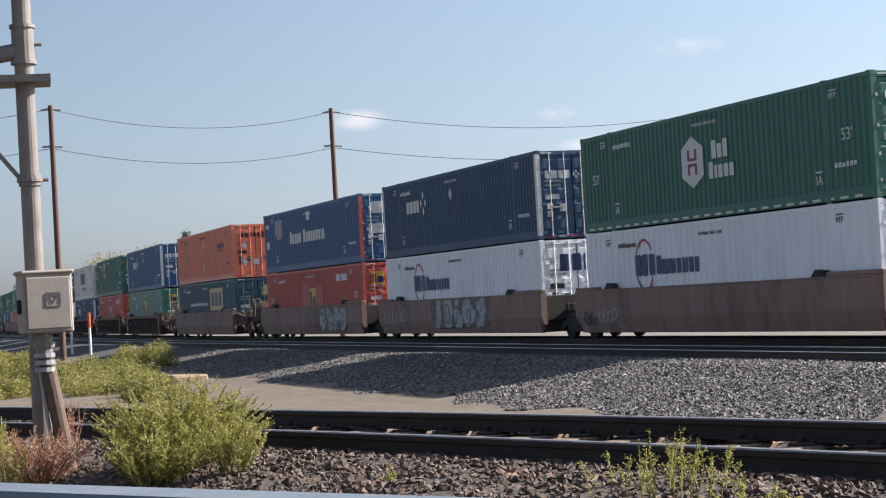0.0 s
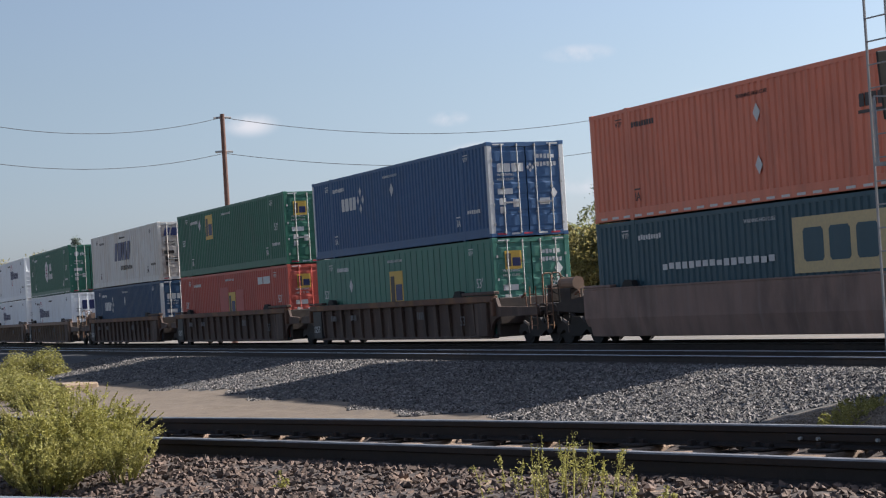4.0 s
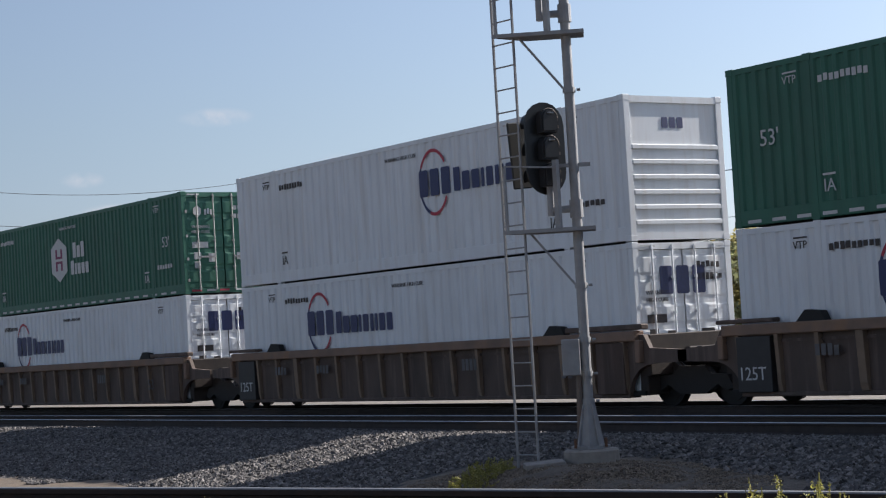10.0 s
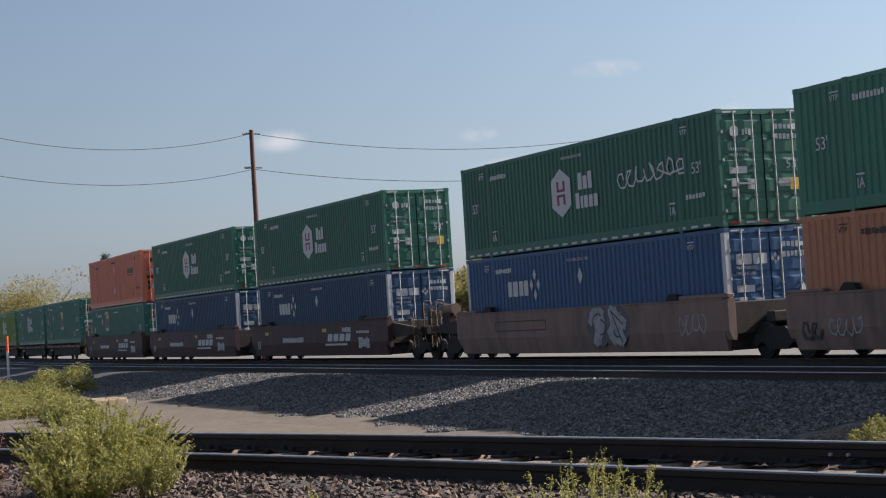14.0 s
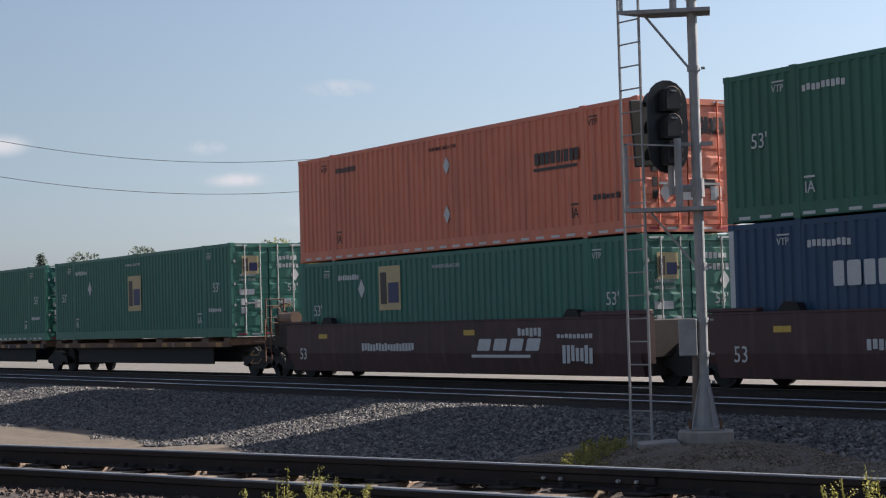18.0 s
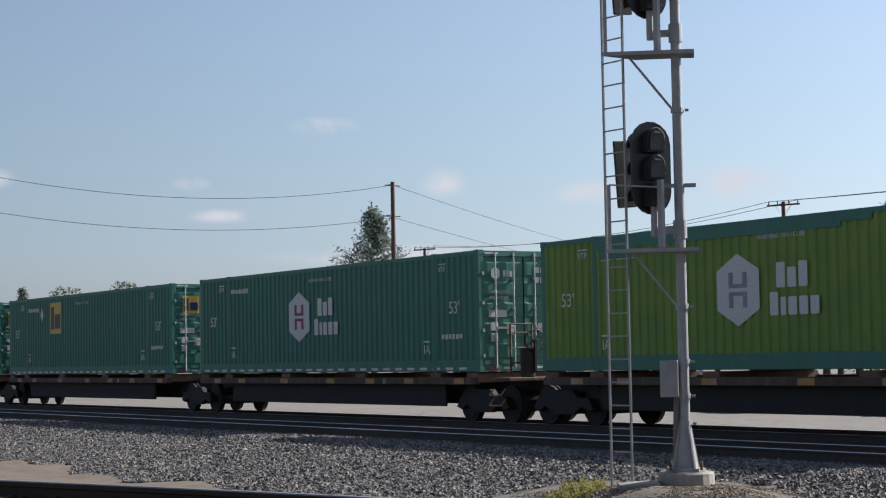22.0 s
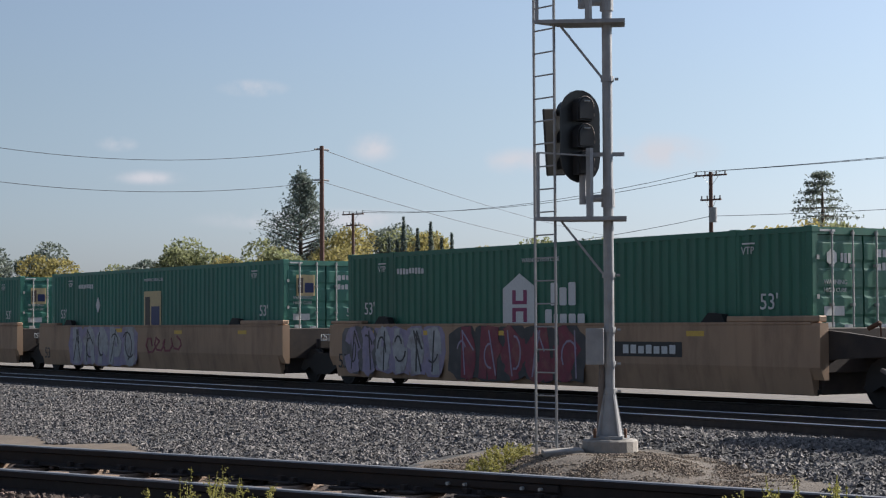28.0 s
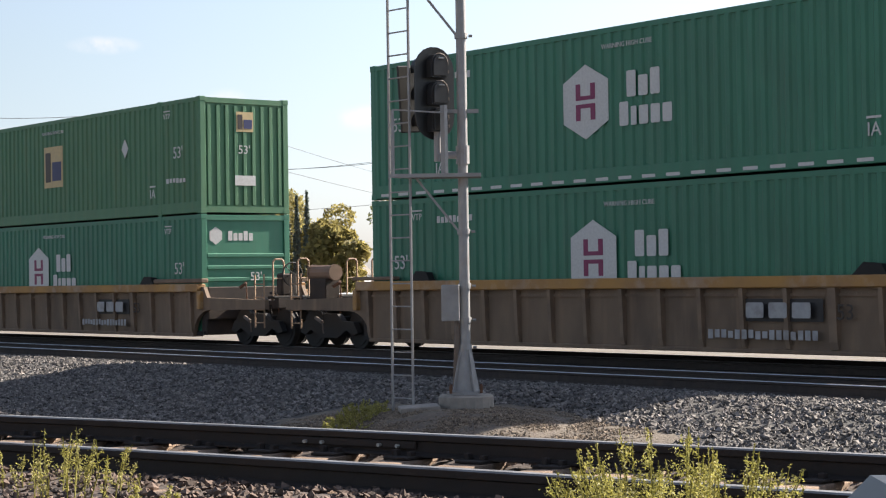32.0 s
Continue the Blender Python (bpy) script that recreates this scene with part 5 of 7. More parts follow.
def spray(root, top, x0, x1, z0, z1, n, seed, fill, edge, shade=None, y=-1.572):
    """Spray-painted lettering, too tangled to read: a blotted cloud, fat bent strokes over it and thin lines inside."""
    rng = random.Random(seed)
    w = (x1 - x0) / n
    h = z1 - z0
    bm = bmesh.new()
    for i in range(n):  # the cloud behind
        cx = x0 + (i + 0.5) * w
        o = []
        for k in range(14):
            a = 2 * math.pi * k / 14
            r = rng.uniform(0.85, 1.12)
            o.append((cx + r * w * 0.68 * math.copysign(abs(math.cos(a)) ** 0.6, math.cos(a)), min(z1 + 0.02, max(z0 - 0.02, z0 + h / 2 + r * h * 0.52 * math.copysign(abs(math.sin(a)) ** 0.6, math.sin(a))))))
        prism(bm, o, "y", y - 0.001 - 0.0004 * i, y)
    part("graffiti", bm, edge, root, "spray-painted cloud behind graffiti")["kind"] = "stuff"
    for layer, (mat, width, lift) in enumerate(((fill, 0.3, 0.007), (shade or edge, 0.045, 0.013))):
        bm = bmesh.new()
        for i in range(n):
            cx = x0 + (i + 0.5) * w
            for j in range(4 if layer == 0 else 2):
                a0 = rng.uniform(0, 6.28)
                sweep = rng.choice((-1, 1)) * rng.uniform(1.5, 4.0)
                rx, rz = w * rng.uniform(0.18, 0.36), h * rng.uniform(0.2, 0.38)
                ox, oz = cx + rng.uniform(-0.14, 0.14) * w, z0 + h * rng.uniform(0.42, 0.58)
                pts = [(ox + rx * math.cos(a0 + sweep * k / 7), oz + rz * math.sin(a0 + sweep * k / 7)) for k in range(8)]
                if rng.random() < 0.5:
                    pts = [(cx + rng.uniform(-0.35, 0.35) * w, z0 + 0.1 * h), (cx + rng.uniform(-0.3, 0.3) * w, z1 - 0.1 * h)] + ([(cx + rng.uniform(0.1, 0.45) * w, z0 + 0.55 * h)] if rng.random() < 0.5 else [])
                ribbon(bm, pts, min(width, w * 0.34) if layer == 0 else width, y - lift - 0.001, y - lift)
        part("graffiti", bm, mat, root, "tangled spray-painted graffiti")["kind"] = "stuff"


def tag(root, x0, x1, z0, z1, n, seed, mat, y=-1.572, w=0.035):
    """A quick thin scrawl of spray paint."""
    rng = random.Random(seed)
    bm = bmesh.new()
    cw = (x1 - x0) / n
    pts = []
    for i in range(n):
        for k in range(6):
            a = 6.28 * k / 6 + i
            pts.append((x0 + (i + 0.5 + 0.42 * math.cos(a) + 0.06 * k) * cw, z0 + (z1 - z0) * (0.5 + rng.uniform(0.25, 0.5) * math.sin(a) + 0.15 * (i / n - 0.5))))
    ribbon(bm, pts, w, y - 0.004, y)
    part("graffiti", bm, mat, root, "thin scrawl of spray paint")["kind"] = "stuff"


# ---- the train: left edge of each container at 0 s, what it carries and the car below ----
SPEED = 17.6
# small surges and lags of the train about its steady pace, in metres
SLACK_T = (0, 6.7, 7, 7.2, 7.5, 8, 9, 10, 11, 12, 13, 14, 15, 21.7, 22, 22.3, 32)
SLACK_X = (0, 0, -1.45, -0.1, 0.1, 0.42, 0, 0, -0.25, 0, 0.05, 0.3, 0, 0, -0.55, 0, 0)


def train_x(q, t):
    return q + SPEED * t - 0.3 * max(0.0, t - 28.0) + float(np.interp(t, SLACK_T, SLACK_X))


W = M
def lime_style(root, end):
    """Faded badge; patches where the older green shows."""
    hub_style(7, False, True, cx=-1.3)(root, end)
    plate(root, [(-6.0, 1.6, 2.6, 2.79), (-5.8, -4.6, 2.38, 2.6), (1.6, 2.4, 2.69, 2.79)], M["teal"], at=-HY - 0.002, name="patch", label="older green paint showing")
    plate(root, [(-HX + 0.3, -POST - 0.1, 0.18, 0.3), (-POST + 0.1, POST - 0.1, 0.18, 0.34), (POST + 0.1, HX - 0.3, 0.18, 0.3)], M["teal"], at=-HY - 0.002, name="patch", label="older green paint showing")


HUB_D = container("hub", "green corrugated container with white badge and doors", M["green"], hub_style(3), "door", stripe=True)
HUB_F = container("hub", "green corrugated container with white badge and ribbed end", M["fresh_green"], hub_style(4, cx=-1.0), "front", stripe=False)
HUB_T = container("hub", "faded green container with white badge", M["teal"], hub_style(5, cx=-1.3), "door", stripe=True)
HUB_LOW = container("hub", "green container with white badge, sunk in a car's well", M["green"], hub_style(6, True), "door")
HUB_LIME = container("hub", "sun-bleached lime green container with white badge", M["lime"], lime_style, "door", frame_paint=M["teal"])
EMP_G = container("emp", "green container with square yellow badge", M["green"], emp_style(11, -2.72, 2.1, 1.1, dx=-4.25, dz=2.25), "door")
EMP_T = container("emp", "faded green container with square yellow badge", M["teal"], emp_style(12, 0.08, 1.56, 1.2, dx=-4.3, badge="letter_cream"), "door")
EMP_T2 = container("emp", "faded green container with square yellow badge near one end", M["teal"], emp_style(17, -2.75, 2.08, 1.15, dx=-4.25, dz=2.23), "door", stripe=True)
EMP_LOW2 = container("emp", "green container with smooth panels and yellow badge, seated in a car", M["teal"], emp_style(18, 0.05, 1.6, 1.2, dx=-4.4), "door", rib=0.5, groove=True)
EMP_LOW3 = container("emp", "green corrugated container with cream badge, seated in a car", M["teal"], emp_style(19, -0.1, 1.6, 1.2, dx=-4.2, badge="letter_cream"), "door")
HUB_T2 = container("hub", "green corrugated container with white badge and dashed strip", M["fresh_green"], hub_style(8, cx=-1.15), "door", stripe=True)
EMP_R = container("emp", "red container with square yellow badge", M["red"], emp_style(13, 0.2, 1.6, 1.05, dx=None, bars=True), "door")
EMP_RL = container("emp", "red container with square yellow badge, seated in a car's well", M["red"], emp_style(14, 0.25, 1.5, 1.0, dx=None, bars=True), "door")
EMP_LOW = container("emp", "green container with yellow badge, seated in a car's well", M["teal"], emp_style(15, -2.9, 2.08, 1.15, dx=-4.45, dz=2.1, badge="letter_cream"), "door")
EMP_V = container("emp", "sun-faded green container with yellow badge and ribbed end wall", M["faded_green"], emp_style(16, 0.0, 1.58, 1.15, dx=4.2, badge="letter_cream"), "ribs")
UMAX = container("umax", "navy container with white strokes of a logo", M["navy"], umax_style(21), "door", post_paint=M["letter_white"])
UMAX_B = container("umax", "blue container with white strokes of a logo", M["blue"], umax_style(22, -4.9), "door", post_paint=M["letter_white"])
STG_D = container("stg", "white container with dark blue logo strokes and doors", M["white"], stg_style(51), "door", rib=0.34)
STG_F = container("stg", "white container with dark blue logo strokes and ribbed end", M["white"], stg_style(52, 0.65, 1.6), "front", rib=0.34)
SWIFT = container("swift", "weathered white container with heavy dark blue logo strokes", M["dirty_white"], swift_style, "door", rib=0.5, door_paint=M["rusty_white"])
PACER = container("pacer", "blue container with white logo strokes", M["blue"], pacer_style, "door", rib=0.3, post_paint=M["red"])
TEAL = container("teal", "dark teal container with a cream logo panel, seated in a car", M["deep_teal"], teal_style, "door")
ORANGE = container("orange", "orange container with dark logo strokes", M["orange"], orange_style(61), "door", stripe=True)
TAN = container("orange", "faded orange container with dark logo strokes", M["tan_orange"], orange_style(62, 4.0), "door")
MASTERS = [HUB_D, HUB_F, HUB_T, HUB_LOW, HUB_LIME, EMP_G, EMP_T, EMP_T2, EMP_LOW2, EMP_LOW3, HUB_T2, EMP_R, EMP_RL, EMP_LOW, EMP_V, UMAX, UMAX_B, STG_D, STG_F, SWIFT, PACER, TEAL, ORANGE, TAN]

GAP = 1.72  # half of the gap between articulated units
END = 3.3
C1 = dict(paint=M["grey_brown_car"], ribbed=False)
C2 = dict(paint=M["brown_car"], ribbed=True, pale=M["rust_chord"])
C2B = dict(paint=M["sill_brown"], ribbed=True, pale=M["brown_chord"], rib_paint=M["rib_tan"])
C3 = dict(paint=M["maroon_car"], ribbed=False)
C4 = dict(paint=M["yellow_car"], ribbed=False)
L_SMOOTH = "grime-covered brown double-stack well car with smooth sides"
L_RIB = "rusty brown double-stack well car with ribbed sides"
L_MAROON = "dark maroon double-stack well car with white stencils"
L_TAN = "tan-yellow double-stack well car with spray-painted sides"


GREY, DARK, PALE = M["spray_grey"], M["spray_dark"], M["spray_blue"]
BLACK, SILVER, VIOLET, MAROON = M["spray_black"], M["spray_white"], M["spray_violet"], M["spray_maroon"]


def m_graf1(root, top):
    spray(root, top, -7.7, 6.2, 0.35, 1.4, 11, 5, SILVER, GREY, DARK)
    text_marks([("53", 6.6, 7, 0.55, 1.0)], M["letter_dark"])(root, top)


def m_graf2(root, top):
    spray(root, top, 2.2, 6.2, 0.4, 1.35, 4, 8, SILVER, GREY, DARK)


def m_graf3(root, top):
    tag(root, -8.0, -5.2, 0.55, 1.25, 5, 9, SILVER)
    spray(root, top, -2.0, 3.6, 0.45, 1.45, 5, 10, SILVER, GREY, DARK)


def m_graf4(root, top):
    tag(root, -6.9, -5.6, 0.5, 1.0, 4, 12, SILVER)
    tag(root, -8.0, -7.2, 0.4, 0.95, 2, 13, BLACK, w=0.07)


def m_graf5(root, top):
    spray(root, top, 1.1, 3.2, 0.42, 1.46, 2, 14, SILVER, GREY, DARK)
    tag(root, 6.0, 7.4, 0.62, 1.22, 4, 15, SILVER)
    bm = bmesh.new()
    ribbon(bm, [(-5.4, 0.92), (-1.8, 0.92), (-1.8, 1.2), (-5.4, 1.2), (-5.4, 0.92)], 0.035, -1.576, -1.572)
    part("marking", bm, M["letter_dark"], root, "faded dark number frame")


def m_tan1(root, top):
    spray(root, top, -7.75, -6.3, 0.32, 1.46, 2, 20, VIOLET, GREY, DARK)
    spray(root, top, -6.3, -3.45, 0.32, 1.46, 4, 21, SILVER, VIOLET, DARK)
    spray(root, top, -3.0, 1.75, 0.28, 1.48, 5, 22, MAROON, M["spray_dark"], VIOLET)
    plate(root, [(2.67, 4.87, 0.86, 1.15)], BLACK, at=-1.574, name="number_panel", label="black number panel")
    plate(root, scribble(3.1, 4.75, 0.92, 1.09, 7, 31), M["letter_white"], at=-1.579, name="number")
    text_marks([("block", -6.9, -6.4, 1.26, 1.36), ("block", -4.2, -3.7, 1.26, 1.36), ("block", -1.2, -0.7, 1.26, 1.36), ("block", 5.0, 5.5, 1.26, 1.36), ("block", 2.0, 2.5, 1.26, 1.36), ("53", -8.1, 0, 0.45, 0.95)], M["letter_dark"])(root, top)
    text_marks([("125T", -9.0, 0, 1.1, 1.35)], M["letter_white"])(root, top)


def m_tan2(root, top):
    spray(root, top, -5.75, -0.7, 0.28, 1.5, 5, 24, SILVER, VIOLET, DARK)
    tag(root, -0.1, 2.4, 0.7, 1.2, 4, 25, MAROON, w=0.06)
    text_marks([("53", -8.0, 0, 0.45, 0.95), ("block", -2.2, -1.7, 1.3, 1.42), ("block", 2.0, 2.5, 1.26, 1.36), ("block", 6.0, 6.5, 1.26, 1.36)], M["letter_dark"])(root, top)
    text_marks([("125T", -9.0, 0, 1.1, 1.35)], M["letter_white"])(root, top)


def m_tan3(root, top):
    for k in range(3):
        tag(root, 0.9 + 0.08 * k, 4.1 - 0.1 * k, 0.42 + 0.05 * k, 1.44 - 0.06 * k, 4 + k, 26 + k, PALE, -1.572 - 0.001 * k, 0.05)
        tag(root, 4.2 + 0.1 * k, 6.3, 0.34, 1.12, 3 + k, 36 + k, PALE, -1.572 - 0.001 * k, 0.05)
    tag(root, -8.0, -6.4, 0.5, 1.4, 3, 46, GREY, w=0.06)
    tag(root, -1.6, 0.2, 0.9, 1.42, 3, 47, DARK, w=0.05)
    plate(root, [(-4.96, -1.85, 0.83, 1.13)], BLACK, at=-1.574, name="number_panel", label="black number panel")
    plate(root, scribble(-4.8, -2.0, 0.9, 1.06, 10, 33), M["letter_white"], at=-1.579, name="number")
    text_marks([("53", -8.0, 0, 0.45, 0.95), ("block", -4.6, -4.1, 1.24, 1.36), ("block", -0.4, 0.1, 1.24, 1.36)], M["letter_dark"])(root, top)


m_bnsf = text_marks([("53", -7.7, 0, 0.55, 1.0), ("bars", -4.0, -1.2, 0.78, 0.98), ("strokes", 1.8, 4.6, 0.62, 1.06), ("block", -6.5, -6.0, 1.12, 1.24), ("block", 1.2, 1.7, 1.15, 1.28), ("bars", 3.6, 4.6, 1.1, 1.3), ("bars", 5.2, 6.6, 1.05, 1.15), ("bars", 5.4, 6.6, 0.5, 0.9)], M["letter_white"])
_rib_marks = text_marks([("bars", -6.0, -5.4, 0.9, 1.1), ("bars", -3.9, -3.3, 0.9, 1.1), ("bars", 2.4, 3.0, 0.85, 1.1)], M["spray_grey"])


def m_rib(root, top):
    """Black end panels with the load limit, faded marks between the ribs."""
    part("end_panel", boxes((-7.95, -7.08, -1.592, -1.45, 0.28, 1.28), bevel=0.01), BLACK, root, "black painted end panel")
    part("end_panel", boxes((7.1, 7.95, -1.592, -1.45, 0.28, 1.28), bevel=0.01), M["brown_car"], root, "brown end panel")
    letters("53", 0.42, M["spray_grey"], root, 5.95, -1.592, 0.62)
    letters("125T", 0.34, M["letter_white"], root, -7.92, -1.594, 0.5)
    _rib_marks(root, top)
_ttx_a = text_marks([("strokes", 3.1, 4.64, 0.8, 1.06), ("bars", 2.2, 4.7, 0.44, 0.6)], M["spray_white"])
_ttx_b = text_marks([("53", 5.05, 0, 0.78, 1.15)], M["letter_dark"])


def m_ttx(root, top):
    _ttx_a(root, top)
    _ttx_b(root, top)
    plate(root, [(3.0, 4.72, 0.74, 1.12)], BLACK, at=-1.5, name="number_panel", label="black painted panel")

# (left edge at 0 s, top container, lower container, car)
A, B = GAP, END
CONSIST = [
    (-52.9, HUB_D, STG_D, ("w", L_SMOOTH, C1, A, A, A, None, m_graf4)),
    (-72.7, UMAX, STG_D, ("w", L_SMOOTH, C1, A, A, A, None, m_graf3)),
    (-92.1, PACER, EMP_RL, ("w", L_SMOOTH, C1, B, A, 2.1, None, m_graf2)),
    (-115.5, ORANGE, TEAL, ("w", L_SMOOTH, C1, B, B, 2.1, 2.1, None)),
    (-138.4, UMAX_B, EMP_LOW2, ("w", L_RIB, C2, A, B, A, 2.1, m_rib)),
    (-158.1, EMP_G, EMP_RL, ("w", L_RIB, C2, A, A, A, None, m_rib)),
    (-178.0, SWIFT, UMAX, ("w", L_RIB, C2, B, A, 2.1, None, m_rib)),
    (-201.4, HUB_D, STG_D, ("w", L_RIB, C2B, A, B, A, 2.1, m_rib)),
    (-220.5, STG_F, STG_D, ("w", L_RIB, C2B, A, A, A, None, m_rib)),
    (-240.0, HUB_D, STG_D, ("w", L_RIB, C2B, B, A, 2.1, None, m_rib)),
    (-263.7, EMP_R, HUB_LOW, ("w", L_SMOOTH, C1, A, B, A, 2.1, m_graf1)),
    (-283.2, HUB_F, TAN, ("w", L_SMOOTH, C1, A, A, A, None, m_graf4)),
    (-302.8, HUB_D, UMAX_B, ("w", L_SMOOTH, C1, B, A, 2.1, None, m_graf5)),
    (-326.3, HUB_D, UMAX, ("w", L_MAROON, C3, A, B, A, 2.1, m_bnsf)),
    (-345.9, HUB_D, UMAX, ("w", L_MAROON, C3, A, A, A, None, m_bnsf)),
    (-364.9, ORANGE, EMP_LOW, ("w", L_MAROON, C3, 2.45, A, 1.4, None, m_bnsf)),
    (-385.9, EMP_T, None, ("s", 0.6, 2.3, 0.6, 1.4)),
    (-403.2, HUB_T, None, ("s", 0.6, 0.6, 0.6, None)),
    (-421.7, HUB_LIME, None, ("s", 1.3, 1.1, -0.4, None)),
    (-440.5, HUB_T, None, ("s", 0.9, 1.3, 0.9, -0.3)),
    (-458.9, EMP_T2, None, ("s", 0.9, 0.9, 0.9, None)),
    (-476.4, EMP_T2, None, ("s", 0.6, 0.9, 0.6, None)),
    (-493.6, HUB_T, None, ("s", 0.7, 0.6, 0.7, None)),
    (-511.7, HUB_T, None, ("s", 2.5, 0.7, 1.0, None)),
    (-533.2, None, HUB_LOW, ("w", L_TAN, C4, A, 2.9, A, 2.1, m_tan1)),
    (-552.7, None, EMP_LOW3, ("w", L_TAN, C4, A, A, A, None, m_tan2)),
    (-571.8, None, EMP_LOW, ("w", L_TAN, C4, B, A, 2.1, None, m_tan3)),
    (-595.2, HUB_T2, HUB_F, ("w", L_RIB, dict(paint=M["sill_tan"], ribbed=True, pale=M["tan_chord"], rib_paint=M["rib_tan"]), B, B, 2.1, 2.1, m_ttx)),
    (-618.6, EMP_V, HUB_F, ("w", L_RIB, dict(paint=M["sill_tan"], ribbed=True, pale=M["tan_chord"], rib_paint=M["rib_tan"]), B, B, 2.1, 2.1, m_ttx)),
]
LOWER_Z, UPPER_Z, SPINE_Z = 0.33, 3.25, 1.19
MOVING = []
_cars = {}


def on_train(master, q, z):
    o = copy_thing(master, pose(q + HX, TRAIN_Y, z))
    MOVING.append((o, q, z))
    return o


for q, top_c, low_c, car in CONSIST:
    if car[0] == "w":
        _, label, kw, le, re, lt, rt, mk = car
        ob = well_car(label, left_end=le, right_end=re, left_truck=lt, right_truck=rt, marks=mk, **kw)
        MOVING.append((ob, q, 0.0))
    else:
        _, le, re, lt, rt = car
        ob = spine_car("dark skeleton flat car with yellow reflective plates", le, re, lt, rt, seed=round(-q) % 7)
        MOVING.append((ob, q, 0.0))
    if low_c:
        on_train(low_c, q, LOWER_Z)
    if top_c:
        o = on_train(top_c, q, UPPER_Z if low_c else (SPINE_Z if car[0] == "s" else LOWER_Z))
        if q == -302.8:
            tag(o, 2.6, 6.4, 1.35, 1.95, 7, 41, M["letter_white"], -HY - 0.002, 0.05)
for o in MASTERS:
    for c in list(o.children_recursive):
        bpy.data.objects.remove(c)
    bpy.data.objects.remove(o)

# ---- loose stones ----
def stones(name, label, mat, pts, sizes, seed):
    """Crushed stones, joined: each a lopsided octahedron."""
    rng = np.random.default_rng(seed)
    n = len(pts)
    base = np.array([(1, 0, 0), (-1, 0, 0), (0, 1, 0), (0, -1, 0), (0, 0, 1), (0, 0, -1)], float)
    tri = np.array([(0, 2, 4), (2, 1, 4), (1, 3, 4), (3, 0, 4), (2, 0, 5), (1, 2, 5), (3, 1, 5), (0, 3, 5)])
    V = base[None] * (1 + rng.uniform(-0.35, 0.35, (n, 6, 1))) + rng.uniform(-0.3, 0.3, (n, 6, 3))
    V *= np.stack([np.ones(n), rng.uniform(0.6, 1.0, n), rng.uniform(0.45, 0.85, n)], 1)[:, None]
    a, b = rng.uniform(0, 6.28, n), rng.uniform(-0.7, 0.7, n)
    ca, sa, cb, sb = np.cos(a), np.sin(a), np.cos(b), np.sin(b)
    x, y, z = V[..., 0], V[..., 1], V[..., 2]
    x, z = cb[:, None] * x + sb[:, None] * z, -sb[:, None] * x + cb[:, None] * z
    x, y = ca[:, None] * x - sa[:, None] * y, sa[:, None] * x + ca[:, None] * y
    V = np.stack([x, y, z], -1) * (sizes / 2)[:, None, None] + pts[:, None]
    F = (tri[None] + (np.arange(n) * 6)[:, None, None]).reshape(-1, 3)
    me = bpy.data.meshes.new(name)
    me.from_pydata(V.reshape(-1, 3).tolist(), [], F.tolist())
    me.materials.append(mat)
    me.update()
    return tagged(new(name, me), label, "gravel", kind="stuff")


def scatter(n, x0, x1, y0, y1, keep, seed, lift=0.0):
    rng = np.random.default_rng(seed)
    x, y = rng.uniform(x0, x1, n), rng.uniform(y0, y1, n)
    m = keep(x, y)
    x, y = x[m], y[m]
    z, k = ground_height(x, y)
    return np.stack([x, y, z + lift], 1), rng


def on_bank(x, y):
    k = ground_height(x, y)[1]
    return (k == 0) & (y - np.interp(x, _hx, _off) < 19.9) & (y > 9.5 - 0.06 * x - 1.5)


p, r = scatter(105000, -78, -6, 10.5, 21.5, on_bank, 11)
p2, _ = scatter(75000, -42, -8, 12.0, 20.5, on_bank, 17)
p = np.concatenate([p, p2])
stones("bank_ballast", "grey crushed stone ballast on the main line's bank", M["stone"], p, r.uniform(0.05, 0.12, len(p)), 12)


def by_siding(x, y):
    d = siding_distance(x, y)
    rails = np.abs(np.abs(d) - GAUGE / 2) < 0.09
    return (d > -4.2) & (d < 2.4) & ~rails


p, r = scatter(190000, -30, 3, -3, 11, by_siding, 13)
d = siding_distance(p[:, 0], p[:, 1])
m = (d > -0.7) & (d < 0.7)
keep = ~m | (r.uniform(0, 1, len(p)) < 0.8)
p, m = p[keep], m[keep]
s = r.uniform(0.028, 0.068, len(p))
p[:, 2] += np.where(m, -0.005, 0.012)
stones("siding_ballast", "brown crushed stone ballast along the siding", M["stone_brown"], p, s, 14)


def on_mound(x, y):
    return np.hypot((x + 19.2) / 3.4, (y - 14.9) / 1.6) < 1.0


p, r = scatter(85000, -24, -15, 12.5, 17.5, on_mound, 15)
stones("mound_gravel", "fine grey-brown gravel on the mound", M["stone_fine"], p, r.uniform(0.02, 0.055, len(p)), 16)


# ---- signals ----
def basis(px, py):
    """Axes at a place as seen from the eye: right, away."""
    v = Vector((px, py, 0)).normalized()
    return Vector((v.y, -v.x, 0)), v


def stadium(w, h, n=10):
    r = w / 2
    o = [(r * math.cos(a), h / 2 - r + r * math.sin(a)) for a in np.linspace(0, math.pi, n)]
    return o + [(r * math.cos(a), -h / 2 + r + r * math.sin(a)) for a in np.linspace(math.pi, 2 * math.pi, n)]


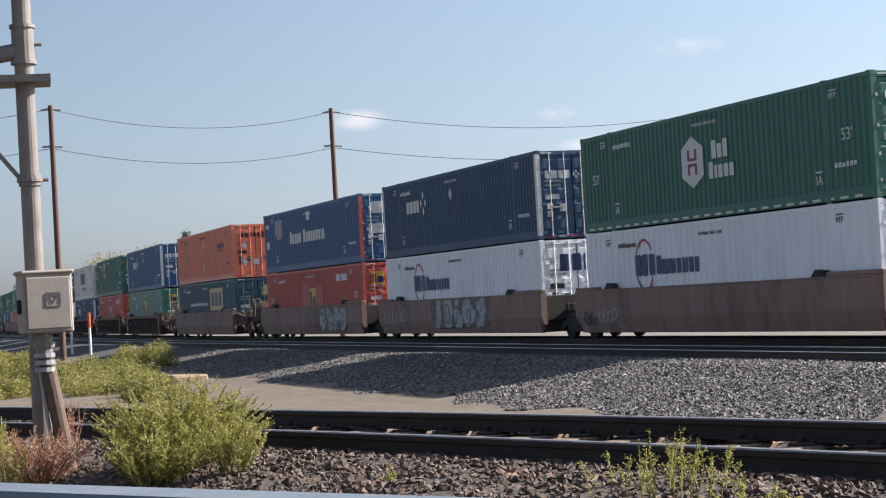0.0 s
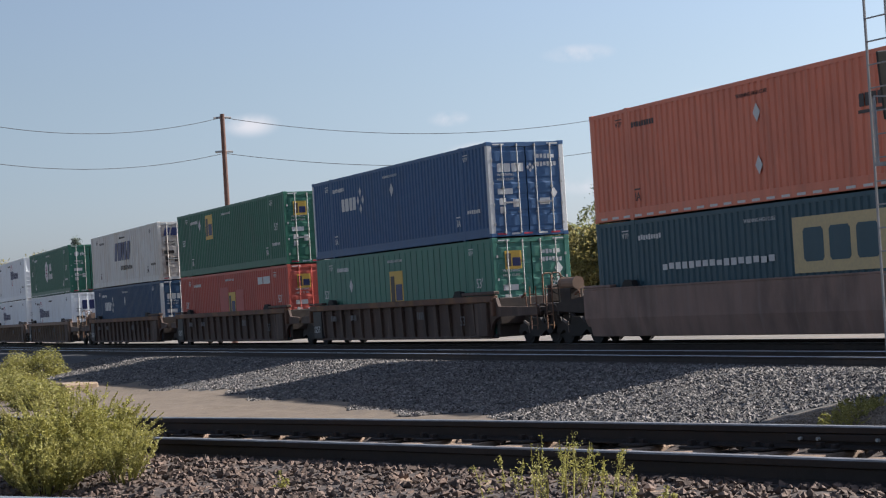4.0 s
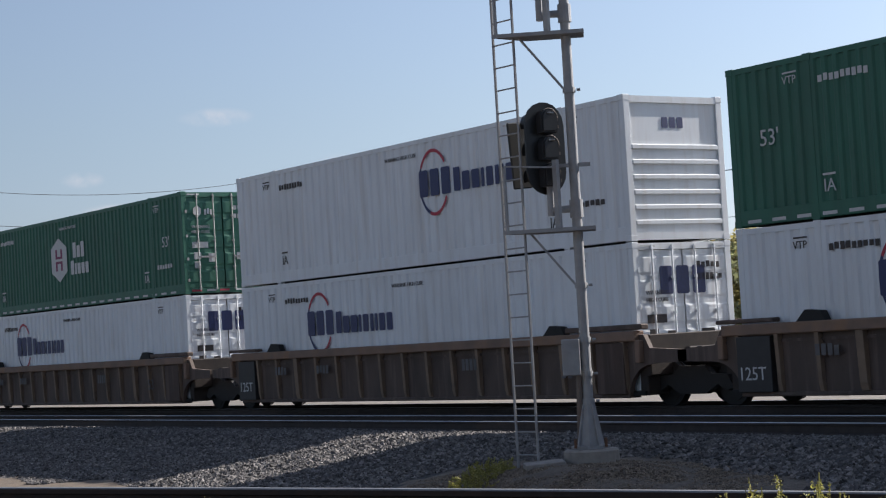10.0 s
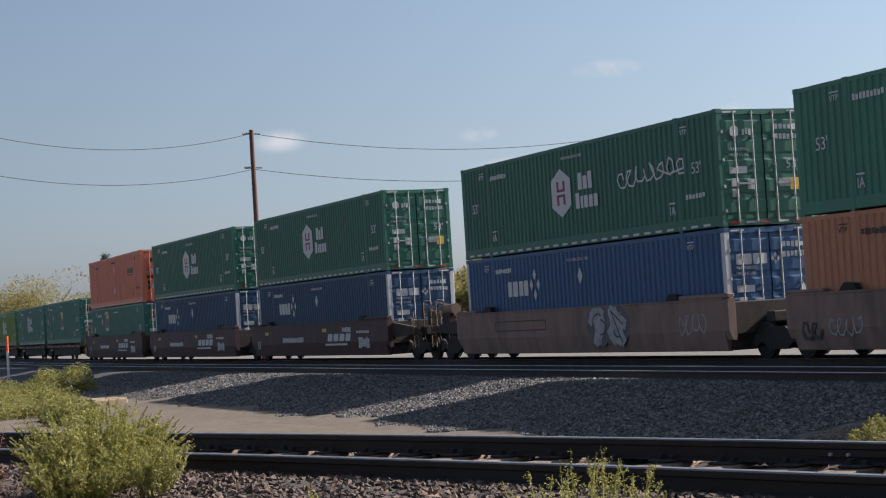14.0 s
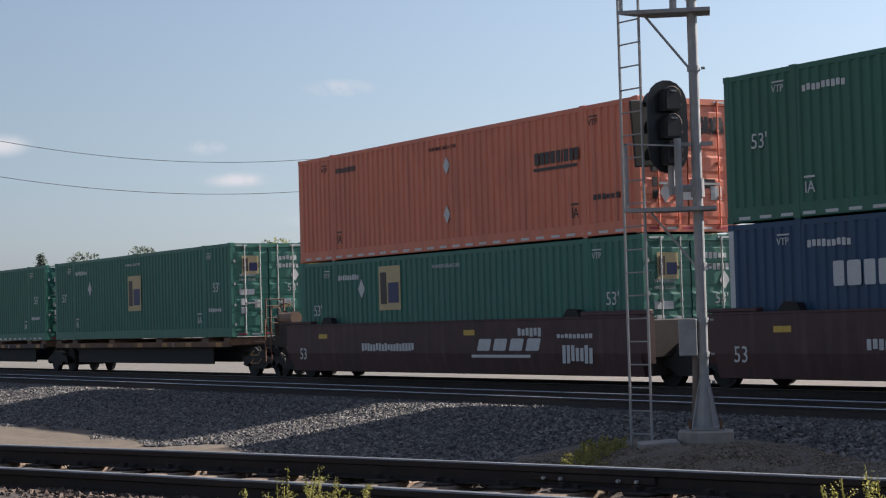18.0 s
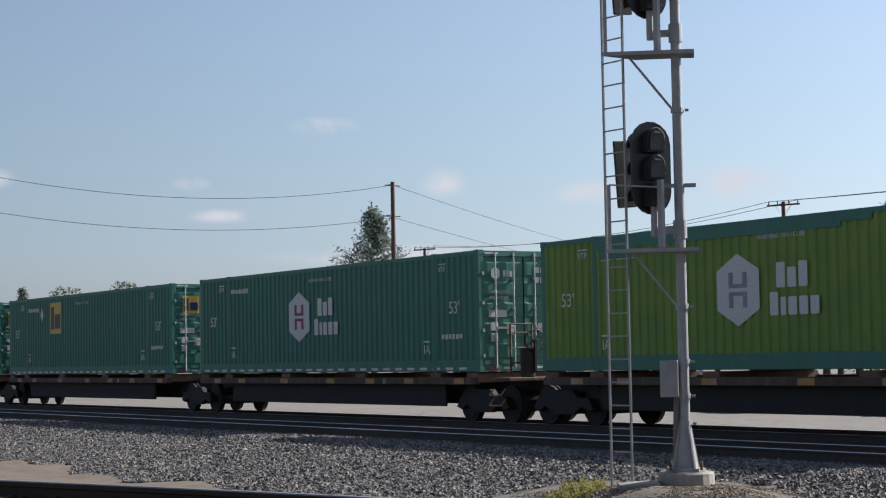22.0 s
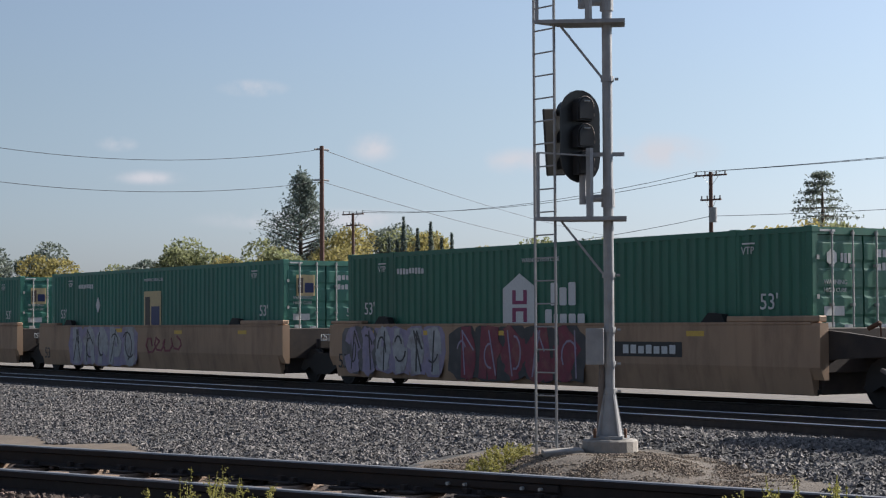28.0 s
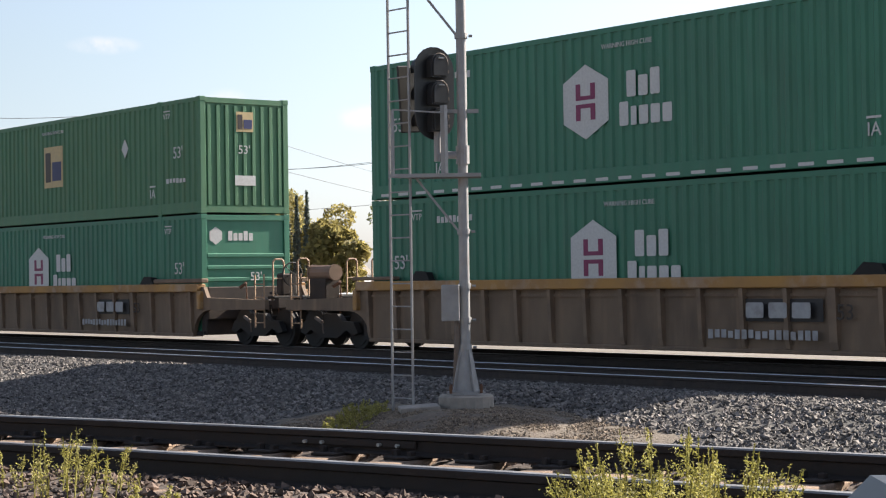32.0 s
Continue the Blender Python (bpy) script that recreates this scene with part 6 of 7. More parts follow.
def signal_head(parent, at, yaw):
    """A three-lamp colour-light head, seen from behind: oval backplate, lamp housings, hoods beyond."""
    head = part("signal_head", boxes((-0.1, 0.1, 0.02, 0.2, -0.5, 0.5), bevel=0.03), M["black"], parent, "black oval signal head")
    head.matrix_basis = Matrix.Translation(at) @ pose(0, 0, 0, 0, 0, yaw)
    bm = bmesh.new()
    prism(bm, stadium(0.62, 1.24), "y", 0.0, 0.02)
    part("backplate", bm, M["black"], head)
    for z in (-0.36, 0.0, 0.36):
        arch = [(-0.125, z - 0.16), (0.125, z - 0.16)] + [(0.125 * math.cos(a), z + 0.03 + 0.125 * math.sin(a)) for a in np.linspace(0.0, math.pi, 10)]
        bm = bmesh.new()
        prism(bm, arch, "y", -0.13, 0.0)
        prism(bm, [(u * 0.86, z + (v - z) * 0.86) for u, v in arch], "y", -0.16, -0.13)
        bmesh.ops.recalc_face_normals(bm, faces=bm.faces[:])
        part("lamp_housing", bm, M["black_worn"], head)
        # pale arc at the upper right draws the highlight on the housing's rim
        bm = bmesh.new()
        rim = [(0.13 * math.cos(a), z + 0.03 + 0.13 * math.sin(a)) for a in np.linspace(-0.3, 2.0, 9)]
        for p0, p1 in zip(rim, rim[1:]):
            tube(bm, (p0[0], -0.13, p0[1]), (p1[0], -0.13, p1[1]), 0.008, n=5)
        part("door_rim", bm, M["conduit"], head, "pale highlight along a lamp door's edge")
        part("latch", boxes((-0.045, 0.045, -0.185, -0.155, z + 0.085, z + 0.105), bevel=0.006), M["rod_white"], head, "pale latch")
        part("hinge", boxes((0.125, 0.15, -0.13, -0.1, z - 0.1, z - 0.06)), M["conduit"], head)
        bm = bmesh.new()
        o = [(0.15 * math.cos(a), z + 0.15 * math.sin(a)) for a in np.linspace(radians(-25), radians(205), 12)]
        i = [(0.135 * math.cos(a), z + 0.135 * math.sin(a)) for a in np.linspace(radians(205), radians(-25), 12)]
        prism(bm, o + i, "y", 0.02, 0.36)
        part("hood", bm, M["black"], head)
        bm = bmesh.new()
        tube(bm, (0, 0.02, z), (0, 0.03, z), 0.11, n=14)
        part("lens", bm, M["glass_dark"], head)
    return head


def ladder(root, foot_l, foot_r, z0, z1, mat, step=0.305, r=0.017):
    for f in (foot_l, foot_r):
        bm = bmesh.new()
        beam(bm, (f.x, f.y, z0), (f.x, f.y, z1), 0.035, 0.02)
        part("ladder_rail", bm, mat, root)
    z = z0 + 0.2
    while z < z1 - 0.05:
        bm = bmesh.new()
        tube(bm, (foot_l.x, foot_l.y, z), (foot_r.x, foot_r.y, z), 0.011, n=6)
        part("rung", bm, mat, root)
        z += step


def platform(root, c, R, Vv, z, l, r_, depth, mat):
    """A bracket platform: a plate with a lip, drawn from l to r_ along R."""
    bm = bmesh.new()
    o = [c + R * l, c + R * r_, c + R * r_ + Vv * depth, c + R * l * 0.55 + Vv * depth]
    a = [bm.verts.new((q.x, q.y, z)) for q in o]
    b = [bm.verts.new((q.x, q.y, z + 0.05)) for q in o]
    for i in range(4):
        bm.faces.new((a[i], a[(i + 1) % 4], b[(i + 1) % 4], b[i]))
    bm.faces.new(a[::-1])
    bm.faces.new(b)
    bmesh.ops.recalc_face_normals(bm, faces=bm.faces[:])
    part("platform", bm, mat, root)


def signal_mast():
    c = Vector((-19.6, 15.53, 0))
    R, Vv = basis(c.x, c.y)
    g = M["galvanised"]
    root = thing("signal_mast", "grey steel railway signal mast with ladder and black heads", "railway signal")
    bm = bmesh.new()
    tube(bm, c + Vector((0, 0, 0.02)), c + Vector((0, 0, 8.2)), 0.07, 0.066, n=18)
    part("mast", bm, g, root, smooth=False)
    bm = bmesh.new()
    tube(bm, c + Vector((0, 0, 0.02)), c + Vector((0, 0, 0.6)), 0.17, 0.075, n=8)
    tube(bm, c + Vector((0, 0, 0.0)), c + Vector((0, 0, 0.04)), 0.26, n=8)
    part("base_casting", bm, g, root)
    for k in range(4):
        u = (R * math.cos(k * math.pi / 2 + 0.6) + Vv * math.sin(k * math.pi / 2 + 0.6))
        bm = bmesh.new()
        beam(bm, c + u * 0.19 + Vector((0, 0, 0.04)), c + u * 0.075 + Vector((0, 0, 0.58)), 0.025, 0.04)
        part("fin", bm, g, root)
    for k in range(4):
        q = c + R * (0.2 if k % 2 else -0.2) + Vv * (0.2 if k > 1 else -0.2)
        bm = bmesh.new()
        tube(bm, q + Vector((0, 0, 0.02)), q + Vector((0, 0, 0.12)), 0.02, n=6)
        part("anchor_bolt", bm, M["rust"], root)
    rot = math.degrees(math.atan2(R.y, R.x))
    fb = bmesh.new()
    tube(fb, (0, 0, -0.6), (0, 0, -0.03), 0.38, 0.365, n=20)
    tube(fb, (0, 0, -0.03), (0, 0, -0.005), 0.365, 0.34, n=20)
    f = part("footing", fb, M["concrete"], root, "round rough concrete footing")
    f.matrix_basis = pose(c.x, c.y, 0, 0, 0, rot)
    for z in (0.62, 0.98, 1.43, 2.15, 4.75, 7.36):
        bm = bmesh.new()
        tube(bm, c + Vector((0, 0, z - 0.035)), c + Vector((0, 0, z + 0.035)), 0.086, n=14)
        q = c + R * 0.1
        tube(bm, q + Vector((0, 0, z)), q + R * 0.05 + Vector((0, 0, z)), 0.02, n=6)
        part("collar", bm, g, root)
    b = part("junction_box", boxes((-0.3, -0.08, -0.16, 0.02, 0.99, 1.43), (-0.31, -0.07, -0.18, -0.16, 0.97, 1.45), bevel=0.01), g, root, "grey junction box")
    b.matrix_basis = pose(c.x, c.y, 0, 0, 0, rot)
    bm = bmesh.new()
    q = c - R * 0.1 - Vv * 0.02
    tube(bm, q + Vector((0, 0, 0.99)), c - R * 0.13 + Vector((0, 0, 0.0)), 0.04, 0.05, n=10)
    part("conduit", bm, M["conduit"], root, "weathered steel conduit")
    ladder(root, c - R * 0.98 + Vv * 0.25, c - R * 0.7 - Vv * 0.05, -0.25, 8.0, g)
    for z, hz_ in ((2.87, 4.0), (5.48, 6.61)):
        platform(root, c - Vv * 0.2, R, Vv, z, -0.98, 0.24, 0.45, g)
        bm = bmesh.new()
        beam(bm, c - R * 0.62 + Vector((0, 0, z)), c - R * 0.06 + Vector((0, 0, z - 0.72)), 0.05, 0.03)
        part("brace", bm, g, root)
        bm = bmesh.new()
        p0 = c - R * 0.24 - Vv * 0.16
        beam(bm, p0 + Vector((0, 0, z + 0.05)), p0 + Vector((0, 0, z + 0.95)), 0.09, 0.05)
        part("post", bm, g, root)
        bm = bmesh.new()
        q = c - R * 0.33
        tube(bm, c + Vector((0, 0, z + 0.3)), q + Vector((0, 0, z + 0.3)), 0.05, n=12)
        tube(bm, q + Vector((0, 0, z + 0.22)), q + Vector((0, 0, z + 0.62)), 0.05, n=12)
        tube(bm, c + Vector((0, 0, z + 0.18)), c + Vector((0, 0, z + 0.42)), 0.09, n=14)
        part("bracket_elbow", bm, g, root)
        bm = bmesh.new()
        beam(bm, c + R * 0.22 + Vector((0, 0, z + 0.88)), c - R * 0.3 + Vector((0, 0, z + 0.88)), 0.06, 0.05)
        part("arm", bm, g, root)
        bm = bmesh.new()
        for k in (0.0, 0.88):
            beam(bm, c - R * 0.92 - Vv * 0.18 + Vector((0, 0, z + k)), c - R * 0.92 - Vv * 0.18 + Vector((0, 0, z + k + 0.02)), 0.03, 0.03)
        beam(bm, c - R * 0.92 - Vv * 0.18 + Vector((0, 0, z + 0.02)), c - R * 0.92 - Vv * 0.18 + Vector((0, 0, z + 0.9)), 0.04, 0.03)
        beam(bm, c - R * 0.92 - Vv * 0.18 + Vector((0, 0, z + 0.9)), c - R * 0.24 - Vv * 0.18 + Vector((0, 0, z + 0.85)), 0.02, 0.02)
        part("guard", bm, g, root)
        hq = c - R * 0.36 + Vv * 0.05
        signal_head(root, Vector((hq.x, hq.y, hz_)), rot + 34)
        sq = part("background_plate", boxes((-0.16, 0.16, -0.02, 0.02, -0.45, 0.45), bevel=0.015), M["black"], root, "dark plate behind the hoods")
        hq = c - R * 0.72 + Vv * 0.3
        sq.matrix_basis = Matrix.Translation((hq.x, hq.y, hz_ - 0.05)) @ pose(0, 0, 0, 0, -4, rot + 40)
    pad = part("step_pad", boxes((-0.26, 0.26, -0.2, 0.2, -0.06, 0.02), bevel=0.01), M["concrete"], root)
    q = c - R * 0.62 - Vv * 0.25
    pad.matrix_basis = pose(q.x, q.y, ground_z(q.x, q.y) + 0.03, 2, -3, rot + 8)
    return root


signal_mast()


def siding_mast():
    c = Vector((-13.6, 1.82, 0))
    R, Vv = basis(c.x, c.y)
    g = M["mast_shaded"]
    rot = math.degrees(math.atan2(R.y, R.x))
    root = thing("signal_mast", "grey steel signal mast with ladder and case, weeds round its footing", "railway signal")
    bm = bmesh.new()
    tube(bm, c + Vector((0, 0, 0.3)), c + Vector((0, 0, 5.4)), 0.068, n=20)
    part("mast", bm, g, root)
    for z in (2.53, 3.5):
        bm = bmesh.new()
        h = 0.04 if z < 3 else 0.13
        tube(bm, c + Vector((0, 0, z - h)), c + Vector((0, 0, z + h)), 0.08, n=16)
        for k in ((-h, h) if h > 0.1 else (0,)):
            tube(bm, c + Vector((0, 0, z + k - 0.012)), c + Vector((0, 0, z + k + 0.012)), 0.092, n=16)
        tube(bm, c + R * 0.07 + Vector((0, 0, z)), c + R * 0.13 + Vector((0, 0, z)), 0.014, n=6)
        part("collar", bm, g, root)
    platform(root, c - Vv * 0.16, R, Vv, 3.22, -0.95, 0.18, 0.4, g)
    bm = bmesh.new()
    beam(bm, c - R * 0.58 + Vector((0, 0, 3.2)), c - R * 0.07 + Vector((0, 0, 2.55)), 0.055, 0.03)
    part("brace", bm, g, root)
    bm = bmesh.new()
    q = c - R * 0.41 - Vv * 0.12
    beam(bm, q + Vector((0, 0, 3.25)), q + Vector((0, 0, 4.6)), 0.075, 0.05)
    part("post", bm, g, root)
    bm = bmesh.new()
    q = c - R * 0.25
    tube(bm, c + Vector((0, 0, 3.46)), q + Vector((0, 0, 3.42)), 0.06, n=14)
    tube(bm, q + Vector((0, 0, 3.37)), q + Vector((0, 0, 3.7)), 0.055, n=14)
    tube(bm, q + Vector((0, 0, 3.62)), q + Vector((0, 0, 3.8)), 0.075, n=14)
    part("bracket_elbow", bm, g, root)
    hq = c - R * 0.27 + Vv * 0.05
    signal_head(root, Vector((hq.x, hq.y, 4.5)), rot + 34)
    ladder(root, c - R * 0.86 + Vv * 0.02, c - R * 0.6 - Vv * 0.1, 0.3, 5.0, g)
    case = part("case", boxes((-0.155, 0.19, -0.32, -0.08, 1.44, 1.86), (-0.17, 0.205, -0.335, -0.065, 1.85, 1.88), bevel=0.012), M["case_paint"], root, "weathered beige-grey steel case")
    case.matrix_basis = pose(c.x, c.y, 0, 0, 0, rot + 12)
    lid = part("case_door", boxes((-0.135, 0.17, -0.334, -0.318, 1.47, 1.83), bevel=0.006), M["case_paint"], case, "door of the case")
    bm = bmesh.new()
    o = [(0.018, 1.705), (0.082, 1.705), (0.05, 1.645)]
    for a, b in zip(o, o[1:] + o[:1]):
        beam(bm, (a[0], -0.337, a[1]), (b[0], -0.337, b[1]), 0.004, 0.004)
    for a, b in (((0.0, 1.72), (0.1, 1.72)), ((0.1, 1.72), (0.1, 1.625)), ((0.1, 1.625), (0.0, 1.625)), ((0.0, 1.625), (0.0, 1.72))):
        beam(bm, (a[0], -0.337, a[1]), (b[0], -0.337, b[1]), 0.004, 0.004)
    part("warning_sign", bm, M["spray_grey"], case, "outlined warning triangle")
    part("latch", boxes((-0.18, -0.155, -0.24, -0.19, 1.58, 1.68), bevel=0.006), M["dark_steel"], case)
    bm = bmesh.new()
    a = c + R * 0.04 - Vv * 0.2
    tube(bm, a + Vector((0, 0, 1.44)), a + Vector((0, 0, 1.3)), 0.06, n=12)
    tube(bm, a + Vector((0, 0, 1.38)), a + Vector((0, 0, 1.34)), 0.075, n=12)
    part("fitting", bm, g, root)
    for k in range(3):
        bm = bmesh.new()
        tube(bm, a + Vector((0, 0, 1.27 - 0.05 * k)), a + Vector((0, 0, 1.3 - 0.05 * k)), 0.072, n=12)
        part("coupling_ring", bm, M["galvanised"], root, "bright coupling ring")
    bm = bmesh.new()
    tube(bm, a + Vector((0, 0, 1.3)), a + R * 0.16 + Vector((0, 0, 0.3)), 0.055, n=12)
    part("conduit", bm, M["rusty_pipe"], root, "rust-brown leaning conduit")
    bm = bmesh.new()
    tube(bm, a - R * 0.04 + Vector((0, 0, 1.2)), a + R * 0.06 + Vector((0, 0, 0.3)), 0.014, n=8)
    part("ground_cable", bm, M["galvanised"], root)
    f = part("footing", boxes((-0.2, 0.5, -0.35, 0.35, -0.1, 0.42), bevel=0.06), M["concrete"], root, "weathered concrete footing")
    f.matrix_basis = pose(c.x, c.y, 0, 0, 0, rot)
    return root


siding_mast()

# ---- guard rail and capped post close to the eye ----
rail_root = thing("guard_rail", "blue-grey painted steel guard rail, worn along its edge", "guard rail")
a, b = Vector((-4.6, -0.585, 0)), Vector((-1.1, 1.45, 0))
dv = (b - a).normalized()
ang = math.degrees(math.atan2(dv.y, dv.x))
o = part("top_plate", boxes((0, (b - a).length, -0.052, 0.052, 1.252, 1.27), bevel=0.006), M["blue_grey"], rail_root)
o.matrix_basis = pose(a.x, a.y, 0, 0, 0, ang)
o = part("beam", boxes((0, (b - a).length, -0.045, 0.045, 1.13, 1.252), bevel=0.008), M["dark_steel"], rail_root, "dark grimy steel beam")
o.matrix_basis = pose(a.x, a.y, 0, 0, 0, ang)
for s in (0.3, 2.0, 3.8):
    q = a + dv * s
    o = part("post", boxes((-0.04, 0.04, -0.04, 0.04, -0.3, 1.17), bevel=0.008), M["dark_steel"], rail_root)
    o.matrix_basis = pose(q.x, q.y, 0, 0, 0, ang)
cap = thing("capped_post", "black post with a rounded cap", "post", pose(-1.47, 1.87, 0, 0, 0, -40))
part("post", boxes((-0.09, 0.09, -0.06, 0.06, -0.3, 1.2), bevel=0.01), M["black"], cap)
part("cap", boxes((-0.12, 0.12, -0.08, 0.08, 1.17, 1.268), bevel=0.035), M["black"], cap)


# ---- utility poles and wires ----
def utility_pole(x, y, top, r, label, arms=()):
    z0 = ground_z(x, y) - 0.3
    root = thing("utility_pole", label, "utility pole", group="utility poles")
    bm = bmesh.new()
    tube(bm, (x, y, z0), (x, y, top), r * 1.15, r * 0.85, n=12)
    part("pole", bm, M["wood_pole"], root)
    for z, w, ang in arms:
        c, s = math.cos(radians(ang)), math.sin(radians(ang))
        bm = bmesh.new()
        beam(bm, (x - c * w, y - s * w, z), (x + c * w, y + s * w, z), 0.12, 0.1)
        part("crossarm", bm, M["wood_pole"], root)
        for k in (-0.9, -0.35, 0.35, 0.9):
            bm = bmesh.new()
            tube(bm, (x + c * w * k, y + s * w * k, z + 0.05), (x + c * w * k, y + s * w * k, z + 0.25), 0.05, n=8)
            part("insulator", bm, M["galvanised"], root)
        for k in (-0.5, 0.5):
            bm = bmesh.new()
            beam(bm, (x + c * w * k, y + s * w * k, z - 0.04), (x, y, z - 0.7), 0.03, 0.02)
            part("arm_brace", bm, M["galvanised"], root)
    return root


def wire(a, b, sag, r=0.017):
    """A hanging wire between two points."""
    a, b = Vector(a), Vector(b)
    cu = bpy.data.curves.new("wire", "CURVE")
    cu.dimensions, cu.bevel_depth, cu.bevel_resolution = "3D", r, 1
    sp = cu.splines.new("POLY")
    n = 28
    sp.points.add(n)
    for i in range(n + 1):
        t = i / n
        p = a.lerp(b, t)
        sp.points[i].co = (p.x, p.y, p.z - 4 * sag * t * (1 - t), 1)
    cu.materials.append(M["cable"])
    return tagged(new("overhead_wire", cu), "black overhead wire strung between poles", "wire", group="overhead wires")


PA, PB, PC = (-97.0, 14.2), (-101.0, 30.3), (-101.0, 57.6)
for q in (PA, PB, PC):
    ob = utility_pole(*q, 12.5, 0.15, "tall reddish brown wooden utility pole without crossarm")
    for z in (12.3, 10.4):
        for s in (-1, 1):
            bm = bmesh.new()
            tube(bm, (q[0], q[1] + s * 0.12, z), (q[0], q[1] + s * 0.5, z - 0.02), 0.06, n=8)
            part("insulator", bm, M["galvanised"], ob)
for z, sag in ((12.3, 0.85), (10.3, 0.75)):
    wire((*PA, z), (*PB, z), sag * 1.1)
    wire((*PB, z), (*PC, z), sag * 1.4)
    wire((-93.0, -22.0, z), (*PA, z), sag * 1.9)
    wire((*PC, z), (-200.0, 172.0, z), sag * 1.6)
PD, PE = (-130.0, 77.0), (-87.1, 77.0)
utility_pole(*PD, 10.4, 0.13, "brown wooden utility pole with a crossarm", ((10.3, 1.1, 20), (9.4, 0.7, 20)))
ob = utility_pole(*PE, 10.7, 0.14, "brown wooden utility pole with crossarms and a transformer", ((10.5, 1.1, 20), (9.0, 0.7, 20)))
bm = bmesh.new()
tube(bm, (-86.7, 76.8, 7.6), (-86.7, 76.8, 8.5), 0.25, n=12)
part("transformer", bm, M["galvanised"], ob)
for k in (-0.9, 0.9):
    c, s = math.cos(radians(20)) * 1.1 * k, math.sin(radians(20)) * 1.1 * k
    wire((PD[0] + c, PD[1] + s, 10.55), (PE[0] + c, PE[1] + s, 10.75), 0.9)
    wire((PE[0] + c, PE[1] + s, 10.75), (-30.0 + c, 74.0 + s, 10.9), 0.5)
wire((*PE, 8.0), (-30.0, 74.0, 8.2), 0.6)
wire((*PD, 7.4), (*PE, 8.0), 0.9)


# ---- plants ----
def leaf_mesh(name, mat, centres, size, seed, flat=0.0):
    """Small leaves, four corners each, joined; the crown of one plant."""
    rng = np.random.default_rng(seed)
    n = len(centres)
    a = rng.normal(size=(n, 3))
    a[:, 2] = a[:, 2] * (1 - flat) + flat
    a /= np.linalg.norm(a, axis=1)[:, None]
    b = np.cross(a, rng.normal(size=(n, 3)))
    b /= np.linalg.norm(b, axis=1)[:, None] + 1e-9
    s = (np.asarray(size) * rng.uniform(0.6, 1.3, n))[:, None]
    w = s * 0.45
    c = np.asarray(centres)
    V = np.stack([c - a * s, c - b * w, c + a * s, c + b * w], 1)
    F = np.arange(4 * n).reshape(n, 4)
    me = bpy.data.meshes.new(name)
    me.from_pydata(V.reshape(-1, 3).tolist(), [], F.tolist())
    me.materials.append(mat)
    me.update()
    return me


def weed(x, y, w, h, stalks, label, mat, seed, leaf=0.0085, per=110, z=None, upright=0.0):
    """A clump of feathery stalks: each carries short side sprigs set with tiny leaves and ends in a spire."""
    rng = np.random.default_rng(seed)
    z0 = (ground_z(x, y) if z is None else z) - 0.03
    root = thing("weed_bush", label, "weed", pose(x, y, z0), group="weeds")
    bm = bmesh.new()
    pts = []
    for i in range(stalks):
        a = rng.uniform(0, 6.283)
        r = w * 0.5 * math.sqrt(rng.uniform(0.02, 1))
        hh = h * rng.uniform(0.55, 1.0) * (1 - 0.3 * (r / (w * 0.5)) ** 2)
        f = 0.25 + 0.65 * upright
        foot = np.array([f * r * math.cos(a), f * r * math.sin(a), 0])
        tip = np.array([r * math.cos(a), r * math.sin(a), hh]) + rng.normal(0, 0.012, 3)
        mid = (foot + tip) / 2 + np.array([rng.uniform(-0.03, 0.03), rng.uniform(-0.03, 0.03), 0.05 * hh])
        beam(bm, foot, mid, 0.005, 0.005)
        beam(bm, mid, tip, 0.003, 0.003)

        def along(t):
            t = np.atleast_1d(t)[:, None]
            return np.where(t < 0.5, foot + (mid - foot) * t * 2, mid + (tip - mid) * (t - 0.5) * 2)

        sprigs = 7
        k = per // (sprigs + 3)
        for j in range(sprigs):
            t0 = rng.uniform(0.25, 0.9)
            d = np.array([rng.normal(), rng.normal(), 1.1])
            d /= np.linalg.norm(d)
            ln = hh * (0.3 * (1 - t0) + 0.07)
            u = rng.uniform(0.1, 1, k)[:, None]
            pts.append(along(t0) + d * ln * u + rng.normal(0, 0.006, (k, 3)))
        t = rng.uniform(0.3, 1.0, 3 * k)
        pts.append(along(t) + rng.normal(0, 1, (3 * k, 3)) * (0.012 * (1.15 - t))[:, None])
    part("stalk", bm, mat, root)["kind"] = "stuff"
    o = new("foliage", leaf_mesh("foliage", mat, np.concatenate(pts), leaf, seed + 1, 0.45))
    o.parent = root
    return root


LW = "yellow-green leafy weed growing in the ballast"
weed(-12.6, 2.62, 1.3, 0.68, 190, "large bushy yellow-green weed beside the siding", M["leaf_weed"], 1, per=240, leaf=0.0095)
weed(-12.0, 2.3, 0.8, 0.5, 80, LW, M["leaf_weed"], 2, per=220, leaf=0.0095)
weed(-11.75, 2.75, 0.5, 0.5, 40, LW, M["leaf_weed"], 21, per=140)
weed(-14.6, 1.42, 0.6, 0.75, 44, LW, M["leaf_weed"], 3, upright=0.6)
weed(-13.0, 1.5, 0.25, 0.62, 12, LW, M["leaf_weed"], 4)
weed(-13.2, 1.72, 0.78, 0.46, 120, "dried reddish brown weed at the mast's footing", M["leaf_red"], 5, per=60)
weed(-14.9, 2.2, 0.4, 0.5, 20, "dried reddish brown weed at the mast's footing", M["leaf_red"], 6, per=40)
weed(-8.75, 4.05, 0.12, 0.36, 2, "thin yellow-green weed stalks in the ballast", M["leaf_weed"], 7, per=80, upright=1)
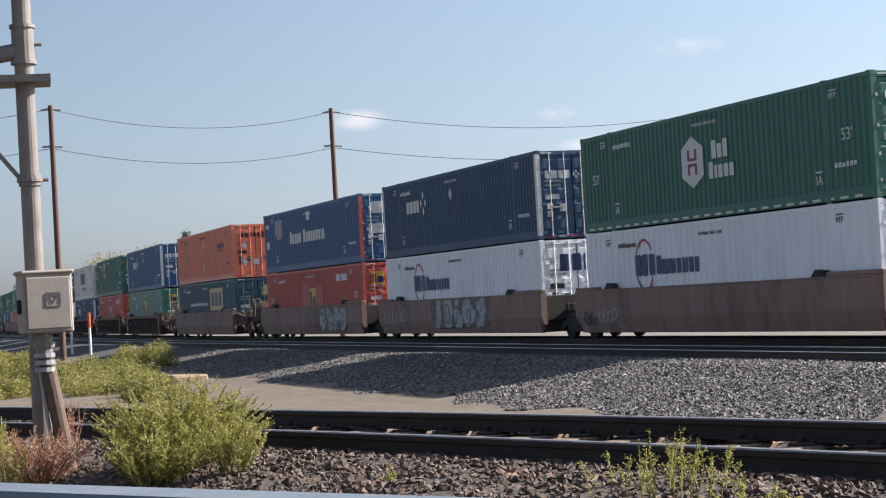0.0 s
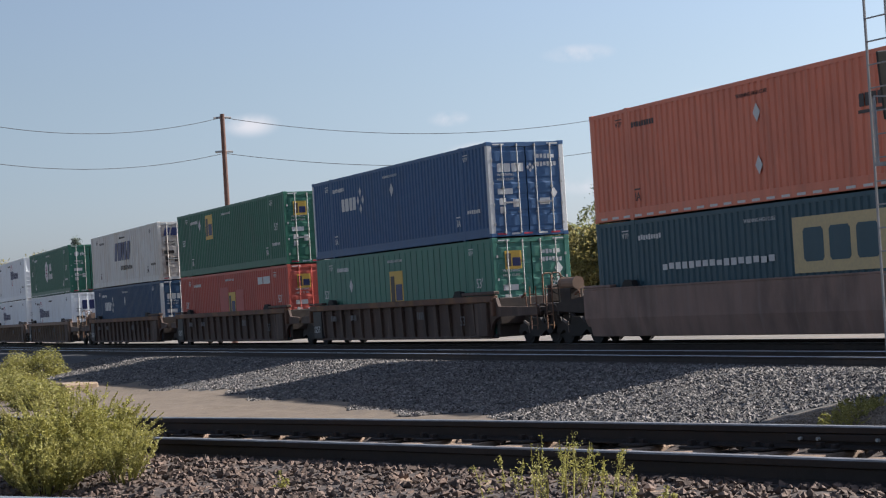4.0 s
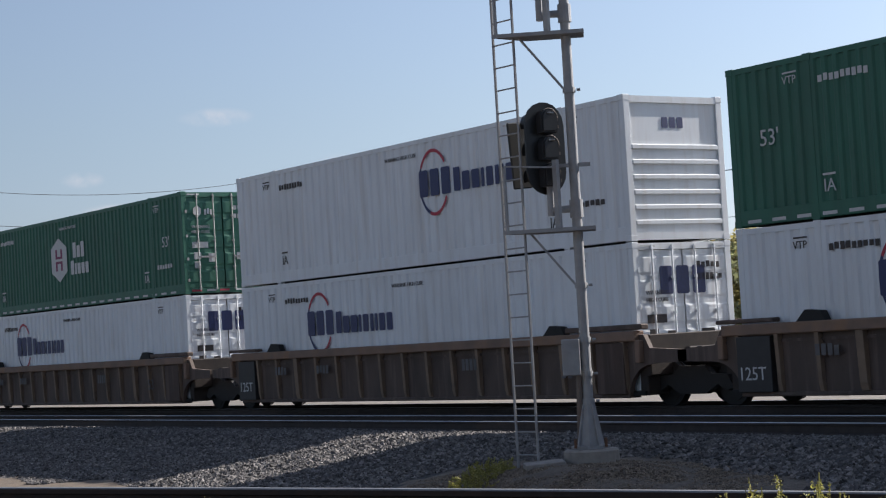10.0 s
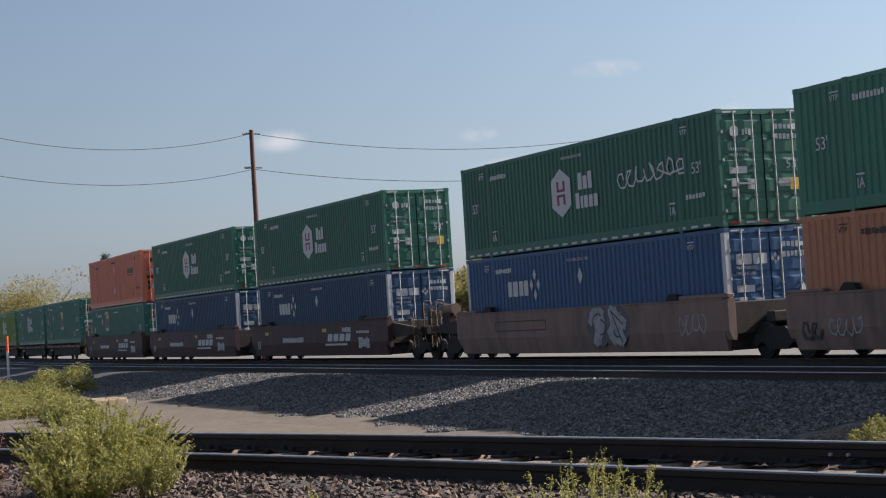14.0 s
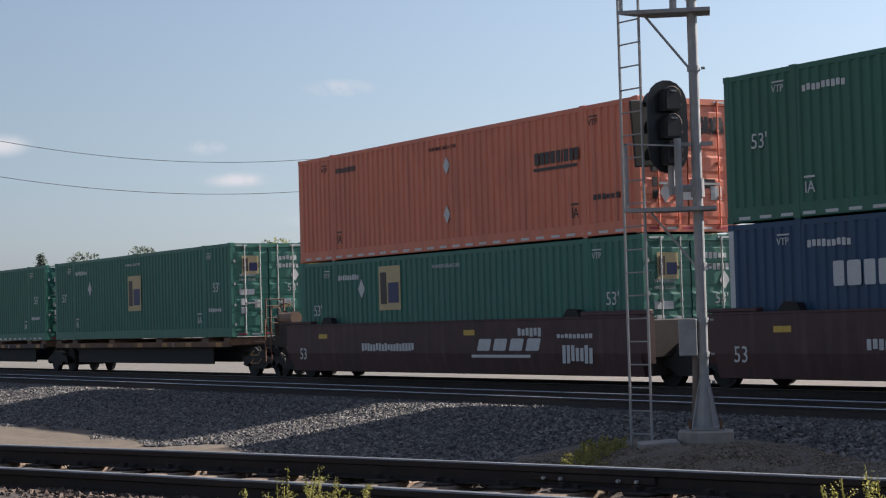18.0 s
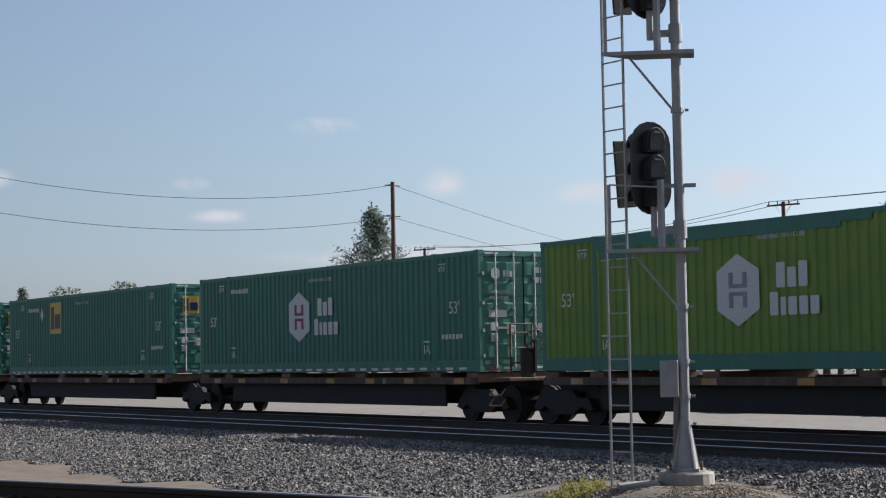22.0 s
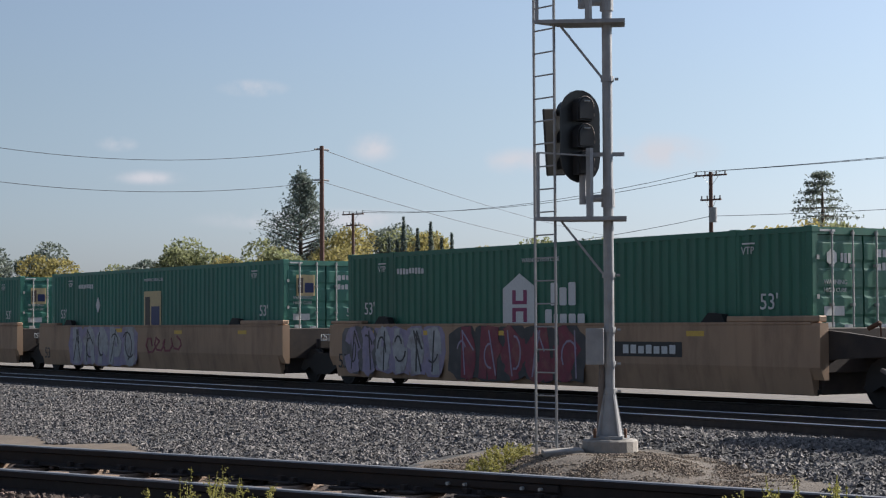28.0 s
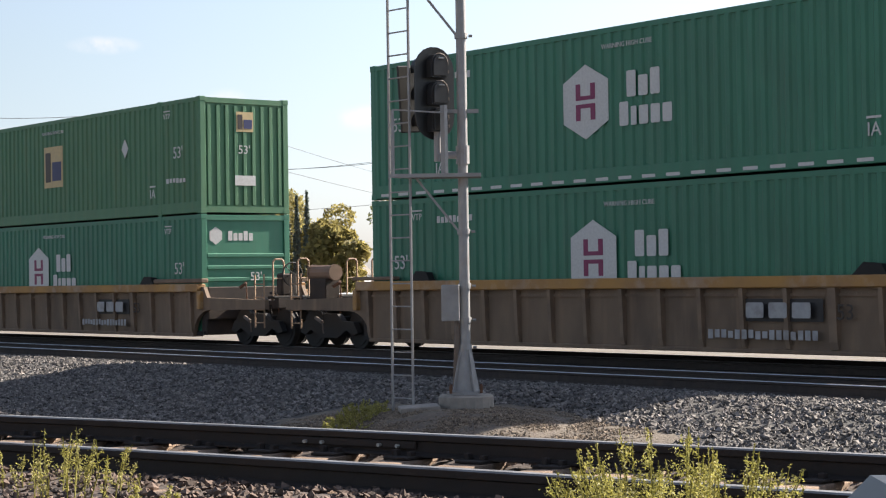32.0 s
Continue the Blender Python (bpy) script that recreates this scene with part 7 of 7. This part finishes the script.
weed(-8.2, 4.0, 1.0, 0.4, 26, LW, M["leaf_weed"], 8, leaf=0.0065, upright=0.9)
weed(-10.3, 3.3, 0.1, 0.2, 2, LW, M["leaf_weed"], 9, upright=1)
weed(-4.75, 4.7, 0.95, 0.58, 120, "tall yellow-green weed clump beside the siding", M["leaf_weed"], 10, per=170, leaf=0.0062, upright=0.75)
weed(-5.05, 4.5, 0.45, 0.42, 30, LW, M["leaf_weed"], 11, leaf=0.0065, upright=0.8)
weed(-7.4, 4.1, 0.7, 0.18, 14, LW, M["leaf_weed"], 12, upright=0.6)


def shrub(x, y, w, h, seed, mat=None):
    """A low mounded shrub."""
    rng = np.random.default_rng(seed)
    z0 = ground_z(x, y) - 0.05
    root = thing("shrub", "yellow-green desert shrub on the sandy ground", "shrub", pose(x, y, z0), group="shrubs")
    bm = bmesh.new()
    for i in range(9):
        a = rng.uniform(0, 6.28)
        tube(bm, (0, 0, 0), (w * 0.3 * math.cos(a), w * 0.3 * math.sin(a), h * 0.6), 0.02, 0.008, n=5)
    part("branch_frame", bm, M["bark"], root)
    n = int(2600 * w * h) + 900
    v = rng.normal(size=(n, 3))
    v /= np.linalg.norm(v, axis=1)[:, None]
    rr = rng.uniform(0.55, 1.0, n) ** 0.5
    lump = 1 + 0.22 * np.sin(5 * v[:, 0] + seed) + 0.18 * np.sin(7 * v[:, 1] + 2 * seed)
    c = v * rr[:, None] * lump[:, None] * np.array([w / 2, w / 2, h]) * np.array([1, 1, 1])
    c[:, 2] = np.abs(c[:, 2]) * 0.95 + 0.03
    c += rng.normal(0, 1, c.shape) * np.array([0.05, 0.05, 0.07])
    o = new("foliage", leaf_mesh("foliage", mat or M["leaf_shrub"], c, 0.045, seed + 1, 0.5))
    o.parent = root
    return root


rs = random.Random(8)
for i, (x, y, w, h) in enumerate(((-88, 16.6, 3.2, 1.1), (-86, 15.2, 2.6, 0.9), (-92, 15.0, 3.4, 1.1), (-78, 13.2, 3.0, 1.0), (-74, 12.2, 2.8, 0.9), (-70, 12.8, 2.2, 0.7), (-68, 11.2, 2.6, 0.8), (-72, 10.2, 3.0, 0.9), (-77, 10.4, 3.2, 1.0), (-82, 11.2, 3.2, 1.0), (-95, 12.0, 3.6, 1.1), (-98, 9.5, 3.6, 1.2), (-104, 10.5, 3.6, 1.2), (-92, 8.6, 3.2, 1.0), (-70, 7.6, 2.6, 0.8), (-73, 6.6, 2.4, 0.75), (-112, 7.5, 4, 1.2), (-118, 9.5, 4, 1.2), (-108, 12.8, 3.4, 1.0), (-124, 6.5, 4, 1.2), (-132, 9.0, 4, 1.2), (-60, 11.6, 1.8, 0.6), (-64, 12.2, 2.0, 0.6))):
    low = 0.5 if abs(math.degrees(math.atan2(-x, y)) - 81.0) < 1.3 else 0.92  # trimmed along the marker posts
    shrub(x * 0.82, y * 0.82, w * 0.86, h * low, 100 + i)
for i, (x, y) in enumerate(((-20.6, 14.6), (-20.3, 14.2), (-20.9, 14.9), (-20.0, 13.9))):
    weed(x, y, 0.7, 0.3, 26, "pale dry grass tuft beside the signal's footing", M["leaf_weed"], 60 + i, leaf=0.016, per=50, upright=0.6)


def crown_points(rng, n, w, h, lobes):
    """Clumped points of a broad crown, uneven and with gaps."""
    cs = []
    for i in range(lobes):
        a = rng.uniform(0, 6.28)
        r = w * 0.34 * math.sqrt(rng.uniform(0, 1))
        cs.append((r * math.cos(a), r * math.sin(a), h * rng.uniform(0.32, 0.86), w * rng.uniform(0.13, 0.24)))
    k = rng.integers(0, lobes, n)
    cs = np.array(cs)
    v = rng.normal(size=(n, 3))
    v /= np.linalg.norm(v, axis=1)[:, None]
    v *= (rng.uniform(0.4, 1.0, n) ** 0.5 * cs[k, 3])[:, None]
    return cs[k, :3] + v * np.array([1, 1, 0.8]), cs


def broad_tree(x, y, h, w, mat, label, seed, leaf=0.19, n=8200):
    rng = np.random.default_rng(seed)
    z0 = ground_z(x, y) - 0.1
    root = thing("tree", label, "tree", pose(x, y, z0), group="background trees")
    pts, cs = crown_points(rng, n, w, h, 16)
    bm = bmesh.new()
    tube(bm, (0, 0, 0), (0, 0, h * 0.42), 0.03 * h, 0.02 * h, n=8)
    for c in cs[:9]:
        tube(bm, (0, 0, h * rng.uniform(0.25, 0.42)), c[:3], 0.012 * h, 0.004 * h, n=5)
    part("trunk", bm, M["bark"], root)
    o = new("crown", leaf_mesh("crown", mat, pts, leaf, seed + 1))
    o.parent = root
    return root


def pine(x, y, h, w, label, seed, sparse=False):
    rng = np.random.default_rng(seed)
    z0 = ground_z(x, y) - 0.1
    root = thing("pine_tree", label, "tree", pose(x, y, z0), group="background trees")
    bm = bmesh.new()
    tube(bm, (0, 0, 0), (0, 0, h * 0.98), 0.022 * h, 0.004 * h, n=8)
    pts = []
    tiers = 18 if sparse else 34
    for i in range(tiers):
        t = (i + 0.5) / tiers
        z = h * (0.16 + 0.82 * t)
        reach = w / 2 * (1 - t) ** (0.85 if sparse else 1.0) + 0.025 * w
        for k in range(7 if sparse else 6):
            a = rng.uniform(0, 6.283)
            L = reach * rng.uniform(0.6, 1.1)
            tip = np.array([L * math.cos(a), L * math.sin(a), z + L * (-0.06 if sparse else 0.28)])
            tube(bm, (0, 0, z), tip, 0.006 * h * (1 - t) + 0.02, 0.012, n=4)
            m = 44 if sparse else 46
            s = rng.uniform(0.3 if not sparse else 0.35, 1.0, m)[:, None]
            pts.append(np.array([0, 0, z]) + (tip - np.array([0, 0, z])) * s + rng.normal(size=(m, 3)) * np.array([0.28, 0.28, 0.16 if sparse else 0.3]) * (h / 16))
    part("trunk", bm, M["bark"], root)
    o = new("crown", leaf_mesh("crown", M["needle_grey" if sparse else "leaf_pine"], np.concatenate(pts), 0.17 * h / 16, seed + 1))
    o.parent = root
    return root


def cypress(x, y, h, seed):
    rng = np.random.default_rng(seed)
    z0 = ground_z(x, y) - 0.1
    root = thing("cypress", "slim dark green columnar cypress", "tree", pose(x, y, z0), group="background trees")
    bm = bmesh.new()
    tube(bm, (0, 0, 0), (0, 0, h * 0.9), 0.12, 0.03, n=6)
    part("trunk", bm, M["bark"], root)
    n = 1500
    t = rng.uniform(0.04, 1, n)
    r = 0.034 * h * np.minimum(1, (1 - t) * 2.2) ** 0.8 * rng.uniform(0.6, 1.05, n)
    a = rng.uniform(0, 6.283, n)
    o = new("crown", leaf_mesh("crown", M["leaf_pine"], np.stack([r * np.cos(a), r * np.sin(a), t * h], 1), 0.15, seed + 1, 0.6))
    o.parent = root


pine(-162.0, 90.0, 17.0, 19.0, "tall dark green conifer behind the tracks", 201)
pine(-126.5, 125.5, 16.4, 17.0, "broad conifer with sparse layered branches", 202, True)
for i, (x, y, h) in enumerate(((-127.0, 79.9, 10.6), (-126.35, 80.8, 9.7), (-125.8, 81.7, 10.2), (-124.9, 83.1, 9.3), (-127.6, 78.9, 9.0), (-127.2, 79.4, 8.8), (-125.3, 82.4, 8.9))):
    cypress(x, y, h, 300 + i)
GREEN, GOLD = M["leaf_tree"], M["leaf_autumn"]
GREY = M["needle_grey"]
L_G, L_A = "rounded green broadleaf tree behind the tracks", "broadleaf tree turning yellow behind the tracks"
TREES = [(-159, 60, 9.6, 10, GREY), (-153, 62, 8.4, 8, GOLD), (-173, 78, 9.6, 7, GREY), (-149, 73, 9.9, 9, GREEN), (-142, 74, 10.1, 10, GOLD), (-141, 76, 9.4, 8, GREEN), (-147, 86, 11.0, 9, GOLD), (-158, 97, 12.6, 9, GREY), (-151, 97, 11.4, 8, GREEN), (-125, 115, 11.6, 7, GREY), (-83, 87, 9.0, 5, GREEN), (-325, 58, 12.4, 22, GOLD), (-326, 52, 11.4, 20, GOLD), (-151, 73, 8.2, 11, GREEN), (-160, 70, 7.4, 10, GOLD), (-205, 72, 9.0, 12, GREEN), (-195, 75, 7.6, 9, GOLD), (-182, 80, 8.4, 8, GREEN), (-143, 76, 7.4, 9, GREEN), (-134, 80, 9.2, 9, GOLD), (-128, 86, 9.6, 10, GOLD), (-120, 92, 8.8, 11, GREEN), (-112, 92, 7.6, 9, GOLD), (-104, 90, 7.6, 10, GREEN), (-97, 78, 8.0, 9, GREEN), (-90, 84, 7.6, 10, GREEN), (-82, 78, 8.2, 10, GOLD), (-74, 74, 7.4, 9, GREEN), (-67, 78, 7.6, 10, GOLD), (-60, 70, 7.6, 9, GREEN), (-53, 74, 7.8, 10, GREEN), (-45, 70, 8.2, 10, GOLD), (-37, 74, 7.6, 9, GREEN), (-235, 60, 8.5, 12, GREEN), (-262, 66, 9, 13, GOLD), (-300, 74, 10, 14, GREEN), (-340, 70, 10, 15, GREEN), (-380, 62, 11, 15, GOLD), (-402, 55, 12, 14, GOLD), (-425, 55, 11, 16, GREEN)]
for i, (x, y, h, w, mt) in enumerate(TREES):
    broad_tree(x, y, h, w, mt, L_A if mt is GOLD else L_G, 400 + i)
broad_tree(-74.5, 51.5, 5.4, 3.6, GOLD, "bright yellow-green young tree behind the tracks", 440)
pine(-241.7, 81.3, 12.4, 6.5, "distant conifer above the tree line", 203)
pine(-293.0, 63.0, 15.0, 7.5, "distant conifer above the tree line", 204)

# ---- small things along the line ----
slab = thing("concrete_slab", "tan concrete slab lying on the sand", "slab", pose(-59.3, 12.3, -0.6, 0, 0, 14))
part("slab", boxes((-0.85, 0.85, -0.6, 0.6, -0.2, 0.17), bevel=0.05), M["slab_tan"], slab)


def marker(x, y, h, orange, label):
    z = ground_z(x, y) - 0.2
    root = thing("marker_post", label, "marker post", pose(x, y, z), group="marker posts")
    bm = bmesh.new()
    tube(bm, (0, 0, 0), (0, 0, h), 0.066, n=10)
    part("post", bm, M["white_plastic"], root)
    if orange:
        bm = bmesh.new()
        tube(bm, (0, 0, h - 0.74), (0, 0, h + 0.04), 0.076, n=10)
        part("sleeve", bm, M["orange_plastic"], root, "orange sleeve")


marker(-97.9, 15.75, 2.35, True, "white marker post with an orange top")
marker(-104.0, 15.73, 2.45, False, "plain white marker post")
marker(-190.0, 21.4, 1.8, False, "plain white marker post")


def far_signal():
    x, y = -258.5, 23.0
    z = ground_z(x, y)
    root = thing("signal_mast", "distant trackside signal with a dark head", "railway signal", pose(x, y, z))
    bm = bmesh.new()
    tube(bm, (0, 0, 0), (0, 0, 4.2), 0.09, n=8)
    part("mast", bm, M["galvanised"], root)
    bm = bmesh.new()
    prism(bm, stadium(0.8, 1.5), "x", 0.1, 0.16)
    for v in bm.verts:
        v.co.z += 4.0
    part("signal_head", bm, M["black"], root)


far_signal()


def house():
    root = thing("house", "small white house with a pale gable roof", "house", pose(-247, 169, ground_z(-247, 169), 0, 0, 25))
    part("wall", boxes((-5, 5, -4, 4, 0, 3.0)), M["white"], root)
    bm = bmesh.new()
    prism(bm, [(-4.5, 2.9), (4.5, 2.9), (0, 5.0)], "x", -5.4, 5.4)
    part("roof", bm, M["concrete"], root)
    for x in (-2.5, 2.0):
        part("window", boxes((x, x + 1.2, -4.05, -3.95, 1.0, 2.2)), M["glass_dark"], root)
    part("door", boxes((-0.6, 0.4, -4.05, -3.95, 0.0, 2.05)), M["wood_pole"], root)


house()


def parked_car(x, y, ang, paint):
    root = thing("parked_car", "parked car beyond the tracks", "car", pose(x, y, ground_z(x, y), 0, 0, ang), group="parked cars")
    bm = bmesh.new()
    o = [(-2.2, 0.35), (2.2, 0.35), (2.25, 0.7), (2.1, 0.85), (1.1, 0.95), (-1.8, 0.98), (-2.2, 0.9)]
    prism(bm, o, "y", -0.88, 0.88)
    body = part("body", bm, paint, root)
    bm = bmesh.new()
    prism(bm, [(-1.75, 0.96), (1.0, 0.94), (0.35, 1.42), (-1.15, 1.45)], "y", -0.76, 0.76)
    part("cabin", bm, M["glass_dark"], root, "dark glass cabin")
    part("roof", boxes((-1.12, 0.32, -0.74, 0.74, 1.43, 1.48), bevel=0.02), paint, root)
    for wx in (-1.35, 1.4):
        for wy in (-0.82, 0.82):
            bm = bmesh.new()
            tube(bm, (wx, wy - 0.1, 0.33), (wx, wy + 0.1, 0.33), 0.33, n=16)
            part("wheel", bm, M["black"], root)


for i, (x, y, k) in enumerate(((-62, 43, "white"), (-55, 43.4, "blue"), (-48.5, 43, "navy"), (-41, 43.2, "white"), (-34, 42.8, "red"), (-27.5, 43.2, "dirty_white"), (-21, 43, "blue"), (-14.5, 43.4, "white"))):
    parked_car(x, y, 4 * (i % 3) - 4, M[k])


def motions():
    """The train runs by at a steady pace, along the main line's bend."""
    times = sorted(set(range(33)) | set(SLACK_T))
    for ob, q, z in MOVING:
        rows = []
        for t in times:
            x = train_x(q, t) + HX
            rows.append((t, pose(x, TRAIN_Y + bend(x), z, 0, 0, -math.degrees(heading(x)))))
        walk(ob, rows)


motions()
